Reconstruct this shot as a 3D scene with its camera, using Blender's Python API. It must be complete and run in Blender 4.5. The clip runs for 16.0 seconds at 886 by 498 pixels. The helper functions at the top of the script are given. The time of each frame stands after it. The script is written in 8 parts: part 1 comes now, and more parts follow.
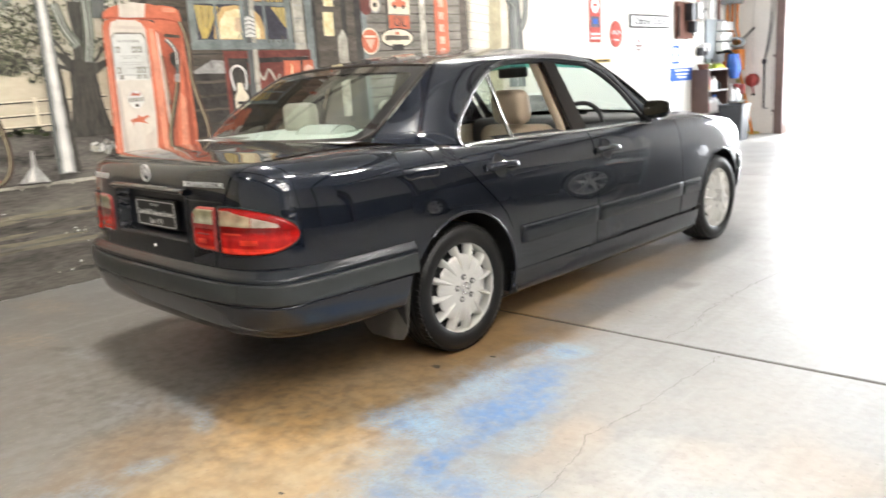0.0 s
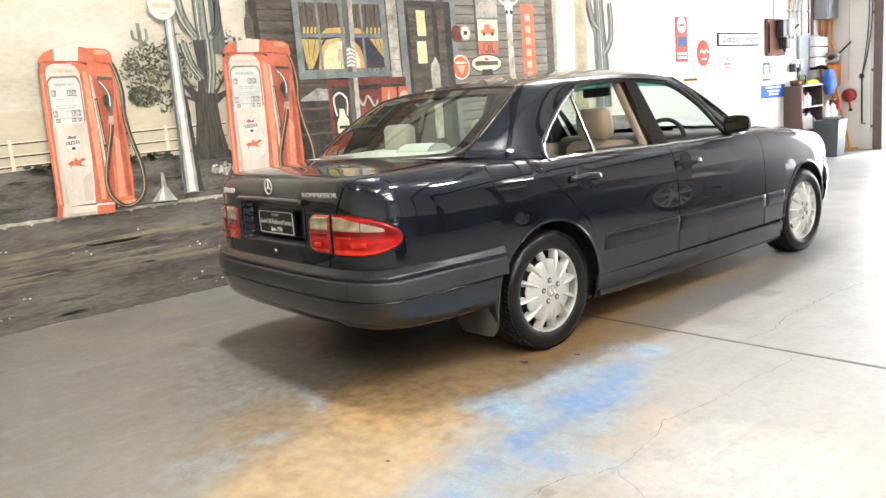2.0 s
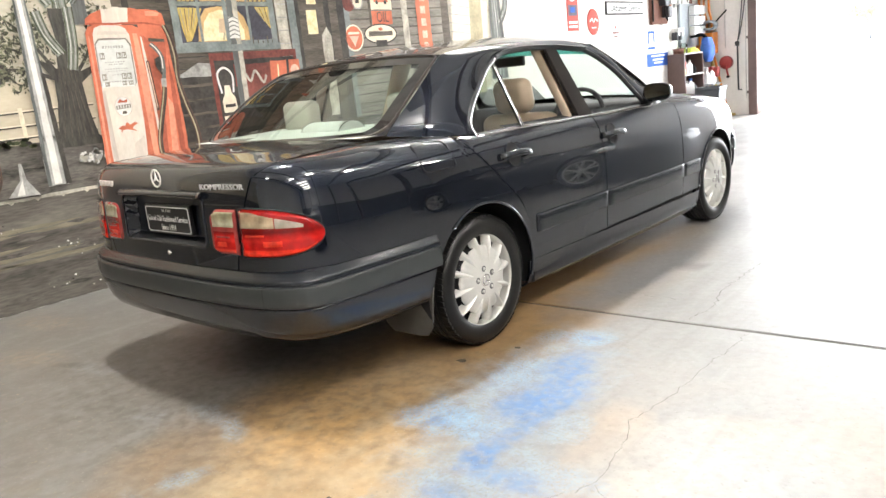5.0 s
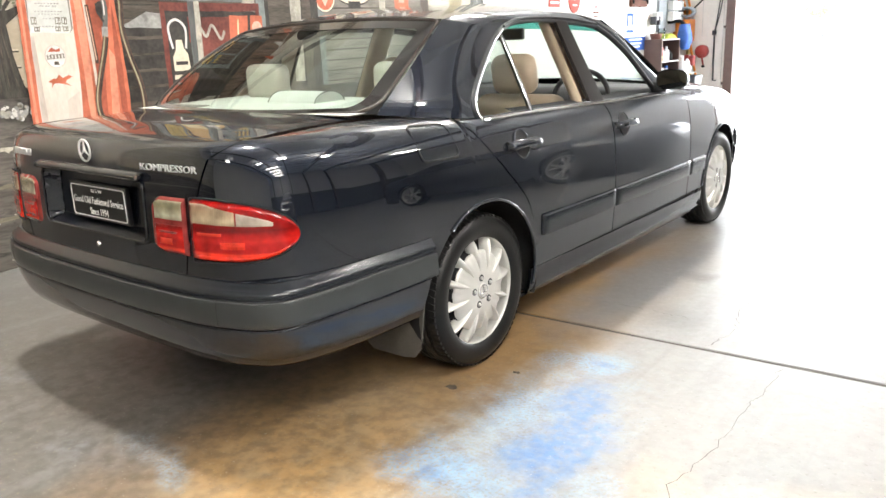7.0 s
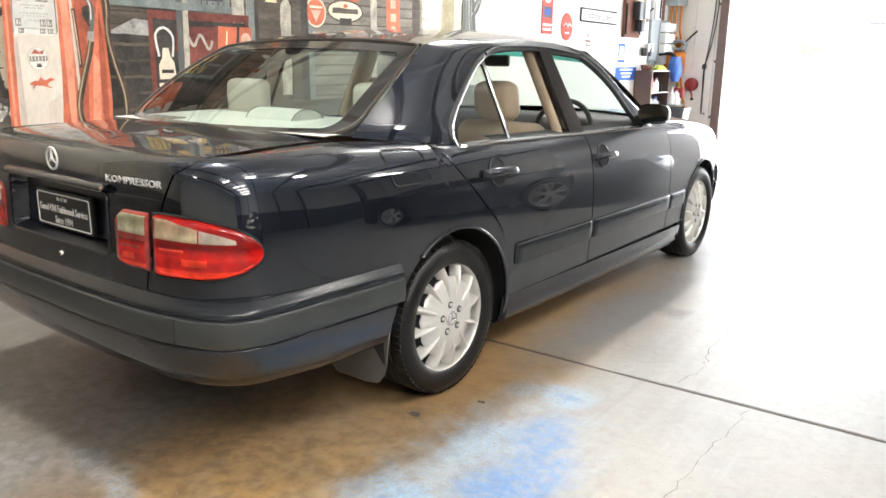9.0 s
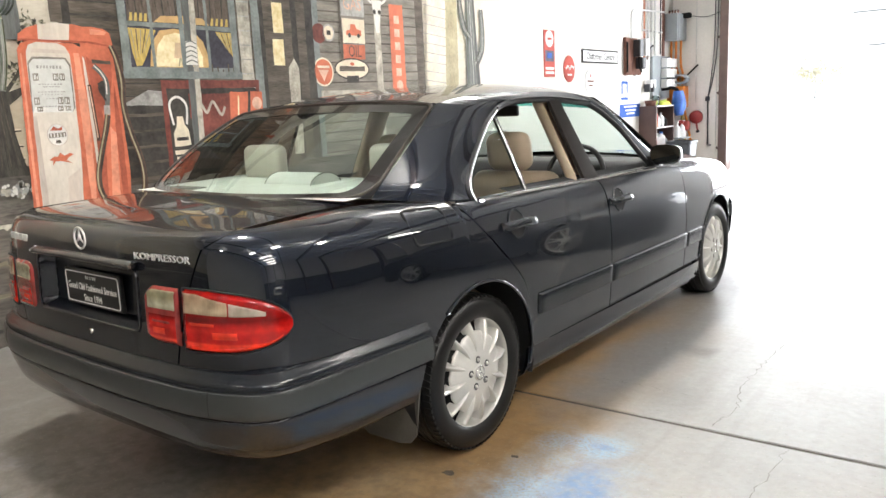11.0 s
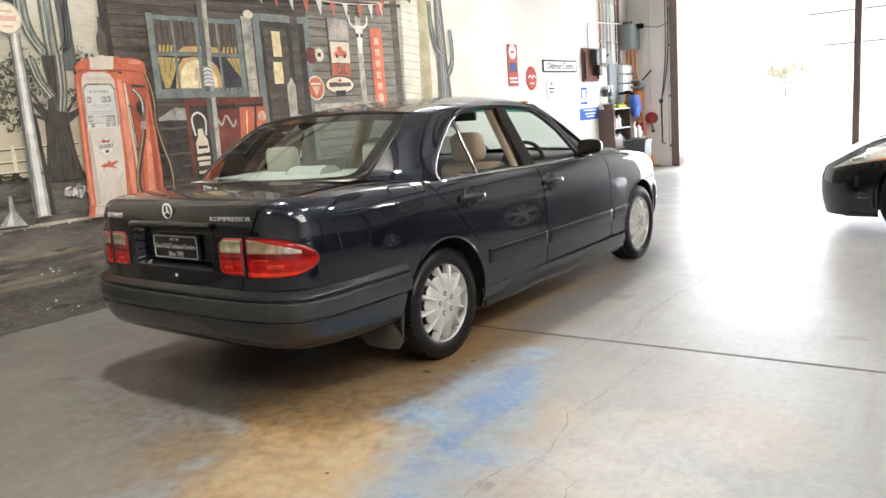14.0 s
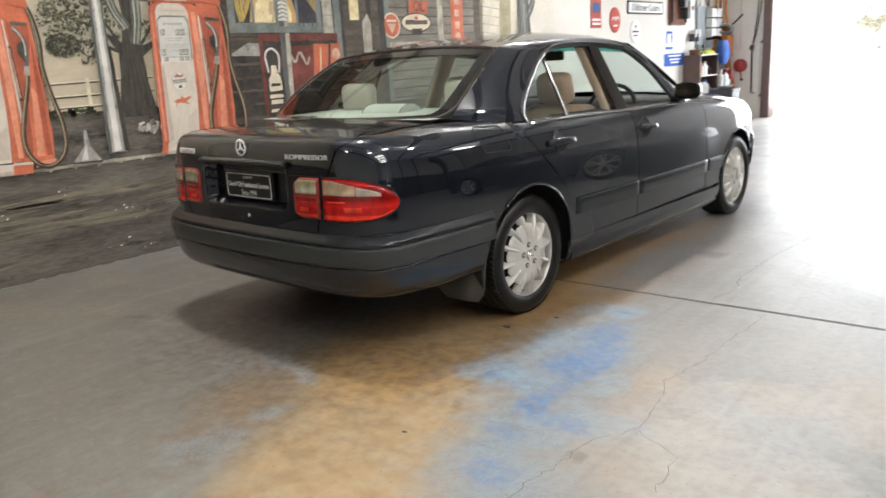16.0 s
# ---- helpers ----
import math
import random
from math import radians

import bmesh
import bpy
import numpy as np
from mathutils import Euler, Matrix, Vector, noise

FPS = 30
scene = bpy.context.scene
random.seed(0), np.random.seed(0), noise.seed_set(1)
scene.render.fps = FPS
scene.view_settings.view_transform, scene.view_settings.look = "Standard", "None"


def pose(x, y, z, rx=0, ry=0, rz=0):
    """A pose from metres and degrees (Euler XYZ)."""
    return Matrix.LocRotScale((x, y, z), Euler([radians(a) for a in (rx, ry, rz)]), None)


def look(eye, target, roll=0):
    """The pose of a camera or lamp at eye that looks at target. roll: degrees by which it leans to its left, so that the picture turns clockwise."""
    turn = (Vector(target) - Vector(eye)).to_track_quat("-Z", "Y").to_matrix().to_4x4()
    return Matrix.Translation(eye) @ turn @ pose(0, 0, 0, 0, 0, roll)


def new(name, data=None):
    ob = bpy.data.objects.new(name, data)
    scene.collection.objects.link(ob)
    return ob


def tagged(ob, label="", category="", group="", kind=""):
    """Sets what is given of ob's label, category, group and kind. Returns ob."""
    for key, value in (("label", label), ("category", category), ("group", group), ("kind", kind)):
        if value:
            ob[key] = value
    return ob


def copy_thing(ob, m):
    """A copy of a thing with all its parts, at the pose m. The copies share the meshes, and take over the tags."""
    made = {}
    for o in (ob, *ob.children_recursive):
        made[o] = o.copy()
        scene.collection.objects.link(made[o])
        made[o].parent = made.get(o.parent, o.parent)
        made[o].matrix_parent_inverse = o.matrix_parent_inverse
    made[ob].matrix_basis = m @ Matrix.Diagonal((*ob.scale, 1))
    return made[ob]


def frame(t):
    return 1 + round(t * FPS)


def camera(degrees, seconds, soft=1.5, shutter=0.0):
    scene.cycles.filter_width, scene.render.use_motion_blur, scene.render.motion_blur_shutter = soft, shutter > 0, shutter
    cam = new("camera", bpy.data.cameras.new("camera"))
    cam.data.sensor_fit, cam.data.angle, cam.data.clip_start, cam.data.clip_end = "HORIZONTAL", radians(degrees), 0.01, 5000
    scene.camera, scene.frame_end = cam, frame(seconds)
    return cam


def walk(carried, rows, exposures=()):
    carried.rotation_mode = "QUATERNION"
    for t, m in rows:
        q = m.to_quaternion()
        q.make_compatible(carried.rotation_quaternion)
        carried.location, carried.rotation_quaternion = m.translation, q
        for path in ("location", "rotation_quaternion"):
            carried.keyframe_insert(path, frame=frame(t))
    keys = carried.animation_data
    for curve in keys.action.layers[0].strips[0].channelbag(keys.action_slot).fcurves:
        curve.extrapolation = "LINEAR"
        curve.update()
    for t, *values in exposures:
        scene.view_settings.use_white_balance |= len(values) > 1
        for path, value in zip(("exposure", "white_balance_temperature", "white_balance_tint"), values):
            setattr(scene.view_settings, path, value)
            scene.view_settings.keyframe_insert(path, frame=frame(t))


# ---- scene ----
cam = camera(60.7, 16.0, soft=1.5, shutter=0.3)
PATH = [
    (0, (3.135, -2.654, 1.273), (1.813, -1.217, 0.84), -3.6),
    (0.5, (3.249, -2.8, 1.264), (1.764, -1.51, 0.9), -2.6),
    (1, (3.348, -2.88, 1.265), (1.881, -1.585, 0.853), -4.0),
    (1.5, (3.369, -2.9, 1.255), (1.89, -1.596, 0.922), -4.8),
    (2, (3.367, -2.91, 1.252), (1.877, -1.625, 0.898), -4.9),
    (2.5, (3.365, -2.915, 1.249), (1.88, -1.628, 0.876), -4.3),
    (3, (3.372, -2.909, 1.243), (1.908, -1.612, 0.824), -4.2),
    (3.5, (3.355, -2.909, 1.227), (1.902, -1.593, 0.83), -4.6),
    (4, (3.244, -2.875, 1.252), (1.957, -1.413, 0.801), -6.1),
    (4.2, (3.19, -2.872, 1.258), (1.923, -1.392, 0.804), -6.5),
    (6.3, (2.545, -2.482, 1.263), (1.298, -0.985, 0.813), -4.3),
    (6.5, (2.497, -2.466, 1.265), (1.314, -0.931, 0.771), -5.9),
    (7, (2.445, -2.416, 1.262), (1.29, -0.87, 0.738), -2.3),
    (7.5, (2.449, -2.392, 1.253), (1.294, -0.849, 0.717), -1.5),
    (8, (2.468, -2.361, 1.275), (1.321, -0.803, 0.767), -2.3),
    (8.5, (2.482, -2.359, 1.289), (1.34, -0.776, 0.854), -1.9),
    (9, (2.48, -2.357, 1.287), (1.347, -0.781, 0.807), 0.7),
    (9.2, (2.481, -2.355, 1.292), (1.338, -0.795, 0.782), 0.8),
    (11.3, (2.447, -2.395, 1.34), (1.286, -0.806, 0.984), -3.4),
    (11.5, (2.48, -2.433, 1.337), (1.331, -0.845, 0.942), -4.0),
    (12, (2.634, -2.551, 1.318), (1.391, -1.025, 0.964), -2.8),
    (12.5, (2.788, -2.69, 1.332), (1.524, -1.192, 0.937), -3.7),
    (13, (2.93, -2.949, 1.342), (1.754, -1.349, 1.105), -7.9),
    (13.5, (3.05, -3.162, 1.351), (1.989, -1.498, 1.023), -6.5),
    (14, (3.199, -3.333, 1.332), (2.06, -1.728, 0.981), -4.3),
    (14.5, (3.246, -3.402, 1.332), (2.093, -1.808, 0.973), -4.4),
    (15, (3.185, -3.408, 1.319), (1.994, -1.84, 0.97), -5.0),
    (15.5, (3.079, -3.388, 1.286), (1.924, -1.808, 0.874), -4.2),
    (16, (2.965, -3.191, 1.283), (1.703, -1.713, 0.81), -3.4),
]
EXPOSURES = [(0.0, 0.4), (1.0, 0.52), (4.2, 0.49), (6.5, 0.64), (7.5, 0.59), (9.2, 0.45), (11.3, 0.2), (12.5, 0.27), (13.5, 0.1), (14.0, -0.03), (15.0, -0.11), (15.5, -0.13), (16.0, -0.21)]
walk(cam, [(t, look(eye, target, roll)) for t, eye, target, roll in PATH], EXPOSURES)

# ---- light ----
world = bpy.data.worlds.new("world")
scene.world = world
world.use_nodes = True
wn = world.node_tree
sky = wn.nodes.new("ShaderNodeTexSky")
sky.sky_type = "NISHITA"
sky.sun_disc = False
sky.sun_elevation = radians(61)
sky.sun_rotation = radians(10)
wn.nodes["Background"].inputs["Strength"].default_value = 0.15
wn.links.new(sky.outputs["Color"], wn.nodes["Background"].inputs["Color"])


def lamp(name, kind, m, energy, color=(1, 1, 1), **more):
    data = bpy.data.lights.new(name, kind)
    data.energy, data.color = energy, color
    ob = new(name, data)
    ob.matrix_world = m
    if "size" in more:
        data.shape, data.size, data.size_y = "RECTANGLE", more["size"], more["size_y"]
    if "angle" in more:
        data.angle = radians(more["angle"])
    return ob


lamp("sun", "SUN", look((6, 46, 64), (0, 12, 0)), 5.0, (1.0, 0.97, 0.92), angle=0.5)
# daylight through the two bays of the open roller door
lamp("door_daylight", "AREA", look((0.0, 11.75, 1.7), (0.0, 0.0, 1.0)), 310, (0.94, 0.97, 1.0), size=2.9, size_y=3.1)
lamp("bay_daylight", "AREA", look((2.45, 11.75, 1.7), (2.3, 0.0, 1.0)), 165, (0.94, 0.97, 1.0), size=1.65, size_y=3.1)
# the (8.6, 7.6) and (5.2, 2.9) lamps are added to brighten wall and wheels
LAMPS = [(-0.25, -0.8, 0.28, 140), (-0.25, -6.4, 0.28, 45), (-0.25, 4.8, 0.28, 215), (4.4, -4.2, 0.6, 108), (4.4, -0.4, 0.6, 105), (8.6, 7.6, 0.6, 120), (5.2, 2.9, 0.28, 120)] + [(x, -3.3, 1.4, 75) for x in (7.0, 8.5, 10.0, 11.5)]
for x, y, l, watts in LAMPS:
    lamp("louvre_or_fill_light", "AREA", look((x, y, 4.541), (x, y + 0.001, 0.0)), watts, (1.0, 0.968, 0.926), size=0.36 if l < 0.5 else 0.5, size_y=1.92 * l if l > 0.5 else 0.36)
    # added upward fill that brightens the ceiling; the lamp housing is closed on top
    lamp("louvre_or_fill_light", "AREA", look((x, y, 4.68), (x, y + 0.001, 6.0)), 0.55 * watts, (1.0, 0.968, 0.926), size=0.5, size_y=1.9 * l)

# ---- materials ----
def material(name, color, rough=0.5, metal=0.0, vary=0.12, scale=6.0, fine=60.0, bump=0.0, coat=0.0, stretch=(1, 1, 1), second=None, spec=0.5):
    """A node material whose colour wanders at two scales, with a fine relief."""
    m = bpy.data.materials.new(name)
    m.use_nodes = True
    t = m.node_tree
    b = t.nodes["Principled BSDF"]
    where = t.nodes.new("ShaderNodeTexCoord")
    mapping = t.nodes.new("ShaderNodeMapping")
    mapping.inputs["Scale"].default_value = stretch
    t.links.new(where.outputs["Object"], mapping.inputs["Vector"])
    big, small = t.nodes.new("ShaderNodeTexNoise"), t.nodes.new("ShaderNodeTexNoise")
    for n, s in ((big, scale), (small, fine)):
        n.inputs["Scale"].default_value = s
        n.inputs["Detail"].default_value = 4
        t.links.new(mapping.outputs["Vector"], n.inputs["Vector"])
    add = t.nodes.new("ShaderNodeMath")
    add.operation = "MULTIPLY_ADD"
    add.inputs[1].default_value = 0.65
    half = t.nodes.new("ShaderNodeMath")
    half.operation = "MULTIPLY"
    half.inputs[1].default_value = 0.35
    t.links.new(small.outputs["Fac"], half.inputs[0])
    t.links.new(big.outputs["Fac"], add.inputs[0])
    t.links.new(half.outputs[0], add.inputs[2])
    ramp = t.nodes.new("ShaderNodeValToRGB")
    ramp.color_ramp.elements[0].position, ramp.color_ramp.elements[1].position = 0.32, 0.68
    low = [c * (1 - vary) for c in color]
    high = second or [min(1, c * (1 + vary)) for c in color]
    ramp.color_ramp.elements[0].color, ramp.color_ramp.elements[1].color = (*low, 1), (*high, 1)
    t.links.new(add.outputs[0], ramp.inputs["Fac"])
    t.links.new(ramp.outputs["Color"], b.inputs["Base Color"])
    b.inputs["Roughness"].default_value, b.inputs["Metallic"].default_value = rough, metal
    b.inputs["Coat Weight"].default_value, b.inputs["Coat Roughness"].default_value = coat, 0.02
    b.inputs["Coat IOR"].default_value = 1.63
    b.inputs["Specular IOR Level"].default_value = spec
    if bump:
        bp = t.nodes.new("ShaderNodeBump")
        bp.inputs["Strength"].default_value, bp.inputs["Distance"].default_value = bump, 0.004
        t.links.new(small.outputs["Fac"], bp.inputs["Height"])
        t.links.new(bp.outputs["Normal"], b.inputs["Normal"])
    return m


def glass(name, color, rough=0.0, ior=1.5):
    """A thin pane: it lets tinted light straight through and mirrors by its angle."""
    m = bpy.data.materials.new(name)
    m.use_nodes = True
    t = m.node_tree
    t.nodes.remove(t.nodes["Principled BSDF"])
    clear, gloss, mix, fres = (t.nodes.new("ShaderNode" + k) for k in ("BsdfTransparent", "BsdfGlossy", "MixShader", "Fresnel"))
    clear.inputs["Color"].default_value = (*color, 1)
    gloss.inputs["Roughness"].default_value = rough
    fres.inputs["IOR"].default_value = ior
    t.links.new(fres.outputs[0], mix.inputs[0])
    t.links.new(clear.outputs[0], mix.inputs[1])
    t.links.new(gloss.outputs[0], mix.inputs[2])
    t.links.new(mix.outputs[0], t.nodes["Material Output"].inputs["Surface"])
    return m


def glowing(name, color, strength):
    m = bpy.data.materials.new(name)
    m.use_nodes = True
    b = m.node_tree.nodes["Principled BSDF"]
    b.inputs["Base Color"].default_value = (*color, 1)
    b.inputs["Emission Color"].default_value = (*color, 1)
    b.inputs["Emission Strength"].default_value = strength
    return m


PAINT = material("car_paint", (0.0066, 0.0096, 0.0178), 0.42, 0.8, 0.15, 3, 900, coat=1.0, spec=0.08)
BLACK_PAINT = material("black_car_paint", (0.004, 0.0045, 0.006), 0.35, 0.0, 0.15, 3, 900, coat=1.0, spec=0.08)
PLASTIC = material("grey_bumper_plastic", (0.030, 0.034, 0.035), 0.30, 0.0, 0.12, 8, 400, 0.05)
MOULDING = material("dark_blue_grey_moulding", (0.008, 0.0105, 0.015), 0.24, 0.0, 0.12, 8, 400, 0.03)
UNDER = material("black_underbody", (0.008, 0.008, 0.009), 0.8, 0, 0.2, 6, 80)
RUBBER = material("tyre_rubber", (0.0075, 0.0072, 0.007), 0.36, 0, 0.25, 12, 150, 0.1, spec=0.3)
FLAP = material("mud_flap_rubber", (0.060, 0.055, 0.047), 0.6, 0, 0.25, 9, 150, 0.1)
ALLOY = material("silver_alloy", (0.62, 0.61, 0.58), 0.32, 0.45, 0.08, 9, 300)
DARK_METAL = material("dark_metal", (0.06, 0.06, 0.065), 0.45, 0.6, 0.2, 9, 200)
CHROME = material("chrome", (0.72, 0.72, 0.73), 0.08, 1.0, 0.04, 9, 200)
MIRROR = material("dim_mirror", (0.13, 0.14, 0.14), 0.04, 1.0, 0.03, 9, 200)
SEAL = material("window_seal", (0.012, 0.012, 0.013), 0.45, 0, 0.15, 9, 200)
BEIGE = material("beige_leather", (0.46, 0.37, 0.27), 0.5, 0, 0.1, 7, 160, 0.15)
PALE = material("pale_parcel_cloth", (0.52, 0.53, 0.49), 0.8, 0, 0.06, 9, 300, 0.1)
DASH = material("dark_dash_plastic", (0.03, 0.03, 0.032), 0.6, 0, 0.15, 9, 200, 0.1)


def lamp_lens(name, bands, rough=0.12, ribs=240.0, relief=0.25, coat=1.0):
    """A moulded lamp lens: chambers of several tones one above the other (height, colour), behind fine upright ribs."""
    m = bpy.data.materials.new(name)
    m.use_nodes = True
    t = m.node_tree
    b = t.nodes["Principled BSDF"]
    where, split, rng, ramp = (t.nodes.new("ShaderNode" + k) for k in ("TexCoord", "SeparateXYZ", "MapRange", "ValToRGB"))
    t.links.new(where.outputs["Object"], split.inputs[0])
    low, high = bands[0][0], bands[-1][0]
    rng.inputs["From Min"].default_value, rng.inputs["From Max"].default_value = low, high
    t.links.new(split.outputs["Z"], rng.inputs["Value"])
    t.links.new(rng.outputs["Result"], ramp.inputs["Fac"])
    e = ramp.color_ramp.elements
    e[0].color, e[1].color = (*bands[0][1], 1), (*bands[-1][1], 1)
    for z, c in bands[1:-1]:
        e.new((z - low) / (high - low)).color = (*c, 1)
    # ribs run round the corner of the car
    run, wave, cell, mix = (t.nodes.new("ShaderNode" + k) for k in ("Math", "Math", "TexNoise", "Mix"))
    run.operation, wave.operation = "SUBTRACT", "SINE"
    t.links.new(split.outputs["X"], run.inputs[0])
    t.links.new(split.outputs["Y"], run.inputs[1])
    many = t.nodes.new("ShaderNodeMath")
    many.operation, many.inputs[1].default_value = "MULTIPLY", ribs * 4.0
    t.links.new(run.outputs[0], many.inputs[0])
    t.links.new(many.outputs[0], wave.inputs[0])
    cell.inputs["Scale"].default_value = 26.0
    t.links.new(where.outputs["Object"], cell.inputs["Vector"])
    shade = t.nodes.new("ShaderNodeMapRange")
    shade.inputs["From Min"].default_value, shade.inputs["From Max"].default_value = 0.3, 0.7
    shade.inputs["To Min"].default_value, shade.inputs["To Max"].default_value = 0.55, 1.0
    t.links.new(cell.outputs["Fac"], shade.inputs["Value"])
    mix.data_type, mix.blend_type = "RGBA", "MULTIPLY"
    mix.inputs["Factor"].default_value = 1.0
    t.links.new(ramp.outputs["Color"], mix.inputs["A"])
    t.links.new(shade.outputs["Result"], mix.inputs["B"])
    t.links.new(mix.outputs["Result"], b.inputs["Base Color"])
    bp = t.nodes.new("ShaderNodeBump")
    bp.inputs["Strength"].default_value, bp.inputs["Distance"].default_value = relief, 0.0004
    t.links.new(wave.outputs[0], bp.inputs["Height"])
    t.links.new(bp.outputs["Normal"], b.inputs["Normal"])
    b.inputs["Roughness"].default_value, b.inputs["Specular IOR Level"].default_value = rough, 0.15
    b.inputs["Coat Weight"].default_value, b.inputs["Coat Roughness"].default_value = coat, 0.01
    b.inputs["Coat IOR"].default_value = 1.45
    return m


DEEP_RED, MID_RED, FIERY = (0.20, 0.003, 0.003), (0.52, 0.007, 0.006), (0.92, 0.035, 0.014)
LAMP_RED = lamp_lens("red_lamp_lens", [(0.655, DEEP_RED), (0.670, FIERY), (0.688, FIERY), (0.694, MID_RED), (0.716, MID_RED), (0.728, (0.66, 0.015, 0.010)), (0.742, MID_RED), (0.758, DEEP_RED), (0.86, MID_RED)])
LAMP_RED2 = lamp_lens("bright_red_lamp_lens", [(0.66, FIERY), (0.86, (0.95, 0.05, 0.02))])
LAMP_RIM = lamp_lens("rosy_lamp_rim", [(0.65, (0.30, 0.032, 0.030)), (0.86, (0.36, 0.045, 0.04))], 0.2, 60, 0.05)
LAMP_SMOKE = lamp_lens("smoked_clear_lens", [(0.75, (0.30, 0.19, 0.11)), (0.785, (0.56, 0.44, 0.30)), (0.815, (0.42, 0.30, 0.19)), (0.86, (0.30, 0.17, 0.12))], 0.12, 300, 0.5)
LAMP_CRYSTAL = lamp_lens("white_prism_lens", [(0.75, (0.42, 0.36, 0.31)), (0.79, (0.50, 0.42, 0.35)), (0.86, (0.34, 0.22, 0.18))], 0.12, 300, 0.6)
LAMP_REVERSE = lamp_lens("greenish_clear_lens", [(0.75, (0.30, 0.24, 0.14)), (0.79, (0.58, 0.54, 0.40)), (0.815, (0.36, 0.33, 0.20)), (0.86, (0.24, 0.20, 0.13))], 0.12, 300, 0.5)
PILLAR = material("black_pillar_trim", (0.014, 0.011, 0.009), 0.3, 0, 0.2, 9, 200, spec=0.15)
FRIT = material("black_glass_frit", (0.010, 0.009, 0.008), 0.12, 0, 0.1, 9, 200, coat=0.6)
BROWN_SEAL = material("dark_brown_seal", (0.030, 0.022, 0.018), 0.40, 0, 0.2, 9, 200, spec=0.25)
MATT_CORNER = material("matt_black_corner", (0.007, 0.007, 0.008), 0.7, 0, 0.2, 9, 200, spec=0.08)
BADGE = material("silver_badge", (0.72, 0.72, 0.72), 0.3, 0.35, 0.05, 9, 200)
HEADREST = material("pale_leather", (0.46, 0.43, 0.37), 0.55, 0, 0.08, 7, 160, 0.1)
LAMP_CLEAR = material("clear_lamp_lens", (0.62, 0.62, 0.6), 0.08, 0.4, 0.3, 20, 300, 0.3, coat=1.0)
LAMP_ORANGE = material("orange_reflector", (0.6, 0.12, 0.02), 0.15, 0, 0.2, 20, 300, coat=1.0)
PLATE_BLACK = material("black_plate", (0.01, 0.01, 0.01), 0.35, 0, 0.15, 9, 200)
WHITE = material("white_enamel", (0.78, 0.78, 0.76), 0.35, 0, 0.05, 6, 120)
REAR_GLASS = glass("rear_glass", (0.73, 0.85, 0.78), 0.0, 1.95)
SIDE_GLASS = glass("side_glass", (0.82, 0.88, 0.85))
SCREEN_GLASS = glass("screen_glass", (0.72, 0.82, 0.78))
TINT_BAND = glass("tint_band", (0.12, 0.5, 0.45))

# ---- geometry helpers ----
def smooth_curve(points, step=10, closed=False):
    """A rounded line through the points."""
    p = [Vector(q) for q in points]
    out, n = [], len(p)
    for i in range(n if closed else n - 1):
        a, b = (p[(i - 1) % n], p[(i + 1) % n]) if closed else (p[max(i - 1, 0)], p[i + 1])
        c = p[(i + 2) % n] if closed else p[min(i + 2, n - 1)]
        for k in range(step):
            t = k / step
            q = p[i]
            out.append(0.5 * (2 * q + (b - a) * t + (2 * a - 5 * q + 4 * b - c) * t * t + (3 * q - a - 3 * b + c) * t ** 3))
    if not closed:
        out.append(p[-1])
    return out


def mesh(name, verts, faces, mat, parent=None, label="", smooth=True, mats=None, slots=None, crease=None):
    me = bpy.data.meshes.new(name)
    me.from_pydata([tuple(v) for v in verts], [], [tuple(f) for f in faces])
    for m in (mats or [mat]):
        me.materials.append(m)
    if slots:
        me.polygons.foreach_set("material_index", slots)
    me.polygons.foreach_set("use_smooth", [smooth] * len(me.polygons))
    me.validate()
    me.update()
    if crease:
        me.set_sharp_from_angle(angle=radians(crease))
    ob = new(name, me)
    ob.parent = parent
    if label:
        ob["label"] = label
    return ob


def part(name, bm, mat, parent=None, label="", smooth=False):
    me = bpy.data.meshes.new(name)
    bm.normal_update()
    bm.to_mesh(me)
    bm.free()
    me.materials.append(mat)
    me.polygons.foreach_set("use_smooth", [smooth] * len(me.polygons))
    ob = new(name, me)
    ob.parent = parent
    if label:
        ob["label"] = label
    return ob


def join(*pieces):
    verts, faces = [], []
    for v, f in pieces:
        n = len(verts)
        verts += list(v)
        faces += [tuple(i + n for i in q) for q in f]
    return verts, faces


def flip(piece):
    v, f = piece
    return [Vector((-p[0], p[1], p[2])) for p in v], [tuple(reversed(q)) for q in f]


def moved(piece, m):
    return [m @ Vector(p) for p in piece[0]], piece[1]


def lattice(rows, close_u=False):
    """Quads over equally long rows of points."""
    n, m = len(rows), len(rows[0])
    verts = [p for r in rows for p in r]
    faces = []
    for i in range(n - 1):
        for j in range(m if close_u else m - 1):
            k = (j + 1) % m
            faces.append((i * m + j, i * m + k, (i + 1) * m + k, (i + 1) * m + j))
    return verts, faces


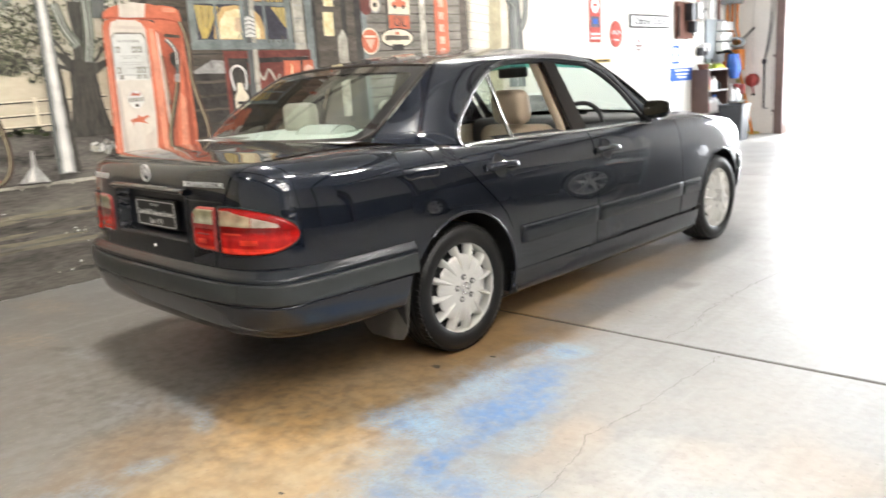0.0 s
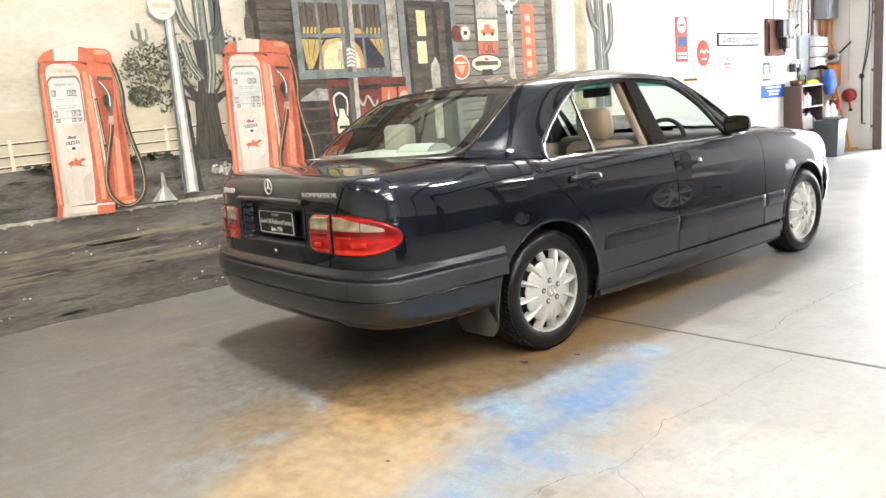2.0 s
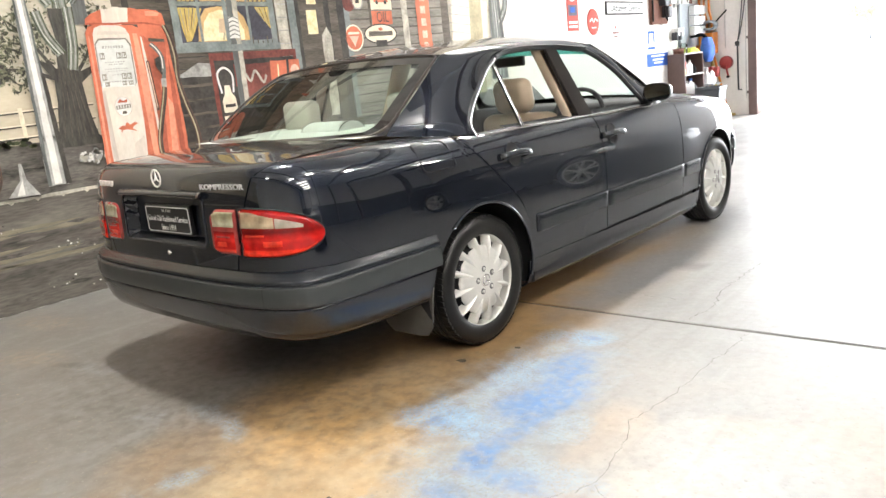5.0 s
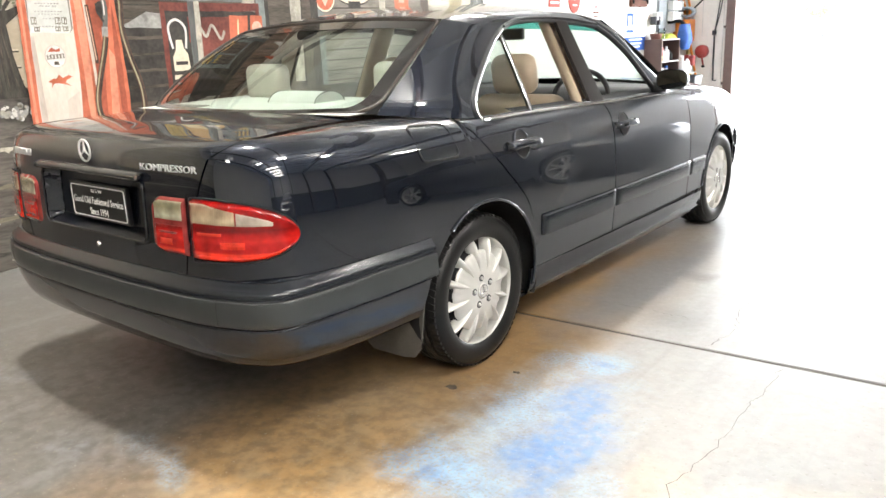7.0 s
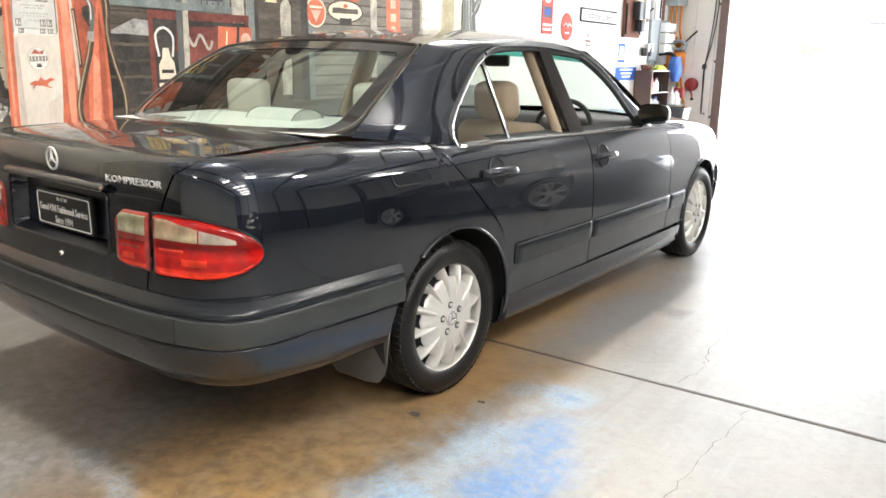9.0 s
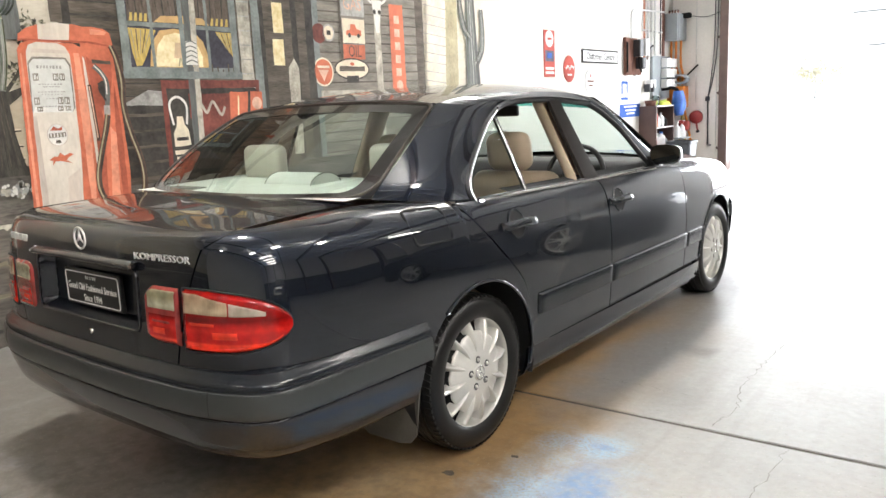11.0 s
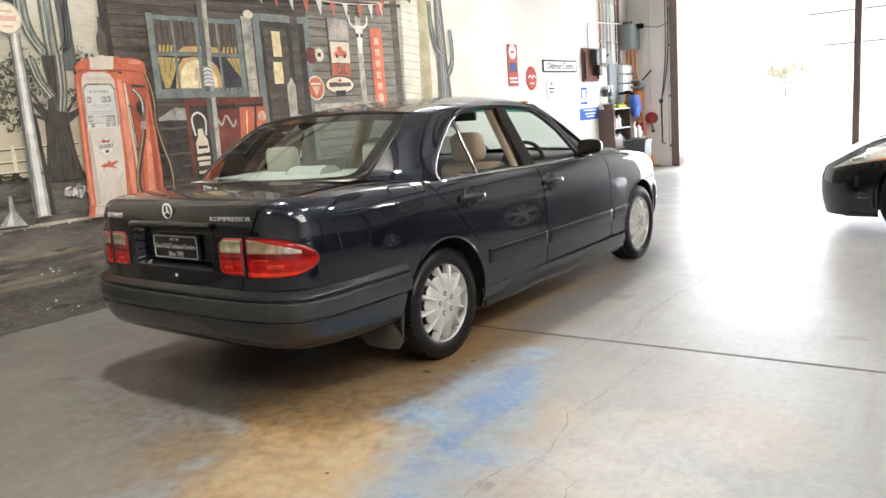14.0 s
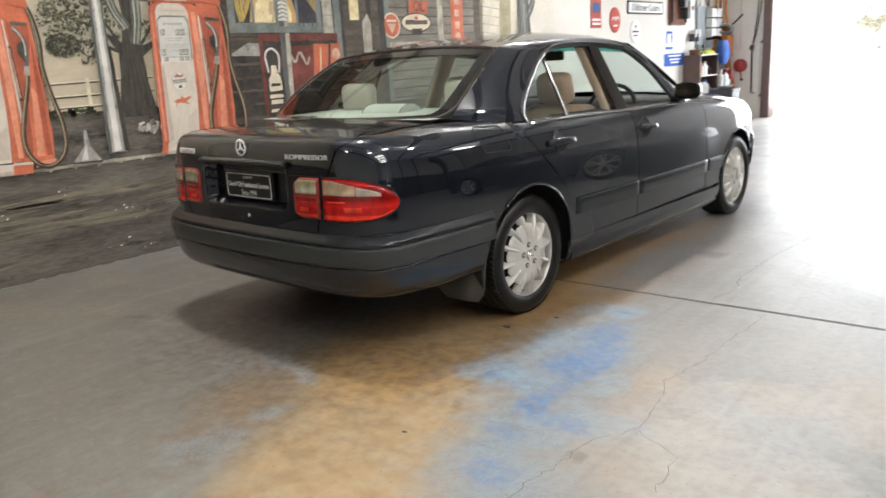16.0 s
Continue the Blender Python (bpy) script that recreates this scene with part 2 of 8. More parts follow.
def tube(points, r, n=8, caps=True):
    """A round bar along a line; r may be one radius for each point."""
    p = [Vector(q) for q in points]
    rows, side = [], None
    for i, q in enumerate(p):
        d = (p[min(i + 1, len(p) - 1)] - p[max(i - 1, 0)]).normalized()
        if side is None:
            side = d.cross(Vector((0, 0, 1)))
            side = side.normalized() if side.length > 0.05 else Vector((1, 0, 0))
        side = (side - d * side.dot(d)).normalized()
        up = d.cross(side)
        rad = r[i] if isinstance(r, (list, tuple)) else r
        rows.append([q + (side * math.cos(a) + up * math.sin(a)) * rad for a in (2 * math.pi * k / n for k in range(n))])
    v, f = lattice(rows, True)
    if caps:
        f += [tuple(range(n)), tuple(reversed(range(len(v) - n, len(v))))]
    return v, f


def lathe(profile, n=32, axis="x"):
    """A turned body: (radius, along) pairs about an axis."""
    rows = []
    for r, h in profile:
        ring = [(h, r * math.cos(a), r * math.sin(a)) for a in (2 * math.pi * k / n for k in range(n))]
        if axis == "z":
            ring = [(y, z, x) for x, y, z in ring]
        if axis == "y":
            ring = [(z, x, y) for x, y, z in ring]
        rows.append(ring)
    return lattice(rows, True)


def block(x0, x1, y0, y1, z0, z1, bevel=0.004, seg=2):
    bm = bmesh.new()
    bmesh.ops.create_cube(bm, size=1, matrix=Matrix.Translation(((x0 + x1) / 2, (y0 + y1) / 2, (z0 + z1) / 2)) @ Matrix.Diagonal((x1 - x0, y1 - y0, z1 - z0, 1)))
    if bevel:
        bmesh.ops.bevel(bm, geom=bm.edges[:], offset=bevel, segments=seg, affect="EDGES", profile=0.5)
    return bm


def cushion(x0, x1, y0, y1, z0, z1, round_=0.06):
    return block(x0, x1, y0, y1, z0, z1, min(round_, 0.49 * min(x1 - x0, y1 - y0, z1 - z0)), 5)


def words(name, text, size, m, mat, parent, depth=0.002, label="", width=None):
    """Lettering in the built-in font as a mesh, centred on the pose m."""
    c = bpy.data.curves.new(name, "FONT")
    c.body, c.size, c.extrude, c.align_x, c.align_y = text, size, depth, "CENTER", "CENTER"
    c.resolution_u = 2
    tmp = new("lettering_source", c)
    bpy.context.view_layer.update()
    me = bpy.data.meshes.new_from_object(tmp.evaluated_get(bpy.context.evaluated_depsgraph_get()))
    bpy.data.objects.remove(tmp)
    me.materials.clear()
    me.materials.append(mat)
    if width:
        xs = [v.co.x for v in me.vertices]
        k = width / (max(xs) - min(xs))
        for v in me.vertices:
            v.co.x *= k
    me.transform(m)
    ob = new(name, me)
    ob.parent = parent
    if label:
        ob["label"] = label
    return ob


def thing(name, label, category, m=None, group="", kind=""):
    ob = new(name)
    ob.empty_display_size = 0.1
    if m:
        ob.matrix_world = m
    return tagged(ob, label, category, group, kind)

# ---- room ----
WX, ENDY = -2.45, 11.4          # mural wall and door wall


def stained_concrete():
    """Bare concrete with rust-brown and blue paint stains lying where they were spilt, and the car's shadow deepened.
    """
    m = material("floor_concrete", (0.242, 0.24, 0.233), 0.36, 0, 0.16, 1.3, 26, 0.10)
    t = m.node_tree
    b = t.nodes["Principled BSDF"]
    colour = b.inputs["Base Color"].links[0].from_socket
    where = t.nodes.new("ShaderNodeTexCoord").outputs["Object"]

    def noise_at(scale, detail=5.0, stretch=(1, 1, 1)):
        mp, n = t.nodes.new("ShaderNodeMapping"), t.nodes.new("ShaderNodeTexNoise")
        mp.inputs["Scale"].default_value = stretch
        n.inputs["Scale"].default_value, n.inputs["Detail"].default_value = scale, detail
        t.links.new(where, mp.inputs["Vector"])
        t.links.new(mp.outputs["Vector"], n.inputs["Vector"])
        return n.outputs["Fac"]

    def calc(op, a, b_=None, c=None):
        n = t.nodes.new("ShaderNodeMath")
        n.operation = op
        for i, v in enumerate((a, b_, c)):
            if v is None:
                continue
            if isinstance(v, (int, float)):
                n.inputs[i].default_value = v
            else:
                t.links.new(v, n.inputs[i])
        return n.outputs[0]

    def spot(cx, cy, rx, ry, angle, ragged, scale, soft):
        """1 inside a ragged ellipse, 0 outside."""
        mp, ln = t.nodes.new("ShaderNodeMapping"), t.nodes.new("ShaderNodeVectorMath")
        mp.vector_type = "TEXTURE"
        mp.inputs["Location"].default_value, mp.inputs["Rotation"].default_value, mp.inputs["Scale"].default_value = (cx, cy, 0), (0, 0, radians(angle)), (rx, ry, 1)
        ln.operation = "LENGTH"
        t.links.new(where, mp.inputs["Vector"])
        t.links.new(mp.outputs["Vector"], ln.inputs[0])
        r = calc("MULTIPLY_ADD", calc("SUBTRACT", noise_at(scale, 7.0), 0.5), ragged, ln.outputs["Value"])
        n = t.nodes.new("ShaderNodeMapRange")
        n.inputs["From Min"].default_value, n.inputs["From Max"].default_value = 1 + soft, 1 - soft
        t.links.new(r, n.inputs["Value"])
        return n.outputs["Result"]

    def lay(mask, tone, amount):
        nonlocal colour
        mix = t.nodes.new("ShaderNodeMix")
        mix.data_type = "RGBA"
        t.links.new(calc("MULTIPLY", mask, amount), mix.inputs["Factor"])
        t.links.new(colour, mix.inputs["A"])
        mix.inputs["B"].default_value = (*tone, 1)
        colour = mix.outputs["Result"]

    def grains(scale, cut, soft=0.05):
        """A speckle mask."""
        n = t.nodes.new("ShaderNodeMapRange")
        n.inputs["From Min"].default_value, n.inputs["From Max"].default_value = cut - soft, cut + soft
        t.links.new(noise_at(scale, 9.0), n.inputs["Value"])
        return n.outputs["Result"]

    def both(a, b_):
        return calc("MULTIPLY", a, b_)

    # broad tones: paler on the open floor, darker beside the mural
    lay(spot(2.9, -0.6, 1.7, 2.8, 0, 1.2, 1.2, 0.5), (0.252, 0.256, 0.257), 0.75)
    lay(spot(-1.1, -2.0, 1.9, 2.4, 0, 0.9, 1.0, 0.4), (0.150, 0.138, 0.122), 0.8)
    lay(grains(5.5, 0.56, 0.10), (0.19, 0.175, 0.16), 0.24)
    lay(grains(11, 0.58, 0.07), (0.36, 0.355, 0.345), 0.13)
    # peach and chalky mottling on the open floor
    for x, y, r, tone in ((1.80, -0.60, 0.17, 0), (1.77, -0.46, 0.10, 0), (1.92, -1.12, 0.22, 0), (2.05, -0.84, 0.14, 0), (2.17, -0.44, 0.12, 0), (2.5, -0.36, 0.22, 0), (2.4, -1.2, 0.25, 0), (1.72, -0.18, 0.2, 2), (2.0, -0.57, 0.16, 1), (2.32, -0.6, 0.24, 1), (1.98, -0.9, 0.14, 1), (2.25, -1.0, 0.25, 1), (2.7, -1.3, 0.4, 1), (2.2, 0.1, 0.25, 2)):
        lay(spot(x, y, r, r * 1.25, 20, 1.8, 6.0, 0.45), ((0.40, 0.30, 0.215), (0.375, 0.39, 0.385), (0.31, 0.285, 0.265))[tone], 0.36)
    # worn mottling and long scuffs in the bare concrete
    def streaks(scale, along, angle, cut, soft):
        turn_, n, rng = t.nodes.new("ShaderNodeMapping"), t.nodes.new("ShaderNodeTexNoise"), t.nodes.new("ShaderNodeMapRange")
        turn_.inputs["Rotation"].default_value, turn_.inputs["Scale"].default_value = (0, 0, radians(angle)), (1, along, 1)
        n.inputs["Scale"].default_value, n.inputs["Detail"].default_value = scale, 6.0
        rng.inputs["From Min"].default_value, rng.inputs["From Max"].default_value = cut - soft, cut + soft
        t.links.new(where, turn_.inputs["Vector"])
        t.links.new(turn_.outputs["Vector"], n.inputs["Vector"])
        t.links.new(n.outputs["Fac"], rng.inputs["Value"])
        return rng.outputs["Result"]

    lay(streaks(9, 0.07, 28, 0.60, 0.08), (0.37, 0.365, 0.36), 0.15)
    lay(streaks(14, 0.06, -14, 0.62, 0.06), (0.13, 0.115, 0.10), 0.14)
    lay(streaks(30, 0.05, 62, 0.66, 0.04), (0.40, 0.395, 0.39), 0.09)
    # smudges and flecks on the floor by the mural
    lay(spot(-1.0, -1.21, 0.10, 0.035, 20, 1.6, 9.0, 0.5), (0.09, 0.08, 0.07), 0.7)
    for x, y, rx, ry, tone, k in ((-1.35, -1.25, 0.22, 0.10, 0, 0.45), (-1.9, -1.6, 0.5, 0.12, 0, 0.35), (-1.95, -2.1, 0.4, 0.10, 1, 0.5), (-0.75, -1.15, 0.16, 0.05, 2, 0.5), (-2.0, -0.9, 0.3, 0.12, 0, 0.4), (0.15, -1.32, 0.22, 0.07, 2, 0.45)):
        lay(both(spot(x, y, rx, ry, 12, 1.8, 6.0, 0.45), grains(22, 0.47, 0.14)), ((0.30, 0.21, 0.13), (0.10, 0.09, 0.08), (0.30, 0.31, 0.34))[tone], k)
    lay(both(spot(-0.9, -1.9, 1.4, 1.2, 0, 1.5, 2.0, 0.5), grains(48, 0.67, 0.02)), (0.40, 0.34, 0.22), 0.6)
    # rust-brown wash beside and behind the car
    lay(spot(0.68, 0.35, 0.46, 1.85, -3, 0.7, 2.0, 0.3), (0.30, 0.178, 0.068), 0.92)
    lay(spot(1.10, -1.50, 0.36, 1.20, 22, 0.55, 2.6, 0.3), (0.44, 0.31, 0.170), 0.88)
    lay(spot(0.72, -0.95, 0.36, 0.34, 0, 0.8, 2.6, 0.35), (0.45, 0.275, 0.11), 0.85)
    lay(both(spot(0.75, -0.6, 0.6, 1.6, 0, 1.6, 2.6, 0.4), grains(9, 0.55, 0.12)), (0.15, 0.088, 0.036), 0.5)
    lay(both(spot(1.10, -1.4, 0.45, 0.9, 22, 1.4, 3.0, 0.4), grains(8, 0.55, 0.10)), (0.41, 0.33, 0.22), 0.55)
    # darker under the tail: deepens the car's shadow in the floor colour
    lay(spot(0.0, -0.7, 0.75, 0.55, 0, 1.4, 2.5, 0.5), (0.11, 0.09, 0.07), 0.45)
    # bluish-grey strip along the car's side, then a dark smudge
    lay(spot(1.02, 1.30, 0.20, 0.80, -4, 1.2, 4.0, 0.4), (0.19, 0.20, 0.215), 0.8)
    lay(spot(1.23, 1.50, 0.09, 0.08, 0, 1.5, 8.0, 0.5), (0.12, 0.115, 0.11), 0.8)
    # blue: a pale halo, then deeper streaks
    for x, y, rx, ry, turn, hue, k in ((1.30, -0.45, 0.26, 0.62, 6, 0, 0.72), (1.12, -0.78, 0.15, 0.12, 0, 1, 0.9), (1.27, -0.80, 0.13, 0.09, 0, 1, 0.75), (1.10, 0.16, 0.10, 0.07, 0, 0, 0.9), (1.26, 0.18, 0.13, 0.07, 0, 1, 0.9), (1.18, -0.30, 0.11, 0.16, 0, 1, 0.6), (1.63, -0.62, 0.07, 0.12, 0, 0, 0.7), (1.74, -0.94, 0.16, 0.08, 0, 0, 0.7), (1.62, -1.05, 0.18, 0.18, 0, 0, 0.6), (1.5, -1.25, 0.16, 0.2, 0, 0, 0.6), (1.62, -1.48, 0.26, 0.22, 0, 0, 0.65), (0.64, -1.57, 0.05, 0.09, -30, 0, 0.85), (0.49, -1.25, 0.09, 0.05, -30, 0, 0.8), (0.66, -1.86, 0.12, 0.16, -20, 0, 0.6), (0.30, -1.20, 0.16, 0.06, 0, 0, 0.5)):
        lay(both(spot(x, y, rx, ry, turn, 1.9, 9.0, 0.35), grains(80, 0.45, 0.13)), ((0.25, 0.335, 0.42), (0.215, 0.36, 0.53))[hue], k * 0.78)
    for x, y, rx, ry, turn, k in ((1.34, -0.14, 0.10, 0.14, 10, 0.75), (1.43, -0.40, 0.12, 0.18, 0, 0.85), (1.40, -0.56, 0.12, 0.12, 0, 0.85), (1.47, -0.80, 0.05, 0.22, -8, 0.7), (1.47, -0.97, 0.06, 0.07, 0, 0.85), (1.62, -1.03, 0.13, 0.06, 0, 0.6), (1.50, -1.20, 0.08, 0.05, 0, 0.6), (1.61, -1.45, 0.10, 0.07, 0, 0.6), (1.28, 0.19, 0.05, 0.025, 0, 0.7), (1.17, -0.81, 0.05, 0.04, 0, 0.6)):
        lay(both(spot(x, y, rx, ry, turn, 1.9, 11.0, 0.35), grains(26, 0.43, 0.16)), (0.10, 0.205, 0.41), k * 0.95)
    lay(grains(24, 0.54, 0.12), (0.11, 0.080, 0.055), 0.13)
    lay(grains(38, 0.60, 0.08), (0.40, 0.36, 0.30), 0.10)
    # mottled dark stain round the tail that also deepens the car's shadow
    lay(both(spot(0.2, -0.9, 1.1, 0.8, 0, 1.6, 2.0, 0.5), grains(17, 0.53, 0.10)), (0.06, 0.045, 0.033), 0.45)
    lay(grains(3.1, 0.70, 0.02), (0.12, 0.10, 0.08), 0.5)
    lay(grains(60, 0.66, 0.05), (0.14, 0.125, 0.11), 0.4)
    lay(grains(95, 0.68, 0.04), (0.46, 0.45, 0.43), 0.4)
    t.links.new(colour, b.inputs["Base Color"])
    rough = t.nodes.new("ShaderNodeMapRange")
    rough.inputs["To Min"].default_value, rough.inputs["To Max"].default_value = 0.28, 0.55
    t.links.new(noise_at(2.5, 6.0), rough.inputs["Value"])
    t.links.new(rough.outputs["Result"], b.inputs["Roughness"])
    return m


CONCRETE = stained_concrete()
CRACK = material("crack_dirt", (0.085, 0.075, 0.065), 0.85, 0, 0.5, 20, 120)
WALL_WHITE = material("white_wall_paint", (0.72, 0.70, 0.66), 0.9, 0, 0.05, 0.8, 40, 0.1, spec=0.15)
PANEL = material("tilt_up_concrete_panel", (0.80, 0.77, 0.73), 0.8, 0, 0.1, 1.5, 25, 0.15)
STEEL_BROWN = material("brown_steel", (0.16, 0.11, 0.10), 0.5, 0.2, 0.2, 6, 60, 0.1)
CEIL = material("ceiling_sheet", (0.78, 0.78, 0.77), 0.8, 0, 0.08, 2, 30)
GROUND = material("outdoor_concrete", (0.66, 0.65, 0.62), 0.8, 0, 0.12, 0.7, 20, 0.1)


def slab(name, x0, x1, y0, y1, z0, z1, mat, parent=None, bevel=0.0, label="", category="", kind="structure"):
    ob = part(name, block(x0, x1, y0, y1, z0, z1, bevel, 1), mat, parent)
    if not parent:
        tagged(ob, label, category, "", kind)
    return ob


floor = slab("floor", WX - 0.2, 14, -9, ENDY + 0.1, -0.2, -0.03, UNDER, label="stained bare concrete workshop floor in jointed slabs", category="floor")
JOINT = 0.545
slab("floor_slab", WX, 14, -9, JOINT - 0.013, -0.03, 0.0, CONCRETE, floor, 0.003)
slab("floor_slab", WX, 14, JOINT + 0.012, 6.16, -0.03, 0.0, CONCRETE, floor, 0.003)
slab("floor_slab", WX, 14, 6.168, ENDY + 0.1, -0.03, 0.0, CONCRETE, floor, 0.003)
slab("joint_filler", WX, 14, JOINT - 0.0129, JOINT + 0.0119, -0.029, -0.005, material("joint_mastic", (0.075, 0.068, 0.06), 0.8, 0, 0.45, 9, 60, 0.3), floor)
slab("ground", -120, 140, ENDY + 0.1, 160, -0.25, -0.01, GROUND, label="sunlit concrete yard outside the open door", category="ground")
slab("wall_mural", WX - 0.2, WX, -9.2, ENDY, -0.2, 5.4, WALL_WHITE, label="white painted wall carrying the mural", category="wall")
# rear and side walls are out of view; their tones shape the car's reflections
WALL_GREY = material("grey_wall_paint", (0.10, 0.10, 0.105), 0.7, 0, 0.08, 0.8, 40, 0.1)
slab("wall_rear", WX - 0.2, 14.2, -9.2, -9.0, -0.2, 5.4, WALL_WHITE, label="plain white wall out of view, lightened for reflections", category="wall")
slab("wall_side", 14.0, 14.2, -9.0, ENDY, 1.7, 5.4, WALL_WHITE, label="unseen white upper wall, set for the car's reflections", category="wall")
slab("wall_side_low", 13.99, 14.2, -9.0, ENDY, -0.2, 1.7, WALL_GREY, label="unseen dark lower wall, added to darken the car's reflections", category="wall")
roof_bm = block(WX - 0.2, 14.2, -9.2, ENDY + 0.3, 5.4, 5.5, 0.0)


def add_block(bm, x0, x1, y0, y1, z0, z1):
    bmesh.ops.create_cube(bm, size=1, matrix=Matrix.Translation(((x0 + x1) / 2, (y0 + y1) / 2, (z0 + z1) / 2)) @ Matrix.Diagonal((x1 - x0, y1 - y0, z1 - z0, 1)))


# ribs, beams and wall posts are unseen, added to streak the car's reflections
for k in range(13):
    add_block(roof_bm, -2.2 + 1.3 * k, -2.05 + 1.3 * k, -9.0, ENDY - 0.02, 5.2, 5.398)
tagged(part("ceiling", roof_bm, CEIL), "pale metal sheet ceiling with ribs", "ceiling", "", "structure")
for k in range(6):
    y = -7.2 + 3.4 * k
    slab("reflection_beam", WX + 0.01, 13.98, y, y + 0.16, 4.85, 5.19, STEEL_BROWN, None, 0.01, "unseen brown steel beam added to streak the reflections", "beam")
    slab("reflection_post", 13.7, 13.98, y, y + 0.2, 0.0, 4.84, STEEL_BROWN, None, 0.01, "unseen brown steel wall post added to streak the reflections", "post")
slab("wall_door_side", WX - 0.2, -1.6, ENDY, ENDY + 0.2, -0.2, 5.4, PANEL, label="bare concrete wall panel beside the roller door", category="wall")
# far panel is out of view, closing the bay to darken the car's reflections
slab("wall_door_far", 3.43, 14.2, ENDY, ENDY + 0.2, -0.2, 3.35, PANEL, label="bare concrete wall panel", category="wall")
slab("wall_lintel", -1.6, 14.2, ENDY, ENDY + 0.2, 3.35, 5.4, PANEL, label="concrete lintel above the roller door", category="wall")


def crack(name, points, width, seed):
    """A ragged hairline in the slab."""
    rnd = random.Random(seed)
    line = []
    for a, b in zip(points[:-1], points[1:]):
        n = max(2, int(math.dist(a, b) / 0.03))
        for k in range(n):
            t = k / n
            line.append((a[0] + (b[0] - a[0]) * t + rnd.uniform(-0.012, 0.012), a[1] + (b[1] - a[1]) * t + rnd.uniform(-0.012, 0.012)))
    rows = []
    for i, (x, y) in enumerate(line):
        w = width * rnd.uniform(0.4, 1.0)
        rows.append([Vector((x - w, y - w * 0.3, 0.0015)), Vector((x + w, y + w * 0.3, 0.0015))])
    return mesh(name, *lattice(rows), CRACK, floor, "dark hairline crack", False)


crack("crack", [(1.56, 0.57), (1.61, 0.82), (1.55, 1.13), (1.58, 1.75), (1.63, 2.17), (1.53, 2.57), (1.7, 3.2)], 0.0016, 1)
crack("crack", [(1.87, 0.50), (1.87, 0.42), (1.84, -0.08), (1.83, -0.29), (1.79, -0.49), (1.85, -0.69), (1.88, -0.94), (1.80, -1.07), (1.74, -1.6)], 0.0013, 2)
crack("crack", [(1.88, -0.94), (1.96, -0.98), (2.07, -1.04), (2.1, -1.3)], 0.001, 6)
crack("crack", [(0.96, 0.89), (1.2, 0.88), (1.44, 0.86)], 0.0018, 7)


def oil_spot(x, y, r, seed):
    rnd = random.Random(seed)
    pts = [Vector((x + r * rnd.uniform(0.6, 1.2) * math.cos(a), y + r * rnd.uniform(0.4, 0.8) * math.sin(a), 0.001)) for a in np.linspace(0, 2 * math.pi, 14)[:-1]]
    return mesh("oil_spot", pts, [tuple(range(len(pts)))], CRACK, floor, "small dark oil spot", False)


oil_spot(1.02, -0.055, 0.018, 3)
oil_spot(0.874, -0.293, 0.03, 4)
oil_spot(1.2, -1.4, 0.012, 5)

# posts of the roller door and the overhead lamps
slab("door_post", -1.6, -1.45, ENDY - 0.08, ENDY + 0.2, 0.0, 3.35, STEEL_BROWN, None, 0.006, "brown steel guide post of the roller door", "door post")
slab("door_post", 1.49, 1.60, ENDY - 0.02, ENDY + 0.14, 0.0, 3.35, STEEL_BROWN, None, 0.006, "brown steel post between two door bays", "door post")
# this post is added out of view where the bay is closed off
slab("door_post", 3.30, 3.43, ENDY - 0.08, ENDY + 0.2, 0.0, 3.35, STEEL_BROWN, None, 0.006, "brown steel guide post of the roller door", "door post")
slab("door_head", -1.6, 3.5, ENDY - 0.3, ENDY - 0.005, 3.36, 3.72, STEEL_BROWN, None, 0.02, "brown steel box of the rolled-up door", "roller door")
TUBE = glowing("lit_tube", (1.0, 0.97, 0.9), 14.0)


def louvre_lamp(x, y, l):
    b_ = thing("ceiling_lamp", "square white louvred ceiling lamp, lit, out of view", "ceiling lamp", pose(x, y, 4.6), "ceiling lamps")
    part("housing", block(-0.32, 0.32, -l - 0.03, l + 0.03, 0.0, 0.07, 0.01), WHITE, b_)
    for dx in (-0.2, 0.0, 0.2):
        mesh("lamp_tube", *tube([(dx, -l, -0.025), (dx, l, -0.025)], 0.03, 10), TUBE, b_, "glowing fluorescent tube")
    for dy in np.linspace(-l, l, int(l / 0.05)):
        part("louvre", block(-0.3, 0.3, dy - 0.006, dy + 0.006, -0.085, -0.062, 0.0), ALLOY, b_)
    for dy in (-0.25, 0.25):
        mesh("hanger", *tube([(0, dy, 0.05), (0, dy, 0.8)], 0.006, 6), DARK_METAL, b_)
    return b_


for x, y, l, watts in LAMPS:
    louvre_lamp(x, y, l)

# ---- the mural: flat paint on the wall ----
def paint(name, color, vary=0.25, scale=7.0, fine=45.0, stretch=(1, 1, 1), second=None):
    return material("mural_" + name, color, 0.55, 0, min(0.6, vary * 1.25), scale, fine, 0.1, 0, stretch, second, 0.22)


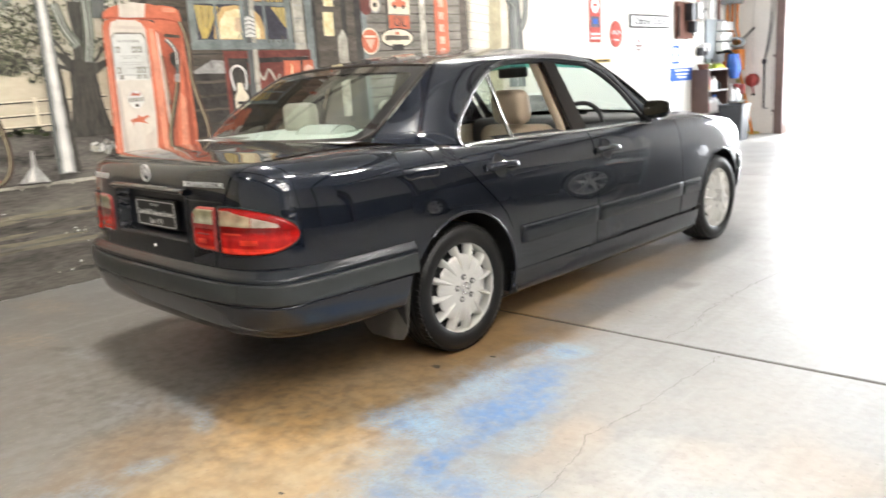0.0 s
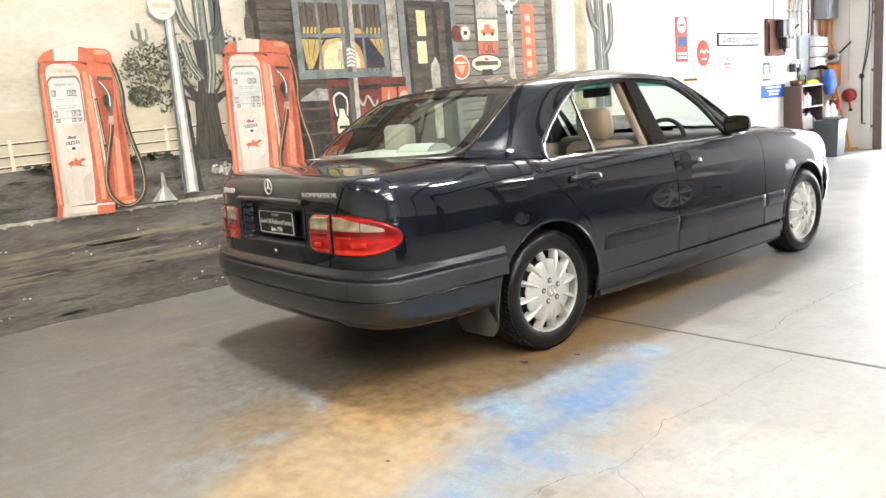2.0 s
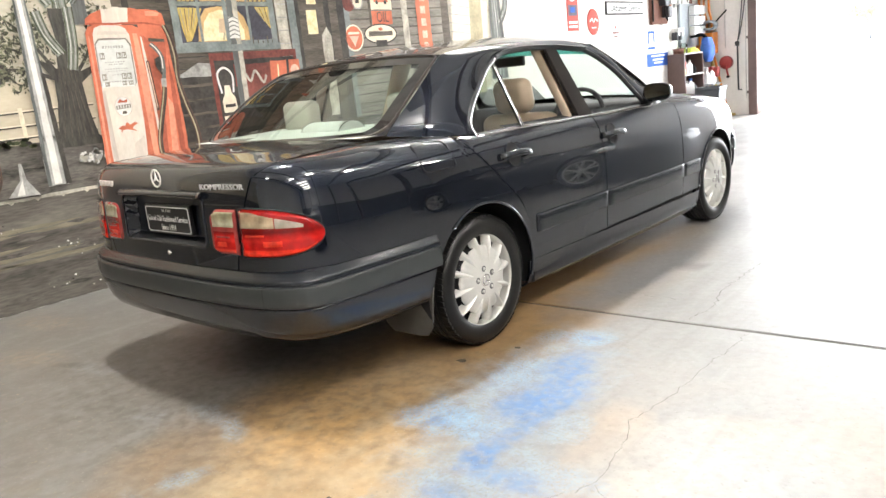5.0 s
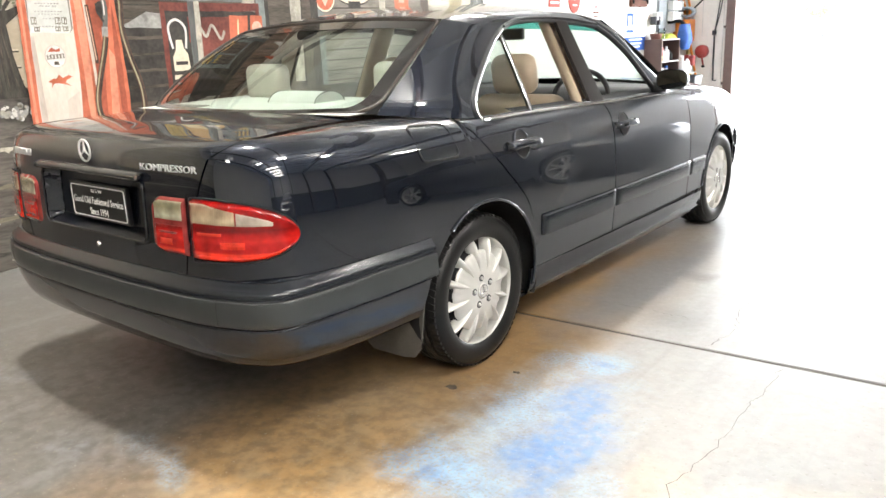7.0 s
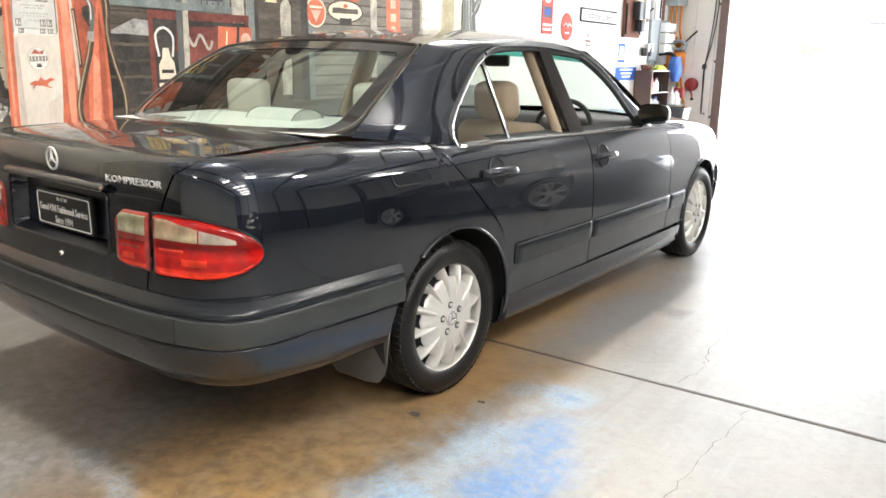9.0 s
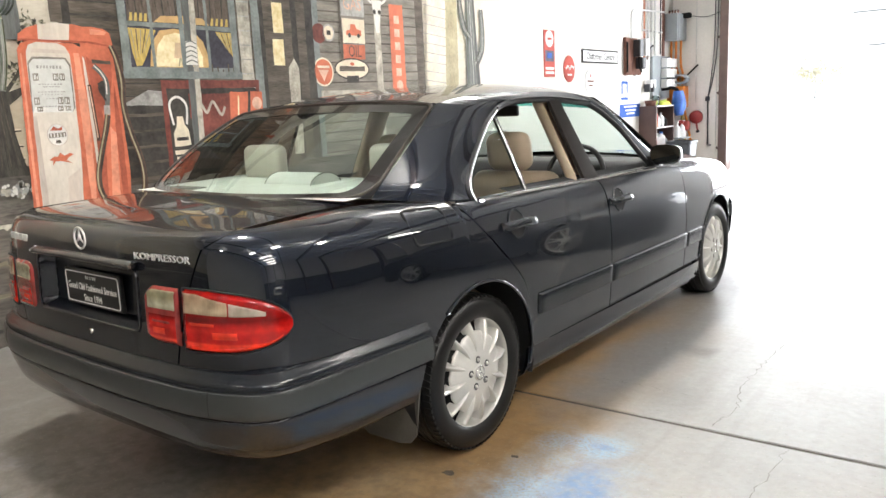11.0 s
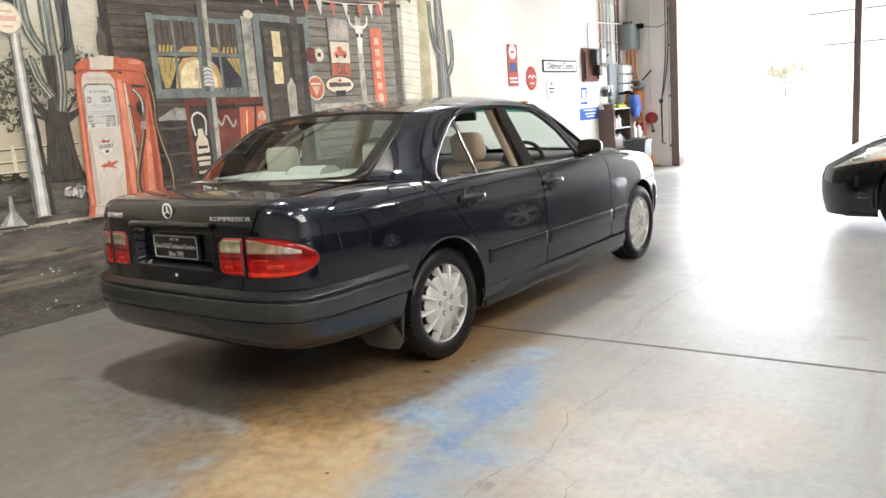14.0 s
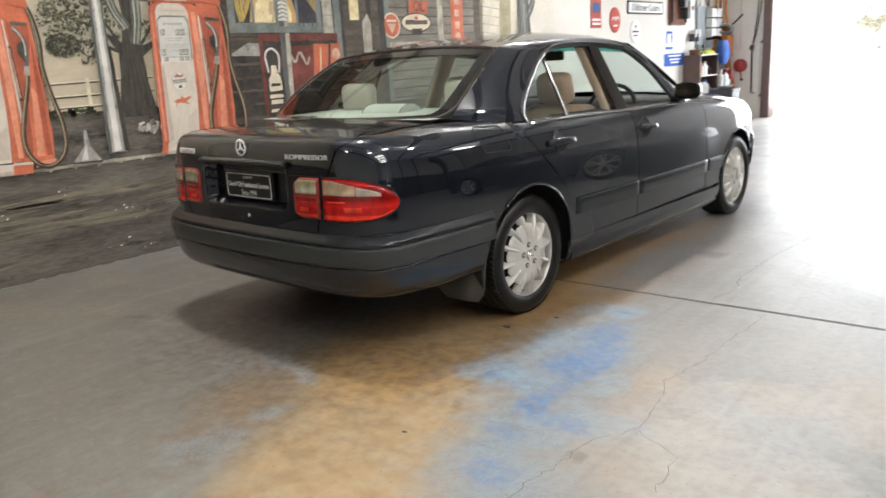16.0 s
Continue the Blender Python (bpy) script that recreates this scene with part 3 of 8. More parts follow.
PT = {
    "ground": paint("ground", (0.075, 0.069, 0.062), 0.5, 6, 40, (1, 0.6, 2.4), (0.19, 0.172, 0.15)),
    "street": paint("street", (0.082, 0.075, 0.068), 0.45, 2.6, 24, (1, 0.5, 3.4), (0.19, 0.17, 0.145)),
    "tan": paint("tan", (0.15, 0.132, 0.10), 0.4, 4, 30, (1, 0.5, 4), (0.27, 0.235, 0.17)),
    "kerb": paint("kerb", (0.40, 0.37, 0.31), 0.4, 9, 50),
    "black": paint("black", (0.050, 0.044, 0.038), 0.5, 6, 40),
    "wood": paint("dark_wood", (0.090, 0.075, 0.059), 0.5, 5, 40, (1, 0.4, 3)),
    "grey": paint("grey_boards", (0.20, 0.182, 0.155), 0.35, 6, 40, (1, 0.5, 3)),
    "white": paint("white_boards", (0.62, 0.58, 0.48), 0.18, 6, 40),
    "cream": paint("cream", (0.70, 0.62, 0.48), 0.14, 5, 40),
    "red": paint("orange_red", (0.54, 0.15, 0.082), 0.22, 6, 40),
    "deep": paint("deep_red", (0.17, 0.05, 0.038), 0.4, 6, 40),
    "pink": paint("faded_pink", (0.62, 0.40, 0.30), 0.25, 9, 50),
    "yellow": paint("curtain_yellow", (0.50, 0.36, 0.11), 0.3, 14, 50, (1, 3, 1)),
    "glow": paint("window_glow", (0.82, 0.62, 0.28), 0.22, 9, 40, second=(0.92, 0.84, 0.58)),
    "frame": paint("blue_grey_frame", (0.185, 0.208, 0.20), 0.3, 9, 50),
    "teal": paint("teal_roof", (0.13, 0.19, 0.20), 0.35, 9, 50, (1, 4, 1)),
    "rust": paint("rusty_roof", (0.20, 0.14, 0.10), 0.45, 6, 50, (1, 5, 1)),
    "slate": paint("slate", (0.115, 0.12, 0.115), 0.3, 9, 50, (1, 4, 0.6)),
    "dusk": paint("dusk", (0.05, 0.047, 0.06), 0.4, 6, 40),
    "drape": paint("brown_drape", (0.115, 0.09, 0.072), 0.35, 12, 50, (1, 3, 1)),
    "amber": paint("amber_glow", (0.56, 0.36, 0.16), 0.2, 6, 40),
    "shade": paint("lamp_shade", (0.58, 0.42, 0.27), 0.15, 9, 40),
    "orange_rust": paint("orange_rust", (0.26, 0.17, 0.11), 0.4, 9, 50, (1, 5, 1)),
    "leaf": paint("leaf", (0.055, 0.062, 0.03), 0.5, 20, 60),
    "cactus": paint("cactus", (0.15, 0.165, 0.14), 0.4, 9, 50, (1, 4, 0.7), (0.34, 0.36, 0.31)),
    "steel": paint("steel_grey", (0.36, 0.35, 0.33), 0.35, 8, 50),
    "light": paint("pale_grey", (0.68, 0.66, 0.62), 0.15, 8, 50),
    "hose": paint("hose_brown", (0.10, 0.055, 0.04), 0.4, 12, 50),
    "foliage": paint("foliage", (0.085, 0.089, 0.061), 0.4, 20, 60),
    "foliage_lit": paint("foliage_lit", (0.21, 0.205, 0.14), 0.35, 20, 60),
    "trunk": paint("trunk", (0.062, 0.056, 0.05), 0.5, 12, 60, (1, 3, 0.6), (0.092, 0.084, 0.071)),
    "enamel": paint("pump_enamel", (0.60, 0.53, 0.45), 0.14, 3, 30, (1, 1.5, 0.7), (0.71, 0.65, 0.57)),
    "enamel_shade": paint("pump_enamel_shade", (0.52, 0.45, 0.39), 0.16, 4, 30, (1, 2, 0.6)),
    "orange_lit": paint("orange_lit", (0.68, 0.28, 0.18), 0.2, 5, 40),
    "orange_dark": paint("orange_dark", (0.36, 0.095, 0.055), 0.25, 5, 40),
    "dial": paint("dial", (0.56, 0.56, 0.53), 0.12, 5, 40),
    "ochre": paint("ochre", (0.34, 0.30, 0.19), 0.25, 5, 40),
}


def fading(name, low, high, y0, y1, scale=2.0):
    """A painted tone that thins out into the white of the wall from y0 to y1."""
    m = paint(name, low, 0.12, scale, 30, (1, 0.6, 1.6), high)
    t = m.node_tree
    b = t.nodes["Principled BSDF"]
    colour = b.inputs["Base Color"].links[0].from_socket
    where, split = t.nodes.new("ShaderNodeTexCoord"), t.nodes.new("ShaderNodeSeparateXYZ")
    n, wob, rng, mix = (t.nodes.new("ShaderNode" + k) for k in ("TexNoise", "Math", "MapRange", "Mix"))
    n.inputs["Scale"].default_value = 1.6
    t.links.new(where.outputs["Object"], n.inputs["Vector"])
    t.links.new(where.outputs["Object"], split.inputs[0])
    wob.operation = "MULTIPLY_ADD"
    wob.inputs[1].default_value = 1.6
    t.links.new(n.outputs["Fac"], wob.inputs[0])
    t.links.new(split.outputs["Y"], wob.inputs[2])
    rng.inputs["From Min"].default_value, rng.inputs["From Max"].default_value = y0 + 0.8, y1 + 0.8
    t.links.new(wob.outputs[0], rng.inputs["Value"])
    mix.data_type = "RGBA"
    t.links.new(rng.outputs["Result"], mix.inputs["Factor"])
    t.links.new(colour, mix.inputs["A"])
    mix.inputs["B"].default_value = (0.72, 0.70, 0.66, 1)
    t.links.new(mix.outputs["Result"], b.inputs["Base Color"])
    return m


PT["sky"] = fading("sky", (0.51, 0.455, 0.35), (0.66, 0.62, 0.53), 4.6, 6.4)
PT["haze"] = fading("haze", (0.53, 0.455, 0.335), (0.59, 0.52, 0.40), 4.4, 6.0)

mural = thing("mural", "large painted desert filling-station mural on the wall", "mural")
paint_rnd = random.Random(11)


class Picture:
    """One painted element: flat shapes in wall coordinates, each layer a millimetre prouder."""

    def __init__(self, name, base, label=""):
        self.name, self.base, self.label = name, base, label
        self.v, self.f, self.slot, self.mats = [], [], [], []

    def shape(self, pts, tone, layer=0, rough=0.003):
        if PT[tone] not in self.mats:
            self.mats.append(PT[tone])
        k = self.mats.index(PT[tone])
        x = WX + 0.0015 + 0.0012 * (self.base + layer)
        ring = []
        for a, b in zip(pts, pts[1:] + pts[:1]):
            n = max(1, int(math.dist(a, b) / 0.07))
            for i in range(n):
                t = i / n
                w = rough if n > 1 else 0
                ring.append(Vector((x, a[0] + (b[0] - a[0]) * t + paint_rnd.uniform(-w, w), a[1] + (b[1] - a[1]) * t + paint_rnd.uniform(-w, w))))
        area = sum(p.y * q.z - q.y * p.z for p, q in zip(ring, ring[1:] + ring[:1]))
        if area < 0:
            ring.reverse()
        n0 = len(self.v)
        self.v += ring
        self.f.append(tuple(range(n0, n0 + len(ring))))
        self.slot.append(k)
        return self

    def rect(self, y0, y1, z0, z1, tone, layer=0, lean=0.0):
        return self.shape([(y0, z0), (y1, z0), (y1 + lean, z1), (y0 + lean, z1)], tone, layer)

    def disc(self, y, z, r, tone, layer=0, rz=None, n=24):
        return self.shape([(y + r * math.cos(a), z + (rz or r) * math.sin(a)) for a in np.linspace(0, 2 * math.pi, n + 1)[:-1]], tone, layer, 0)

    def stroke(self, pts, w, tone, layer=0, step=8):
        c = smooth_curve([(a, b, 0) for a, b in pts], step)
        left, right = [], []
        for i, p in enumerate(c):
            d = c[min(i + 1, len(c) - 1)] - c[max(i - 1, 0)]
            d.normalize()
            wi = w[0] + (w[1] - w[0]) * i / (len(c) - 1) if isinstance(w, tuple) else w
            left.append((p.x - d.y * wi / 2, p.y + d.x * wi / 2))
            right.append((p.x + d.y * wi / 2, p.y - d.x * wi / 2))
        for i in range(len(c) - 1):
            self.shape([left[i], left[i + 1], right[i + 1], right[i]], tone, layer, 0)
        return self

    def done(self):
        return mesh(self.name, self.v, self.f, None, mural, self.label, False, self.mats, self.slot)


# sky, earth and street
p = Picture("painted_sky", 0, "cream and yellow painted desert sky")
p.rect(-9, 6.6, 1.06, 3.9, "sky").rect(-9, 6.2, 1.06, 1.5, "haze", 0.5)
p.done()
p = Picture("painted_street", 0, "dark grey painted street with tan streaks")
p.rect(-9, 6.0, 0.0, 0.76, "street")
for k in range(26):
    y, z = paint_rnd.uniform(-3, 3.5), paint_rnd.uniform(0.28, 0.6)
    w = paint_rnd.uniform(0.3, 1.3)
    p.shape([(y, z), (y + w * 0.4, z + 0.012), (y + w, z + 0.004), (y + w * 0.7, z - 0.02), (y + w * 0.2, z - 0.016)], "tan", 1)
for k in range(40):
    y, z = paint_rnd.uniform(-3, 3.5), paint_rnd.uniform(0.03, 0.68)
    w = paint_rnd.uniform(0.15, 0.8)
    p.shape([(y, z), (y + w * 0.4, z + 0.014), (y + w, z + 0.003), (y + w * 0.6, z - 0.015)], "ground" if z > 0.3 or k % 3 else "black", 1.5)
for k in range(26):
    cy, cz = paint_rnd.uniform(-2.6, 2.6), paint_rnd.uniform(0.05, 0.62)
    for j in range(paint_rnd.randint(3, 10)):
        y, z, w = cy + paint_rnd.gauss(0, 0.05), cz + paint_rnd.gauss(0, 0.018), paint_rnd.uniform(0.003, 0.012)
        p.shape([(y - w, z), (y + w * 0.3, z - 0.5 * w), (y + w, z + 0.2 * w), (y, z + 0.8 * w)], ("kerb", "light", "tan", "black")[j % 4], 2, 0)
for k in range(30):
    y, z, w = paint_rnd.uniform(-2.6, 3.0), paint_rnd.uniform(0.02, 0.16), paint_rnd.uniform(0.1, 0.5)
    p.shape([(y, z), (y + w * 0.4, z + 0.02), (y + w, z + 0.004), (y + w * 0.6, z - 0.012)], "ground" if k % 3 == 0 else "street", 1.2)
p.done()
p = Picture("painted_earth", 2, "dark painted forecourt earth with a pale kerb")
p.shape([(-9, 0.75), (6.0, 0.75), (5.6, 1.02), (3.0, 1.09), (-0.4, 1.10), (-9, 1.10)], "ground")
p.shape([(-9, 0.742), (4.5, 0.722), (4.5, 0.735), (-0.3, 0.752), (-9, 0.772)], "kerb", 1)
for k in range(60):
    y, z = paint_rnd.uniform(-2.4, 0.6), paint_rnd.uniform(0.79, 1.07)
    w = paint_rnd.uniform(0.03, 0.2)
    p.shape([(y, z), (y + w * 0.4, z + 0.014), (y + w, z + 0.004), (y + w * 0.6, z - 0.01)], "street" if k % 3 else "black", 1)
for k in range(16):
    y = -2.0 + 0.17 * k
    p.shape([(y, 0.742), (y + 0.03, 0.752), (y + 0.06, 0.74), (y + 0.03, 0.715)], "kerb", 2)
p.done()

# fence
for z0, z1 in ((1.285, 1.315), (1.20, 1.22), (1.13, 1.14)):
    p = Picture("painted_fence_rail", 5, "pale painted fence rail")
    p.stroke([(-2.6, z0 - 0.02), (-1.6, z0), (-0.1, z1)], 0.009, "trunk", 0, 3).stroke([(-2.6, z0 - 0.011), (-1.6, z0 + 0.009), (-0.1, z1 + 0.009)], 0.009, "cream", 0, 3)
    p.done()
for k in range(10):
    y = -2.5 + 0.27 * k
    Picture("painted_fence_post", 5).rect(y, y + 0.025, 1.10, 1.30 + 0.005 * k, "cream", 1).done()

# tree and cacti
p = Picture("painted_tree", 6, "grey-green painted desert tree")
CLUMPS = [(-0.60, 1.80, 0.24, 0.15), (-0.78, 1.72, 0.10, 0.11), (-0.72, 1.56, 0.12, 0.08), (-0.55, 1.62, 0.14, 0.13), (-0.56, 1.50, 0.08, 0.08), (-0.42, 1.92, 0.12, 0.10), (-0.02, 1.96, 0.11, 0.09), (0.02, 1.84, 0.08, 0.08), (-0.36, 1.70, 0.08, 0.12), (0.06, 1.72, 0.09, 0.10), (-0.06, 1.66, 0.08, 0.07), (0.10, 1.90, 0.07, 0.09), (-0.66, 1.66, 0.2, 0.14)]
for q in ([(-0.25, 1.45), (-0.45, 1.66), (-0.78, 1.78)], [(-0.28, 1.5), (-0.45, 1.78), (-0.6, 1.92)], [(-0.3, 1.5), (-0.55, 1.58), (-0.8, 1.58)], [(-0.2, 1.5), (-0.05, 1.7), (0.0, 1.95)]):
    p.stroke(q, (0.03, 0.006), "trunk", 0)
for k in range(1700):
    cy, cz, ry, rz = CLUMPS[k % len(CLUMPS)] if k % 2 else CLUMPS[k % 4]
    a, r = paint_rnd.uniform(0, 2 * math.pi), math.sqrt(paint_rnd.random())
    y, z = cy + ry * r * math.cos(a), cz + rz * r * math.sin(a)
    s = paint_rnd.uniform(0.009, 0.022)
    b_ = paint_rnd.uniform(0, math.pi)
    p.shape([(y + s * math.cos(b_), z + s * math.sin(b_)), (y + 0.4 * s * math.cos(b_ + 1.6), z + 0.4 * s * math.sin(b_ + 1.6)), (y - s * math.cos(b_), z - s * math.sin(b_)), (y + 0.4 * s * math.cos(b_ - 1.6), z + 0.4 * s * math.sin(b_ - 1.6))],
            ("foliage", "leaf", "foliage_lit", "foliage", "foliage", "foliage_lit", "trunk")[k % 7], 0.3 + (k % 7) * 0.2, 0)
p.done()
p = Picture("painted_cactus", 9, "tall grey-green painted cactus behind a dark trunk")
p.shape([(-0.42, 1.04), (-0.38, 1.14), (-0.345, 1.35), (-0.335, 1.50), (-0.40, 1.60), (-0.385, 1.63), (-0.30, 1.57), (-0.27, 1.75), (-0.285, 1.97), (-0.15, 1.97), (-0.16, 1.62), (-0.14, 1.55), (-0.06, 1.58), (-0.05, 1.545), (-0.15, 1.47), (-0.14, 1.30), (-0.11, 1.12), (-0.06, 1.04)], "trunk")
for k in range(16):
    y = -0.37 + 0.018 * k
    p.stroke([(y, 1.08), (-0.31 + 0.0105 * k, 1.35), (-0.30 + 0.0085 * k, 1.58)], 0.005, ("black", "wood", "trunk")[k % 3], 0.5, 3)
for q, w in (([(-0.20, 1.97), (-0.20, 2.2), (-0.20, 2.5), (-0.21, 2.75)], 0.105), ([(-0.26, 1.99), (-0.33, 2.10), (-0.37, 2.26), (-0.37, 2.6)], 0.085), ([(-0.195, 1.56), (-0.16, 1.74), (-0.15, 1.98)], 0.075), ([(-0.25, 1.67), (-0.33, 1.80), (-0.37, 1.95)], 0.07), ([(-0.12, 2.0), (-0.06, 2.1), (-0.05, 2.4)], 0.06)):
    p.stroke(q, w, "cactus", 1)
    for d, tone in ((-0.42, "leaf"), (-0.2, "light"), (0.0, "foliage"), (0.2, "steel"), (0.42, "leaf")):
        p.stroke([(y + d * w, z) for y, z in q], 0.005 if tone != "leaf" else 0.008, tone, 2)
p.stroke([(-0.69, 1.91), (-0.695, 2.09)], 0.03, "cactus", 1)
p.stroke([(-0.69, 1.96), (-0.74, 1.98), (-0.745, 2.04)], 0.02, "cactus", 1)
p.stroke([(-0.69, 1.94), (-0.645, 1.97), (-0.64, 2.05)], 0.02, "cactus", 1)
p.done()
p = Picture("painted_cactus", 9, "grey painted cactus beside the house")
for q, w in (([(4.92, 1.15), (4.93, 1.6), (4.91, 2.1), (4.88, 2.95)], (0.34, 0.15)), ([(4.90, 2.08), (4.78, 2.18), (4.71, 2.40), (4.69, 2.72)], (0.12, 0.08)), ([(4.98, 1.80), (5.11, 1.95), (5.14, 2.15), (5.12, 2.40)], (0.12, 0.08))):
    p.stroke(q, w, "slate", 1)
    for k in range(5):
        d = -0.36 + 0.18 * k
        p.stroke([(y + d * (w[0] + (w[1] - w[0]) * i / 3), z) for i, (y, z) in enumerate(q)], 0.10 * w[1], ("leaf", "cactus", "steel", "cactus", "trunk")[k], 1.4 + 0.2 * k)
p.done()

# the shack
p = Picture("painted_house", 10, "painted weatherboard filling-station shack")
p.rect(0.27, 2.55, 0.9, 2.56, "wood").rect(2.5, 3.95, 0.95, 2.62, "grey", 0.2)
for k in range(19):
    z = 0.98 + 0.088 * k
    p.stroke([(0.28, z), (2.5, z + 0.012)], 0.010, "black", 0.6, 2).stroke([(2.5, z), (3.93, z + 0.02)], 0.012, "wood", 0.6, 2)
p.rect(3.90, 4.03, 0.95, 2.75, "wood", 1).rect(4.03, 4.36, 0.98, 2.9, "white", 1, 0.10).shape([(4.30, 1.0), (4.62, 1.02), (4.66, 3.2), (4.42, 3.2)], "ochre", 0.5)
for k in range(20):
    z = 1.05 + 0.095 * k
    p.stroke([(4.04, z), (4.36 + 0.005 * k, z - 0.03)], 0.010, "steel", 1.5, 2)
# porch roof and gable
p.shape([(-0.75, 2.44), (0.3, 2.50), (1.5, 2.52), (3.95, 2.66), (4.25, 2.70), (3.7, 2.98), (0.6, 2.80), (-0.2, 2.72)], "rust", 2)
p.shape([(1.58, 2.55), (2.95, 2.62), (3.0, 2.86), (1.7, 2.78)], "teal", 2.3)
p.shape([(0.2, 2.78), (3.8, 2.99), (2.3, 3.75)], "white", 1.6).shape([(3.6, 3.02), (4.3, 2.66), (4.34, 2.72), (2.3, 3.85), (2.3, 3.72)], "wood", 2.6).shape([(-0.8, 2.43), (-0.78, 2.50), (2.2, 3.85), (2.3, 3.74)], "wood", 2.6)
for k in range(46):
    y = -0.5 + 0.095 * k
    p.stroke([(y, 2.475 + 0.045 * y), (y + 0.05, 2.72 + 0.055 * y)], 0.020, "orange_rust" if k % 2 else "wood", 2.8, 2)
p.shape([(-0.7, 2.42), (4.1, 2.64), (4.1, 2.60), (-0.7, 2.385)], "black", 2.9)
p.rect(1.75, 2.9, 2.92, 3.28, "red", 3).disc(1.5, 3.02, 0.17, "black", 3).stroke([(1.9, 3.08), (2.3, 3.16), (2.75, 3.06)], 0.05, "cream", 4)
# posts and porch window to the desert
p.rect(-0.12, -0.02, 1.86, 2.42, "slate", 1).rect(-0.5, -0.42, 2.3, 2.45, "black", 1).rect(0.22, 0.30, 0.9, 2.52, "black", 1)
p.shape([(0.17, 1.98), (0.25, 1.98), (0.25, 2.12), (0.225, 2.18), (0.222, 2.27), (0.20, 2.27), (0.197, 2.18), (0.17, 2.12)], "wood", 2)
p.disc(0.02, 2.50, 0.05, "light", 4).stroke([(-0.10, 2.52), (0.15, 2.50)], 0.02, "light", 4, 2)
p.done()

p = Picture("painted_window", 14, "painted lit window with yellow curtains")
p.rect(0.63, 1.62, 1.66, 2.32, "frame").rect(0.69, 1.57, 1.71, 2.28, "dusk", 1)
p.rect(0.70, 1.56, 2.02, 2.28, "drape", 1.5)
for k in range(17):
    y = 0.71 + 0.053 * k
    p.stroke([(y, 2.28), (y + (0.012 if k < 8 else -0.012), 2.05)], (0.016, 0.008), "black" if k % 2 else "wood", 2, 3)
p.shape([(0.90, 2.02), (1.37, 2.02), (1.31, 2.065), (1.14, 2.075), (0.96, 2.065)], "amber", 2.6)
for a_, b_ in ((0.71, 0.86), (1.38, 1.56)):
    for k in range(4):
        y = a_ + (b_ - a_) * k / 4
        p.shape([(y, 2.02), (y + 0.026, 2.02), (y + 0.03, 2.075), (y + 0.012, 2.075)], "yellow", 3)
p.shape([(0.84, 1.712), (1.33, 1.712), (1.335, 1.80), (1.30, 1.90), (1.22, 1.972), (1.06, 1.982), (0.94, 1.965), (0.87, 1.88), (0.85, 1.80)], "amber", 1.7)
p.shape([(0.88, 1.716), (1.28, 1.716), (1.285, 1.79), (1.25, 1.87), (1.19, 1.93), (1.07, 1.955), (0.97, 1.93), (0.91, 1.86)], "glow", 2.3)
p.shape([(0.69, 1.972), (0.91, 1.965), (0.86, 1.87), (0.775, 1.72), (0.73, 1.715), (0.71, 1.80)], "yellow", 3).shape([(1.42, 1.975), (1.57, 1.975), (1.57, 1.79), (1.50, 1.87)], "yellow", 3)
for k in range(5):
    p.stroke([(0.715 + 0.038 * k, 1.965), (0.735 + 0.016 * k, 1.77 + 0.012 * k)], (0.010, 0.004), "wood" if k % 2 else "ochre", 4, 3)
    p.stroke([(1.44 + 0.028 * k, 1.97), (1.51 + 0.014 * k, 1.85 - 0.012 * k)], (0.009, 0.004), "wood" if k % 2 else "ochre", 4, 3)
p.shape([(1.035, 1.775), (1.135, 1.775), (1.11, 1.885), (1.055, 1.885)], "shade", 4).stroke([(1.085, 1.775), (1.07, 1.72)], 0.012, "ochre", 4, 2).stroke([(1.09, 1.775), (1.105, 1.72)], 0.008, "ochre", 4, 2)
p.rect(1.10, 1.14, 1.68, 2.30, "frame", 5).rect(0.66, 1.60, 1.985, 2.015, "frame", 5.4).rect(0.86, 0.885, 1.70, 2.28, "frame", 5).rect(1.33, 1.355, 1.70, 2.28, "frame", 5)
p.rect(0.63, 0.69, 1.64, 2.33, "frame", 5.8).rect(1.56, 1.62, 1.64, 2.33, "frame", 5.8).rect(0.60, 1.64, 1.63, 1.68, "frame", 6.2)
p.done()
p = Picture("painted_door", 14, "painted blue-grey door with lit panes")
p.rect(1.78, 2.52, 0.95, 2.40, "frame").rect(1.86, 2.45, 0.95, 2.33, "black", 1).rect(1.90, 2.20, 0.95, 2.30, "wood", 2)
p.rect(2.0, 2.11, 2.0, 2.24, "glow", 3).rect(1.98, 2.10, 1.74, 1.95, "glow", 3).rect(2.26, 2.36, 0.95, 2.46, "wood", 4)
p.shape([(2.13, 1.0), (2.24, 1.0), (2.25, 1.72), (2.20, 1.80), (2.13, 1.72)], "kerb", 5)
p.disc(1.73, 2.38, 0.06, "cream", 4, 0.04).rect(1.64, 1.76, 1.5, 2.36, "kerb", 1)
for k in range(7):
    p.stroke([(1.64, 1.56 + 0.11 * k), (1.76, 1.56 + 0.11 * k)], 0.008, "steel", 2, 2)
p.done()
p = Picture("painted_porch_post", 20, "pale painted porch post")
p.shape([(1.12, 0.95), (1.17, 0.95), (1.21, 2.5), (1.15, 2.5)], "slate").shape([(1.17, 0.95), (1.215, 0.95), (1.26, 2.5), (1.21, 2.5)], "kerb")
p.shape([(1.13, 1.73), (1.23, 1.73), (1.235, 1.90), (1.14, 1.90)], "light", 1)
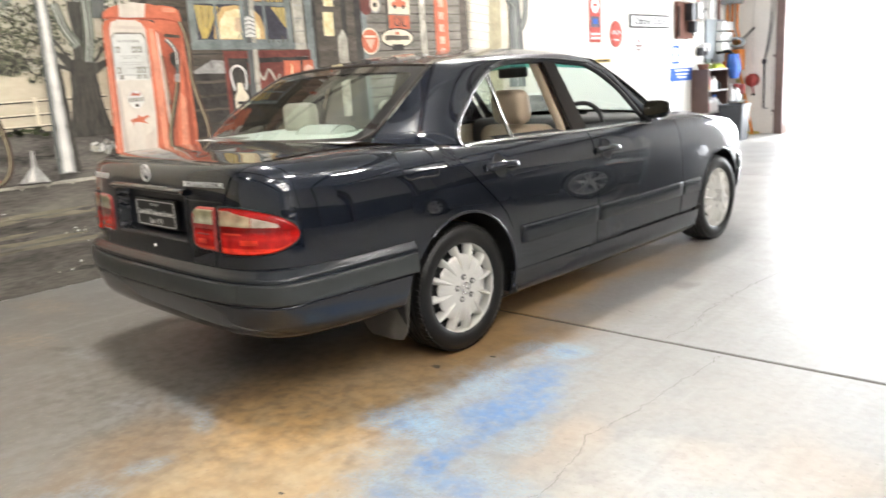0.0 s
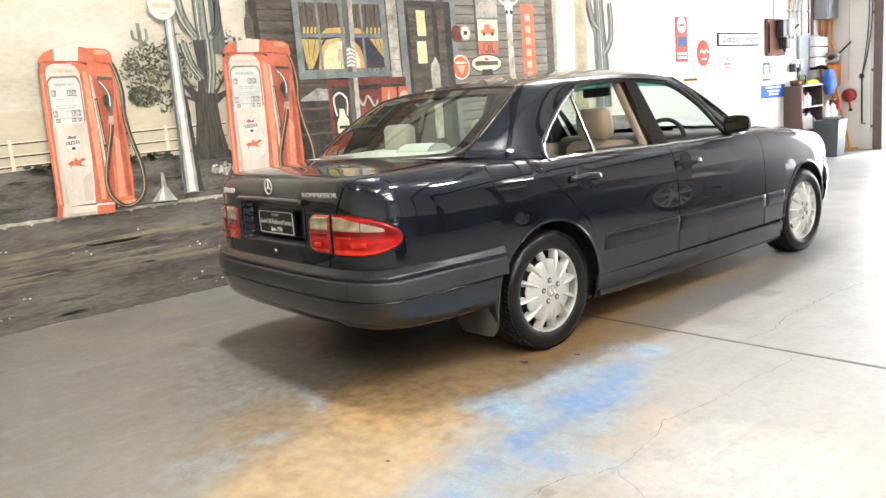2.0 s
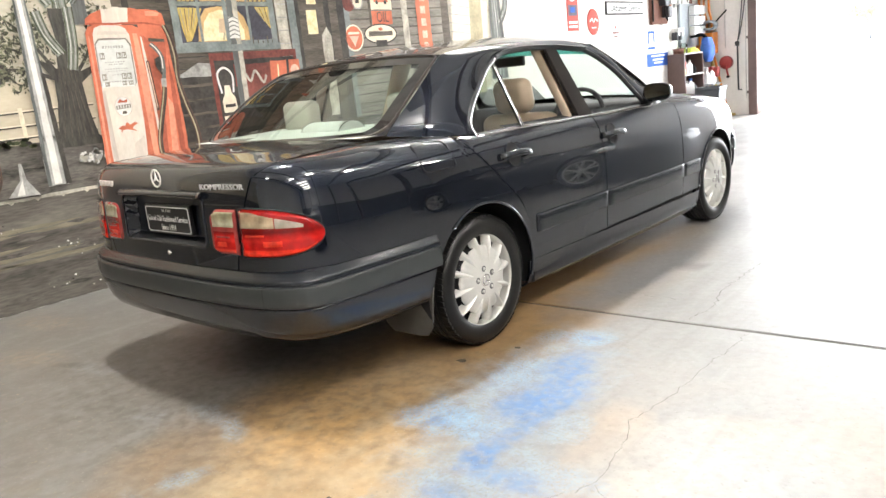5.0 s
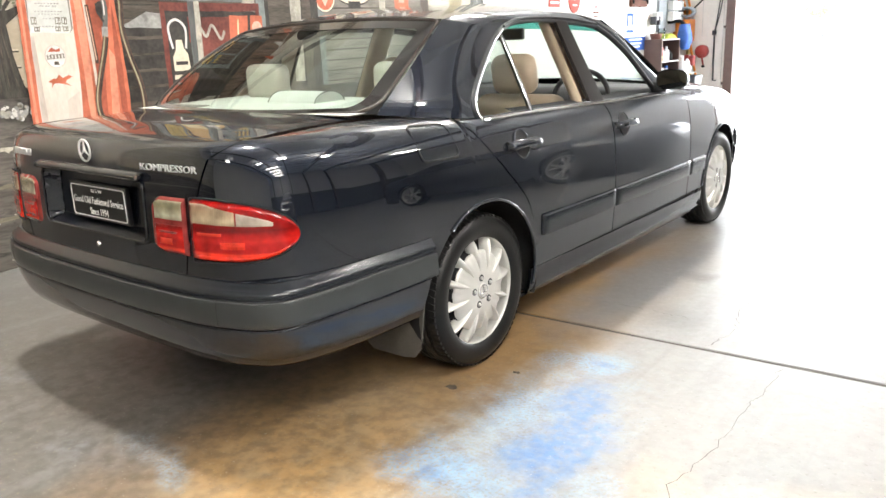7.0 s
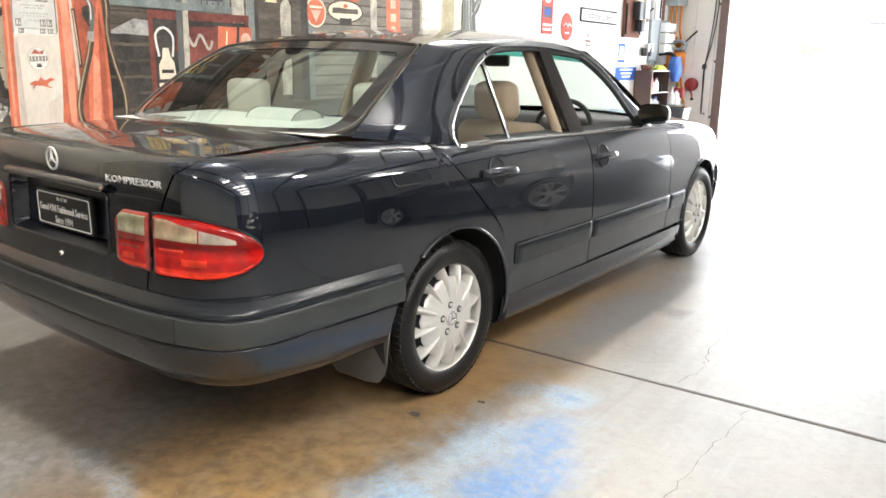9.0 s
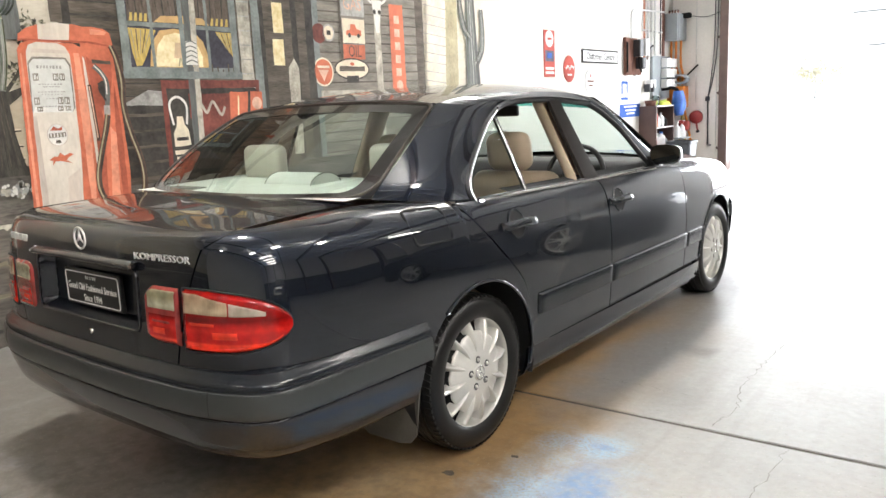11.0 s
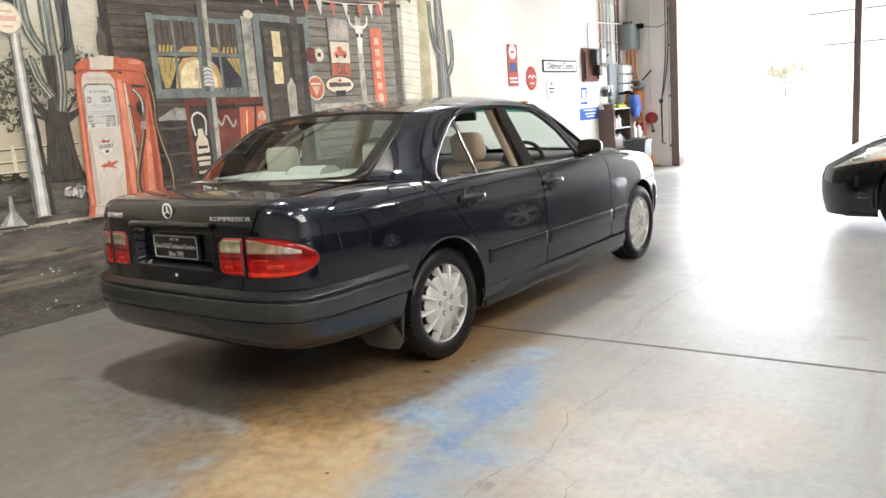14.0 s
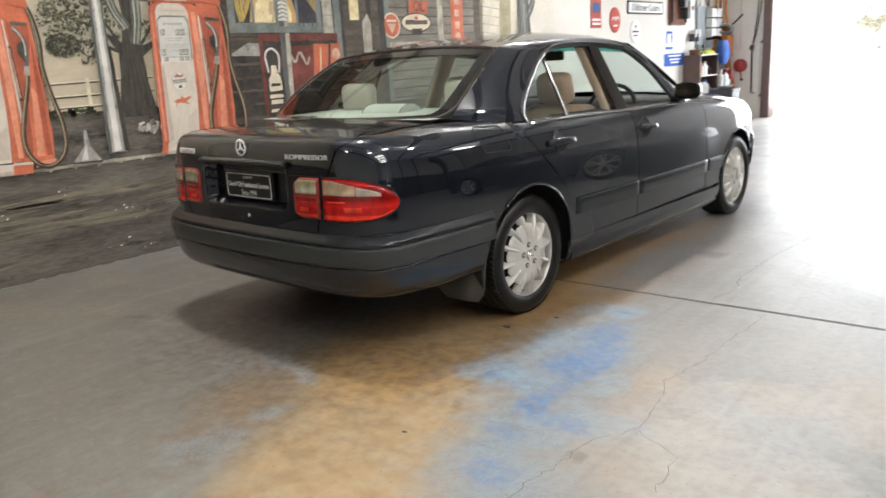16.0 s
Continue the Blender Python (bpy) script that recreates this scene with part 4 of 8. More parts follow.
for k in range(5):
    p.stroke([(1.132, 1.745 + 0.034 * k), (1.18, 1.765 + 0.034 * k), (1.23, 1.745 + 0.034 * k)], 0.008, "slate", 2, 2)
p.done()
Picture("painted_bench", 15, "dark painted bench on the porch").rect(0.34, 1.10, 0.95, 1.46, "black").done()
Picture("painted_bench_top", 15, "grey painted bench top").shape([(0.58, 1.45), (1.10, 1.44), (1.08, 1.52), (0.80, 1.55)], "steel", 0.8).done()
for k in range(4):
    Picture("painted_slat", 15).rect(0.36, 0.95, 1.04 + 0.11 * k, 1.06 + 0.11 * k, "wood", 0.6).done()
p = Picture("painted_cool_box", 15, "painted red drinks box on the porch")
p.rect(0.90, 1.80, 0.95, 1.62, "deep", 1).rect(0.94, 1.76, 0.97, 1.56, "black", 2).rect(1.12, 1.50, 1.05, 1.52, "deep", 2.5)
p.shape([(1.46, 1.10), (1.62, 1.10), (1.68, 1.53), (1.50, 1.53)], "red", 3).shape([(1.66, 1.1), (1.80, 1.1), (1.82, 1.53), (1.70, 1.53)], "red", 3)
p.stroke([(1.54, 1.12), (1.58, 1.50)], 0.014, "glow", 4, 2).stroke([(1.17, 1.34), (1.22, 1.44), (1.27, 1.38), (1.33, 1.46), (1.40, 1.36), (1.44, 1.42)], 0.022, "kerb", 4).disc(1.76, 1.44, 0.05, "pink", 4)
for k in range(6):
    p.stroke([(1.36 + 0.05 * k, 1.62), (1.36 + 0.05 * k, 1.74 - 0.02 * (k % 3))], 0.012, "wood", 4, 2)
p.done()
p = Picture("painted_oil_can", 15, "black painted oil can with a cream bottle on it")
p.shape([(0.93, 0.93), (1.12, 0.95), (1.13, 1.34), (0.94, 1.33)], "black", 5)
p.stroke([(0.97, 1.30), (0.95, 1.45), (1.02, 1.50), (1.09, 1.44), (1.08, 1.30)], 0.018, "light", 5.5)
p.shape([(0.96, 1.14), (1.10, 1.15), (1.09, 1.26), (1.06, 1.30), (1.05, 1.36), (1.00, 1.36), (0.99, 1.29), (0.96, 1.24)], "cream", 6)
p.rect(0.955, 1.10, 1.085, 1.115, "cream", 6).rect(0.965, 1.09, 1.035, 1.07, "cream", 6).rect(0.955, 1.10, 0.965, 0.99, "cream", 6)
p.rect(0.98, 1.08, 1.185, 1.21, "black", 7)
p.done()

# enamel signs on the shack
p = Picture("painted_sign_board", 14, "cluster of painted enamel oil and petrol signs")
p.rect(2.80, 3.13, 2.19, 2.41, "steel").rect(2.82, 3.12, 1.95, 2.17, "cream").rect(2.82, 3.11, 1.81, 1.94, "red").rect(2.78, 2.81, 1.8, 2.42, "wood", 1)
p.shape([(2.87, 2.02), (3.07, 2.02), (3.07, 2.07), (3.01, 2.08), (2.99, 2.12), (2.93, 2.12), (2.92, 2.07), (2.87, 2.06)], "red", 1).disc(2.91, 2.02, 0.02, "black", 2).disc(3.03, 2.02, 0.02, "black", 2)
p.disc(2.92, 1.72, 0.235, "black", 0.5, 0.098).disc(2.92, 1.72, 0.22, "cream", 1, 0.085).rect(2.75, 3.09, 1.70, 1.745, "wood", 2).rect(2.84, 3.0, 1.60, 1.66, "black", 2).disc(2.92, 1.765, 0.03, "red", 2, 0.015)
p.disc(2.545, 1.69, 0.125, "cream", 0.5).disc(2.545, 1.69, 0.11, "red", 1).shape([(2.48, 1.71), (2.61, 1.71), (2.545, 1.61)], "pink", 2).rect(2.47, 2.62, 1.725, 1.745, "cream", 2)
p.disc(2.52, 2.02, 0.085, "deep", 0.5).disc(2.64, 2.03, 0.075, "steel", 0.5).disc(2.64, 2.03, 0.06, "cream", 1).rect(2.615, 2.665, 2.01, 2.05, "black", 2)
p.rect(3.49, 3.70, 1.50, 2.34, "red", 0.5)
for k in range(5):
    p.rect(3.555, 3.635, 2.16 - 0.125 * k, 2.235 - 0.125 * k, "pink", 1)
p.disc(3.60, 1.57, 0.05, "pink", 1)
p.rect(3.26, 3.35, 1.0, 2.45, "kerb", 0.5).shape([(3.24, 2.36), (3.38, 2.36), (3.36, 2.22), (3.335, 2.06), (3.285, 2.06), (3.26, 2.22)], "light", 1).disc(3.275, 2.25, 0.022, "black", 2).disc(3.345, 2.25, 0.022, "black", 2)
p.stroke([(3.24, 2.33), (3.17, 2.38), (3.16, 2.46)], 0.025, "light", 1).stroke([(3.38, 2.33), (3.45, 2.38), (3.46, 2.46)], 0.025, "light", 1)
p.rect(2.5, 3.9, 1.46, 1.53, "kerb", 1)
p.done()
for t_, y, z, w, tone in (("GAS", 2.965, 2.29, 0.24, "pink"), ("OIL", 2.965, 1.875, 0.17, "wood")):
    words("painted_word", t_, 0.15, Matrix.Translation((WX + 0.024, y, z)) @ pose(0, 0, 0, 90, 0, 90), PT[tone], mural, 0.0004, "painted lettering", w)

# bunting
p = Picture("painted_bunting", 24, "string of red and white painted pennants")
line = smooth_curve([(0.55, 3.02, 0), (1.29, 2.76, 0), (1.8, 2.66, 0), (2.4, 2.60, 0), (3.0, 2.575, 0), (3.6, 2.60, 0), (3.75, 2.66, 0)], 12)
p.stroke([(q.x, q.y) for q in line[::3]], 0.012, "light", 0, 2)
for i in range(2, len(line) - 2, 4):
    q = line[i]
    p.shape([(q.x - 0.045, q.y), (q.x + 0.045, q.y), (q.x + 0.015, q.y - 0.16)], "red" if (i // 4) % 2 else "light", 1)
p.done()

# sign pole, funnel, shrub
p = Picture("painted_sign_pole", 20, "round painted sign on a pale steel pole")
p.shape([(-0.53, 0.80), (-0.39, 0.80), (-0.42, 2.12), (-0.50, 2.12)], "steel").shape([(-0.53, 0.80), (-0.505, 0.80), (-0.487, 2.12), (-0.50, 2.12)], "slate", 0.8).shape([(-0.485, 0.81), (-0.435, 0.81), (-0.447, 2.12), (-0.472, 2.12)], "light", 1).shape([(-0.410, 0.80), (-0.392, 0.80), (-0.421, 2.12), (-0.432, 2.12)], "slate", 0.8).shape([(-0.41, 0.80), (-0.37, 0.80), (-0.40, 1.55), (-0.42, 1.55)], "black", 1)
p.disc(-0.50, 2.22, 0.115, "steel", 1).disc(-0.50, 2.22, 0.103, "cream", 2).rect(-0.57, -0.43, 2.20, 2.235, "pink", 3).rect(-0.55, -0.45, 2.26, 2.275, "pink", 3).rect(-0.54, -0.46, 2.155, 2.17, "pink", 3)
p.done()
p = Picture("painted_funnel", 20, "grey painted tin funnel by the kerb")
p.shape([(-0.80, 0.765), (-0.59, 0.755), (-0.66, 0.87), (-0.672, 0.98), (-0.692, 0.98), (-0.70, 0.87)], "steel").shape([(-0.74, 0.77), (-0.69, 0.77), (-0.682, 0.95), (-0.69, 0.87)], "light", 1).shape([(-0.80, 0.755), (-0.59, 0.745), (-0.59, 0.755), (-0.80, 0.767)], "black", 1)
p.done()
p = Picture("painted_shrub", 20, "pale painted flowering shrub")
for k in range(46):
    a, r = paint_rnd.uniform(0, 6.28), math.sqrt(paint_rnd.random())
    p.disc(-0.18 + 0.10 * r * math.cos(a), 0.96 + 0.05 * r * math.sin(a), paint_rnd.uniform(0.008, 0.02), ("light", "steel", "kerb")[k % 3], (k % 5) * 0.2, None, 6)
for k in range(60):
    p.disc(paint_rnd.uniform(-1.6, -0.4), 1.08 + paint_rnd.uniform(0, 0.05), paint_rnd.uniform(0.015, 0.035), ("leaf", "black")[k % 2], 0, 0.014, 6)
p.done()


# the two old pumps
def pump(dy, dz, sy, sz):
    """A painted petrol pump: cream face, orange sides, dial panel, nozzle and hose."""
    Y, Z = (lambda y: dy + (y + 1.45) * sy), (lambda z: dz + (z - 0.75) * sz)
    p = Picture("painted_petrol_pump", 26, "orange-red and cream painted petrol pump")
    sh = lambda pts, tone, layer, rough=0.002: p.shape([(Y(a), Z(b)) for a, b in pts], tone, layer, rough)
    st = lambda pts, w, tone, layer: p.stroke([(Y(a), Z(b)) for a, b in pts], w, tone, layer)
    # the side, lit at its front edge
    sh([(-1.12, 0.80), (-0.92, 0.80), (-0.905, 1.0), (-0.91, 1.30), (-0.925, 1.72), (-0.925, 1.82), (-0.93, 1.88), (-0.965, 1.905), (-1.10, 1.905)], "red", 0)
    sh([(-1.09, 0.86), (-1.05, 0.86), (-1.02, 1.30), (-1.05, 1.70), (-1.09, 1.75)], "orange_dark", 0.5)
    sh([(-0.965, 0.84), (-0.93, 0.84), (-0.925, 1.3), (-0.94, 1.6), (-0.96, 1.3)], "orange_dark", 0.5)
    sh([(-1.03, 0.84), (-0.98, 0.84), (-0.96, 1.25), (-0.99, 1.30)], "orange_lit", 0.6)
    # the rounded cap with its pale stripe
    sh([(-1.415, 1.815), (-1.41, 1.85), (-1.37, 1.885), (-1.31, 1.91), (-1.13, 1.922), (-1.08, 1.91), (-1.06, 1.81)], "red", 1)
    sh([(-1.06, 1.81), (-1.08, 1.91), (-1.03, 1.912), (-0.97, 1.903), (-0.93, 1.878), (-0.92, 1.80)], "red", 1)
    sh([(-1.04, 1.865), (-0.96, 1.865), (-0.945, 1.885), (-0.985, 1.897), (-1.04, 1.90)], "orange_lit", 1.3)
    sh([(-1.315, 1.815), (-1.16, 1.815), (-1.145, 1.921), (-1.22, 1.924), (-1.31, 1.91)], "enamel", 1.5)
    sh([(-1.415, 1.812), (-1.06, 1.812), (-0.92, 1.79), (-0.92, 1.80), (-1.06, 1.825), (-1.415, 1.824)], "orange_dark", 1.7)
    # the front
    sh([(-1.455, 0.82), (-1.10, 0.82), (-1.075, 1.0), (-1.065, 1.4), (-1.08, 1.74), (-1.10, 1.785), (-1.14, 1.808), (-1.36, 1.815), (-1.405, 1.80), (-1.425, 1.76)], "red", 2)
    sh([(-1.15, 0.84), (-1.12, 0.84), (-1.10, 1.4), (-1.115, 1.75), (-1.145, 1.75)], "orange_lit", 2.3)
    sh([(-1.44, 0.84), (-1.425, 0.84), (-1.405, 1.74), (-1.415, 1.74)], "orange_lit", 2.3)
    sh([(-1.112, 0.84), (-1.098, 0.84), (-1.072, 1.05), (-1.066, 1.4), (-1.085, 1.73), (-1.098, 1.74), (-1.082, 1.4)], "orange_dark", 2.4)
    sh([(-1.095, 1.0), (-1.083, 1.0), (-1.075, 1.4), (-1.09, 1.72), (-1.10, 1.73)], "enamel", 2.5)
    sh([(-1.41, 0.82), (-1.195, 0.82), (-1.175, 1.1), (-1.165, 1.5), (-1.165, 1.74), (-1.185, 1.785), (-1.22, 1.805), (-1.33, 1.808), (-1.37, 1.79), (-1.385, 1.75)], "enamel", 3)
    sh([(-1.405, 0.84), (-1.375, 0.84), (-1.375, 1.38), (-1.395, 1.38)], "enamel_shade", 3.2)
    sh([(-1.27, 0.84), (-1.205, 0.84), (-1.19, 1.05), (-1.26, 1.0)], "enamel_shade", 3.2)
    sh([(-1.36, 1.745), (-1.18, 1.745), (-1.185, 1.765), (-1.35, 1.77)], "enamel_shade", 3.2)
    # dial panel
    sh([(-1.395, 1.405), (-1.19, 1.395), (-1.172, 1.42), (-1.168, 1.68), (-1.19, 1.722), (-1.36, 1.722), (-1.386, 1.69)], "grey", 3.4)
    sh([(-1.390, 1.400), (-1.192, 1.392), (-1.18, 1.42), (-1.176, 1.67), (-1.196, 1.71), (-1.355, 1.71), (-1.378, 1.68)], "dial", 3.7)
    sh([(-1.388, 1.40), (-1.20, 1.395), (-1.19, 1.42), (-1.38, 1.43)], "light", 3.9)
    for z, h, ys in ((1.585, 0.042, (-1.355, -1.255, -1.222)), (1.445, 0.042, (-1.365, -1.245, -1.212)), (1.405, 0.028, (-1.355, -1.25, -1.21))):
        for j, y in enumerate(ys):
            sh([(y - 0.014, z), (y + 0.014, z), (y + 0.015, z + h), (y - 0.013, z + h)], "grey", 4.4, 0)
            sh([(y - 0.010, z + 0.006), (y - 0.001, z + 0.008), (y + 0.002, z + h - 0.01), (y - 0.008, z + h - 0.006)], "dial", 4.8, 0)
            sh([(y + 0.003, z + 0.006), (y + 0.010, z + 0.012), (y + 0.009, z + h - 0.008)], "light", 4.8, 0)
    for z, w in ((1.655, 0.13), (1.56, 0.14), (1.545, 0.10), (1.515, 0.15), (1.50, 0.12), (1.475, 0.08), (1.43, 0.13)):
        for j in range(int(w / 0.016)):
            y = -1.28 - w / 2 + 0.016 * j + paint_rnd.uniform(0, 0.004)
            sh([(y, z), (y + paint_rnd.uniform(0.006, 0.013), z), (y + 0.011, z + (0.018 if z > 1.6 else 0.007)), (y + 0.001, z + (0.018 if z > 1.6 else 0.007))], "steel", 4.2, 0)
    # round badge and the leaping figure
    p.disc(Y(-1.285), Z(1.262), 0.055 * sy, "enamel_shade", 4, 0.068 * sz).disc(Y(-1.285), Z(1.262), 0.050 * sy, "light", 4.4, 0.063 * sz)
    sh([(-1.32, 1.29), (-1.30, 1.315), (-1.28, 1.30), (-1.255, 1.312), (-1.26, 1.288)], "orange_dark", 4.8, 0)
    sh([(-1.33, 1.245), (-1.24, 1.25), (-1.24, 1.277), (-1.33, 1.272)], "grey", 4.8, 0)
    for j in range(5):
        sh([(-1.322 + 0.017 * j, 1.25), (-1.316 + 0.017 * j, 1.25), (-1.316 + 0.017 * j, 1.272), (-1.322 + 0.017 * j, 1.272)], "light", 5, 0)
    sh([(-1.30, 1.212), (-1.27, 1.212), (-1.275, 1.232), (-1.295, 1.232)], "wood", 4.8, 0)
    sh([(-1.345, 1.115), (-1.315, 1.135), (-1.30, 1.130), (-1.285, 1.155), (-1.265, 1.135), (-1.235, 1.150), (-1.215, 1.140), (-1.245, 1.122), (-1.255, 1.108), (-1.225, 1.085), (-1.262, 1.098), (-1.29, 1.105), (-1.315, 1.105), (-1.33, 1.08), (-1.325, 1.108)], "red", 4.4)
    # plinth
    sh([(-1.475, 0.752), (-1.43, 0.748), (-1.42, 0.815), (-1.455, 0.825)], "red", 3.8)
    sh([(-1.43, 0.748), (-1.20, 0.738), (-1.19, 0.808), (-1.42, 0.822)], "enamel", 3.8)
    sh([(-1.43, 0.748), (-1.20, 0.738), (-1.20, 0.762), (-1.43, 0.77)], "enamel_shade", 4)
    sh([(-1.20, 0.738), (-1.075, 0.732), (-1.065, 0.80), (-1.19, 0.808)], "red", 3.8)
    sh([(-1.19, 0.80), (-1.065, 0.792), (-1.065, 0.808), (-1.19, 0.816)], "enamel", 4)
    sh([(-1.05, 0.765), (-0.93, 0.785), (-0.905, 0.80), (-0.92, 0.815), (-1.05, 0.80)], "orange_lit", 3.6)
    # niche, nozzle, tube and hose
    sh([(-1.055, 1.40), (-0.985, 1.40), (-0.945, 1.62), (-0.945, 1.70), (-1.05, 1.712)], "orange_dark", 2)
    sh([(-1.05, 1.69), (-0.945, 1.685), (-0.945, 1.705), (-1.05, 1.715)], "wood", 2.2)
    p.disc(Y(-1.005), Z(1.535), 0.03 * sy, "black", 5, 0.05 * sz, 14)
    st([(-1.045, 1.675), (-1.01, 1.635), (-0.985, 1.58), (-0.985, 1.50), (-1.0, 1.40)], 0.028 * sy, "slate", 5.3)
    st([(-1.045, 1.677), (-1.012, 1.64), (-0.988, 1.58), (-0.990, 1.50)], 0.007 * sy, "light", 5.7)
    st([(-1.03, 1.57), (-1.015, 1.50), (-1.0, 1.46)], 0.012 * sy, "black", 5.6)
    sh([(-1.02, 1.37), (-0.985, 1.37), (-0.98, 1.43), (-1.015, 1.43)], "steel", 5.8)
    st([(-1.082, 1.56), (-1.075, 1.40), (-1.068, 1.21)], 0.020 * sy, "hose", 5)
    st([(-1.084, 1.55), (-1.077, 1.40), (-1.07, 1.23)], 0.006 * sy, "pink", 5.3)
    line = [(-1.0, 1.37), (-1.02, 1.28), (-1.065, 1.12), (-1.095, 0.98), (-1.085, 0.87), (-1.03, 0.79), (-0.96, 0.765), (-0.88, 0.80), (-0.83, 0.89), (-0.83, 1.05), (-0.875, 1.25), (-0.90, 1.42), (-0.892, 1.58), (-0.91, 1.72), (-0.935, 1.80)]
    st(line, 0.034 * sy, "hose", 6)
    st([(y - 0.006, z + 0.004) for y, z in line], 0.009 * sy, "ochre", 6.4)
    st([(y + 0.009, z - 0.004) for y, z in line], 0.006 * sy, "black", 6.4)
    return p.done()


pump(-1.45, 0.75, 1.0, 1.0)
pump(-0.10, 0.74, 1.245, 1.05)

# ---- the saloon ----
class Shell:
    """A car's skin: a plan line set in by a section, s from 0 (sill) to 1 (deck edge)."""

    def __init__(self, plan, section, deck, ends, rake=0.0, droop=0.0):
        c = smooth_curve([(x, y, 0) for x, y in plan], 24)
        self.p = np.array([(q.x, q.y) for q in c])
        seg = np.hypot(*np.diff(self.p, axis=0).T)
        self.u = np.r_[0, np.cumsum(seg)]
        t = np.gradient(self.p, self.u, axis=0)
        t /= np.hypot(*t.T)[:, None]
        self.n = np.c_[t[:, 1], -t[:, 0]]
        q = smooth_curve([(d, z, 0) for d, z in section], 12)
        self.d, self.z = np.array([v.x for v in q]), np.array([v.y for v in q])
        self.s = np.r_[0, np.cumsum(np.hypot(np.diff(self.d), np.diff(self.z)))]
        self.s /= self.s[-1]
        self.deck = np.array(smooth_table(deck))
        self.ends = ends
        self.droop = droop
        self.rake = rake            # sinks the skin towards the nose to fit the camera's view

    def height(self, y):
        return float(np.interp(y, self.deck[:, 0], self.deck[:, 1]))

    def at_y(self, y):
        k = slice(8, len(self.u) - 8)
        return float(np.interp(y, self.p[k, 1], self.u[k]))

    def at_x(self, x, rear=True):
        h = len(self.u) // 2
        k = slice(0, int(h * 0.62))
        return float(np.interp(x, self.p[k, 0], self.u[k]))

    def lift(self, z, y):
        return z if z < 0.7 else 0.7 + (z - 0.7) * (self.height(y) - 0.7) / 0.3

    def s_at(self, z, y):
        k = self.rake * max(0.0, y)
        z = (z + 1.28 * k) / (1 + k)
        zz = z if z < 0.7 else 0.7 + (z - 0.7) * 0.3 / (self.height(y) - 0.7)
        return float(np.interp(zz, self.z, self.s))

    def point(self, u, s, out=0.0):
        x, y = np.interp(u, self.u, self.p[:, 0]), np.interp(u, self.u, self.p[:, 1])
        nx, ny = np.interp(u, self.u, self.n[:, 0]), np.interp(u, self.u, self.n[:, 1])
        k = np.hypot(nx, ny)
        d = np.interp(s, self.s, self.d) * float(np.interp(u / self.u[-1], *self.ends))
        x, yy = x + (out - d) * nx / k, y + (out - d) * ny / k
        z = self.lift(float(np.interp(s, self.s, self.z)), yy)
        z *= 1 - self.droop * max(0.0, yy - 3.1) ** 2
        return Vector((max(x, 0.0), yy, z + (z - 1.28) * self.rake * max(0.0, yy)))

    def panel(self, us, low, high, nv=16, out=0.0, turn=0.012, open_start=False):
        """A pressed panel with turned-in edges; low and high give s for each u."""
        rows = []
        for i, u in enumerate(([] if open_start else [us[0]]) + list(us) + [us[-1]]):
            edge = i == len(us) + 1 - open_start or (i == 0 and not open_start)
            a, b = low(u), high(u)
            ss = [a, a] + [a + (b - a) * t for t in np.r_[0.02, np.linspace(0.06, 0.94, nv), 0.98]] + [b, b]
            rows.append([self.point(u, s, out - (turn if edge or j in (0, len(ss) - 1) else 0)) for j, s in enumerate(ss)])
        return lattice(rows)


def smooth_table(rows):
    return [(q.x, q.y) for q in smooth_curve([(a, b, 0) for a, b in rows], 12)]


def spread(a, b, n, ends=0.0015):
    return [a, a + ends] + list(np.linspace(a, b, n)[1:-1]) + [b - ends, b]


CAR_PLAN = [(0, -1.085), (0.28, -1.082), (0.5, -1.07), (0.63, -1.052), (0.737, -1.012), (0.806, -0.945), (0.844, -0.85), (0.868, -0.68), (0.884, -0.35), (0.89, 0.0), (0.889, 0.63),
            (0.882, 1.27), (0.871, 1.92), (0.852, 2.58), (0.832, 2.90), (0.795, 3.20), (0.725, 3.40), (0.62, 3.52), (0.46, 3.61), (0.25, 3.67), (0, 3.69)]
CAR_SECTION = [(0.12, 0.165), (0.05, 0.19), (0.022, 0.26), (0.008, 0.40), (0.0, 0.54), (0.0, 0.66), (0.006, 0.76), (0.018, 0.85), (0.036, 0.915), (0.066, 0.962), (0.11, 0.988), (0.175, 1.0)]
CAR_DECK = [(-1.3, 1.0), (-1.05, 1.005), (-0.5, 1.02), (0.0, 1.0), (0.63, 0.985), (1.487, 0.978), (2.142, 0.972), (2.696, 0.95), (3.2, 0.895), (3.45, 0.82), (3.6, 0.76), (3.8, 0.7)]
CAR_ENDS = ([0, 0.10, 0.19, 0.8, 0.92, 1.0], [0.42, 0.42, 1.0, 1.0, 0.6, 0.6])
ARCH, HUBZ, FRONT_AXLE, TYRE_R = 0.366, 0.31, 2.833, 0.31


def arch_z(y, centre, r=ARCH):
    k = r * r - (y - centre) ** 2
    return HUBZ + math.sqrt(k) if k > 0 else 0.0


def arch_ys(a, b, centre, r=ARCH, n=30):
    """Stations from a to b, close together at the arch's ends."""
    ys = list(np.linspace(a, b, n)) + [centre + r * math.cos(t) for t in np.linspace(0.02, math.pi - 0.02, 40)]
    return sorted(y for y in set(ys) if a <= y <= b)


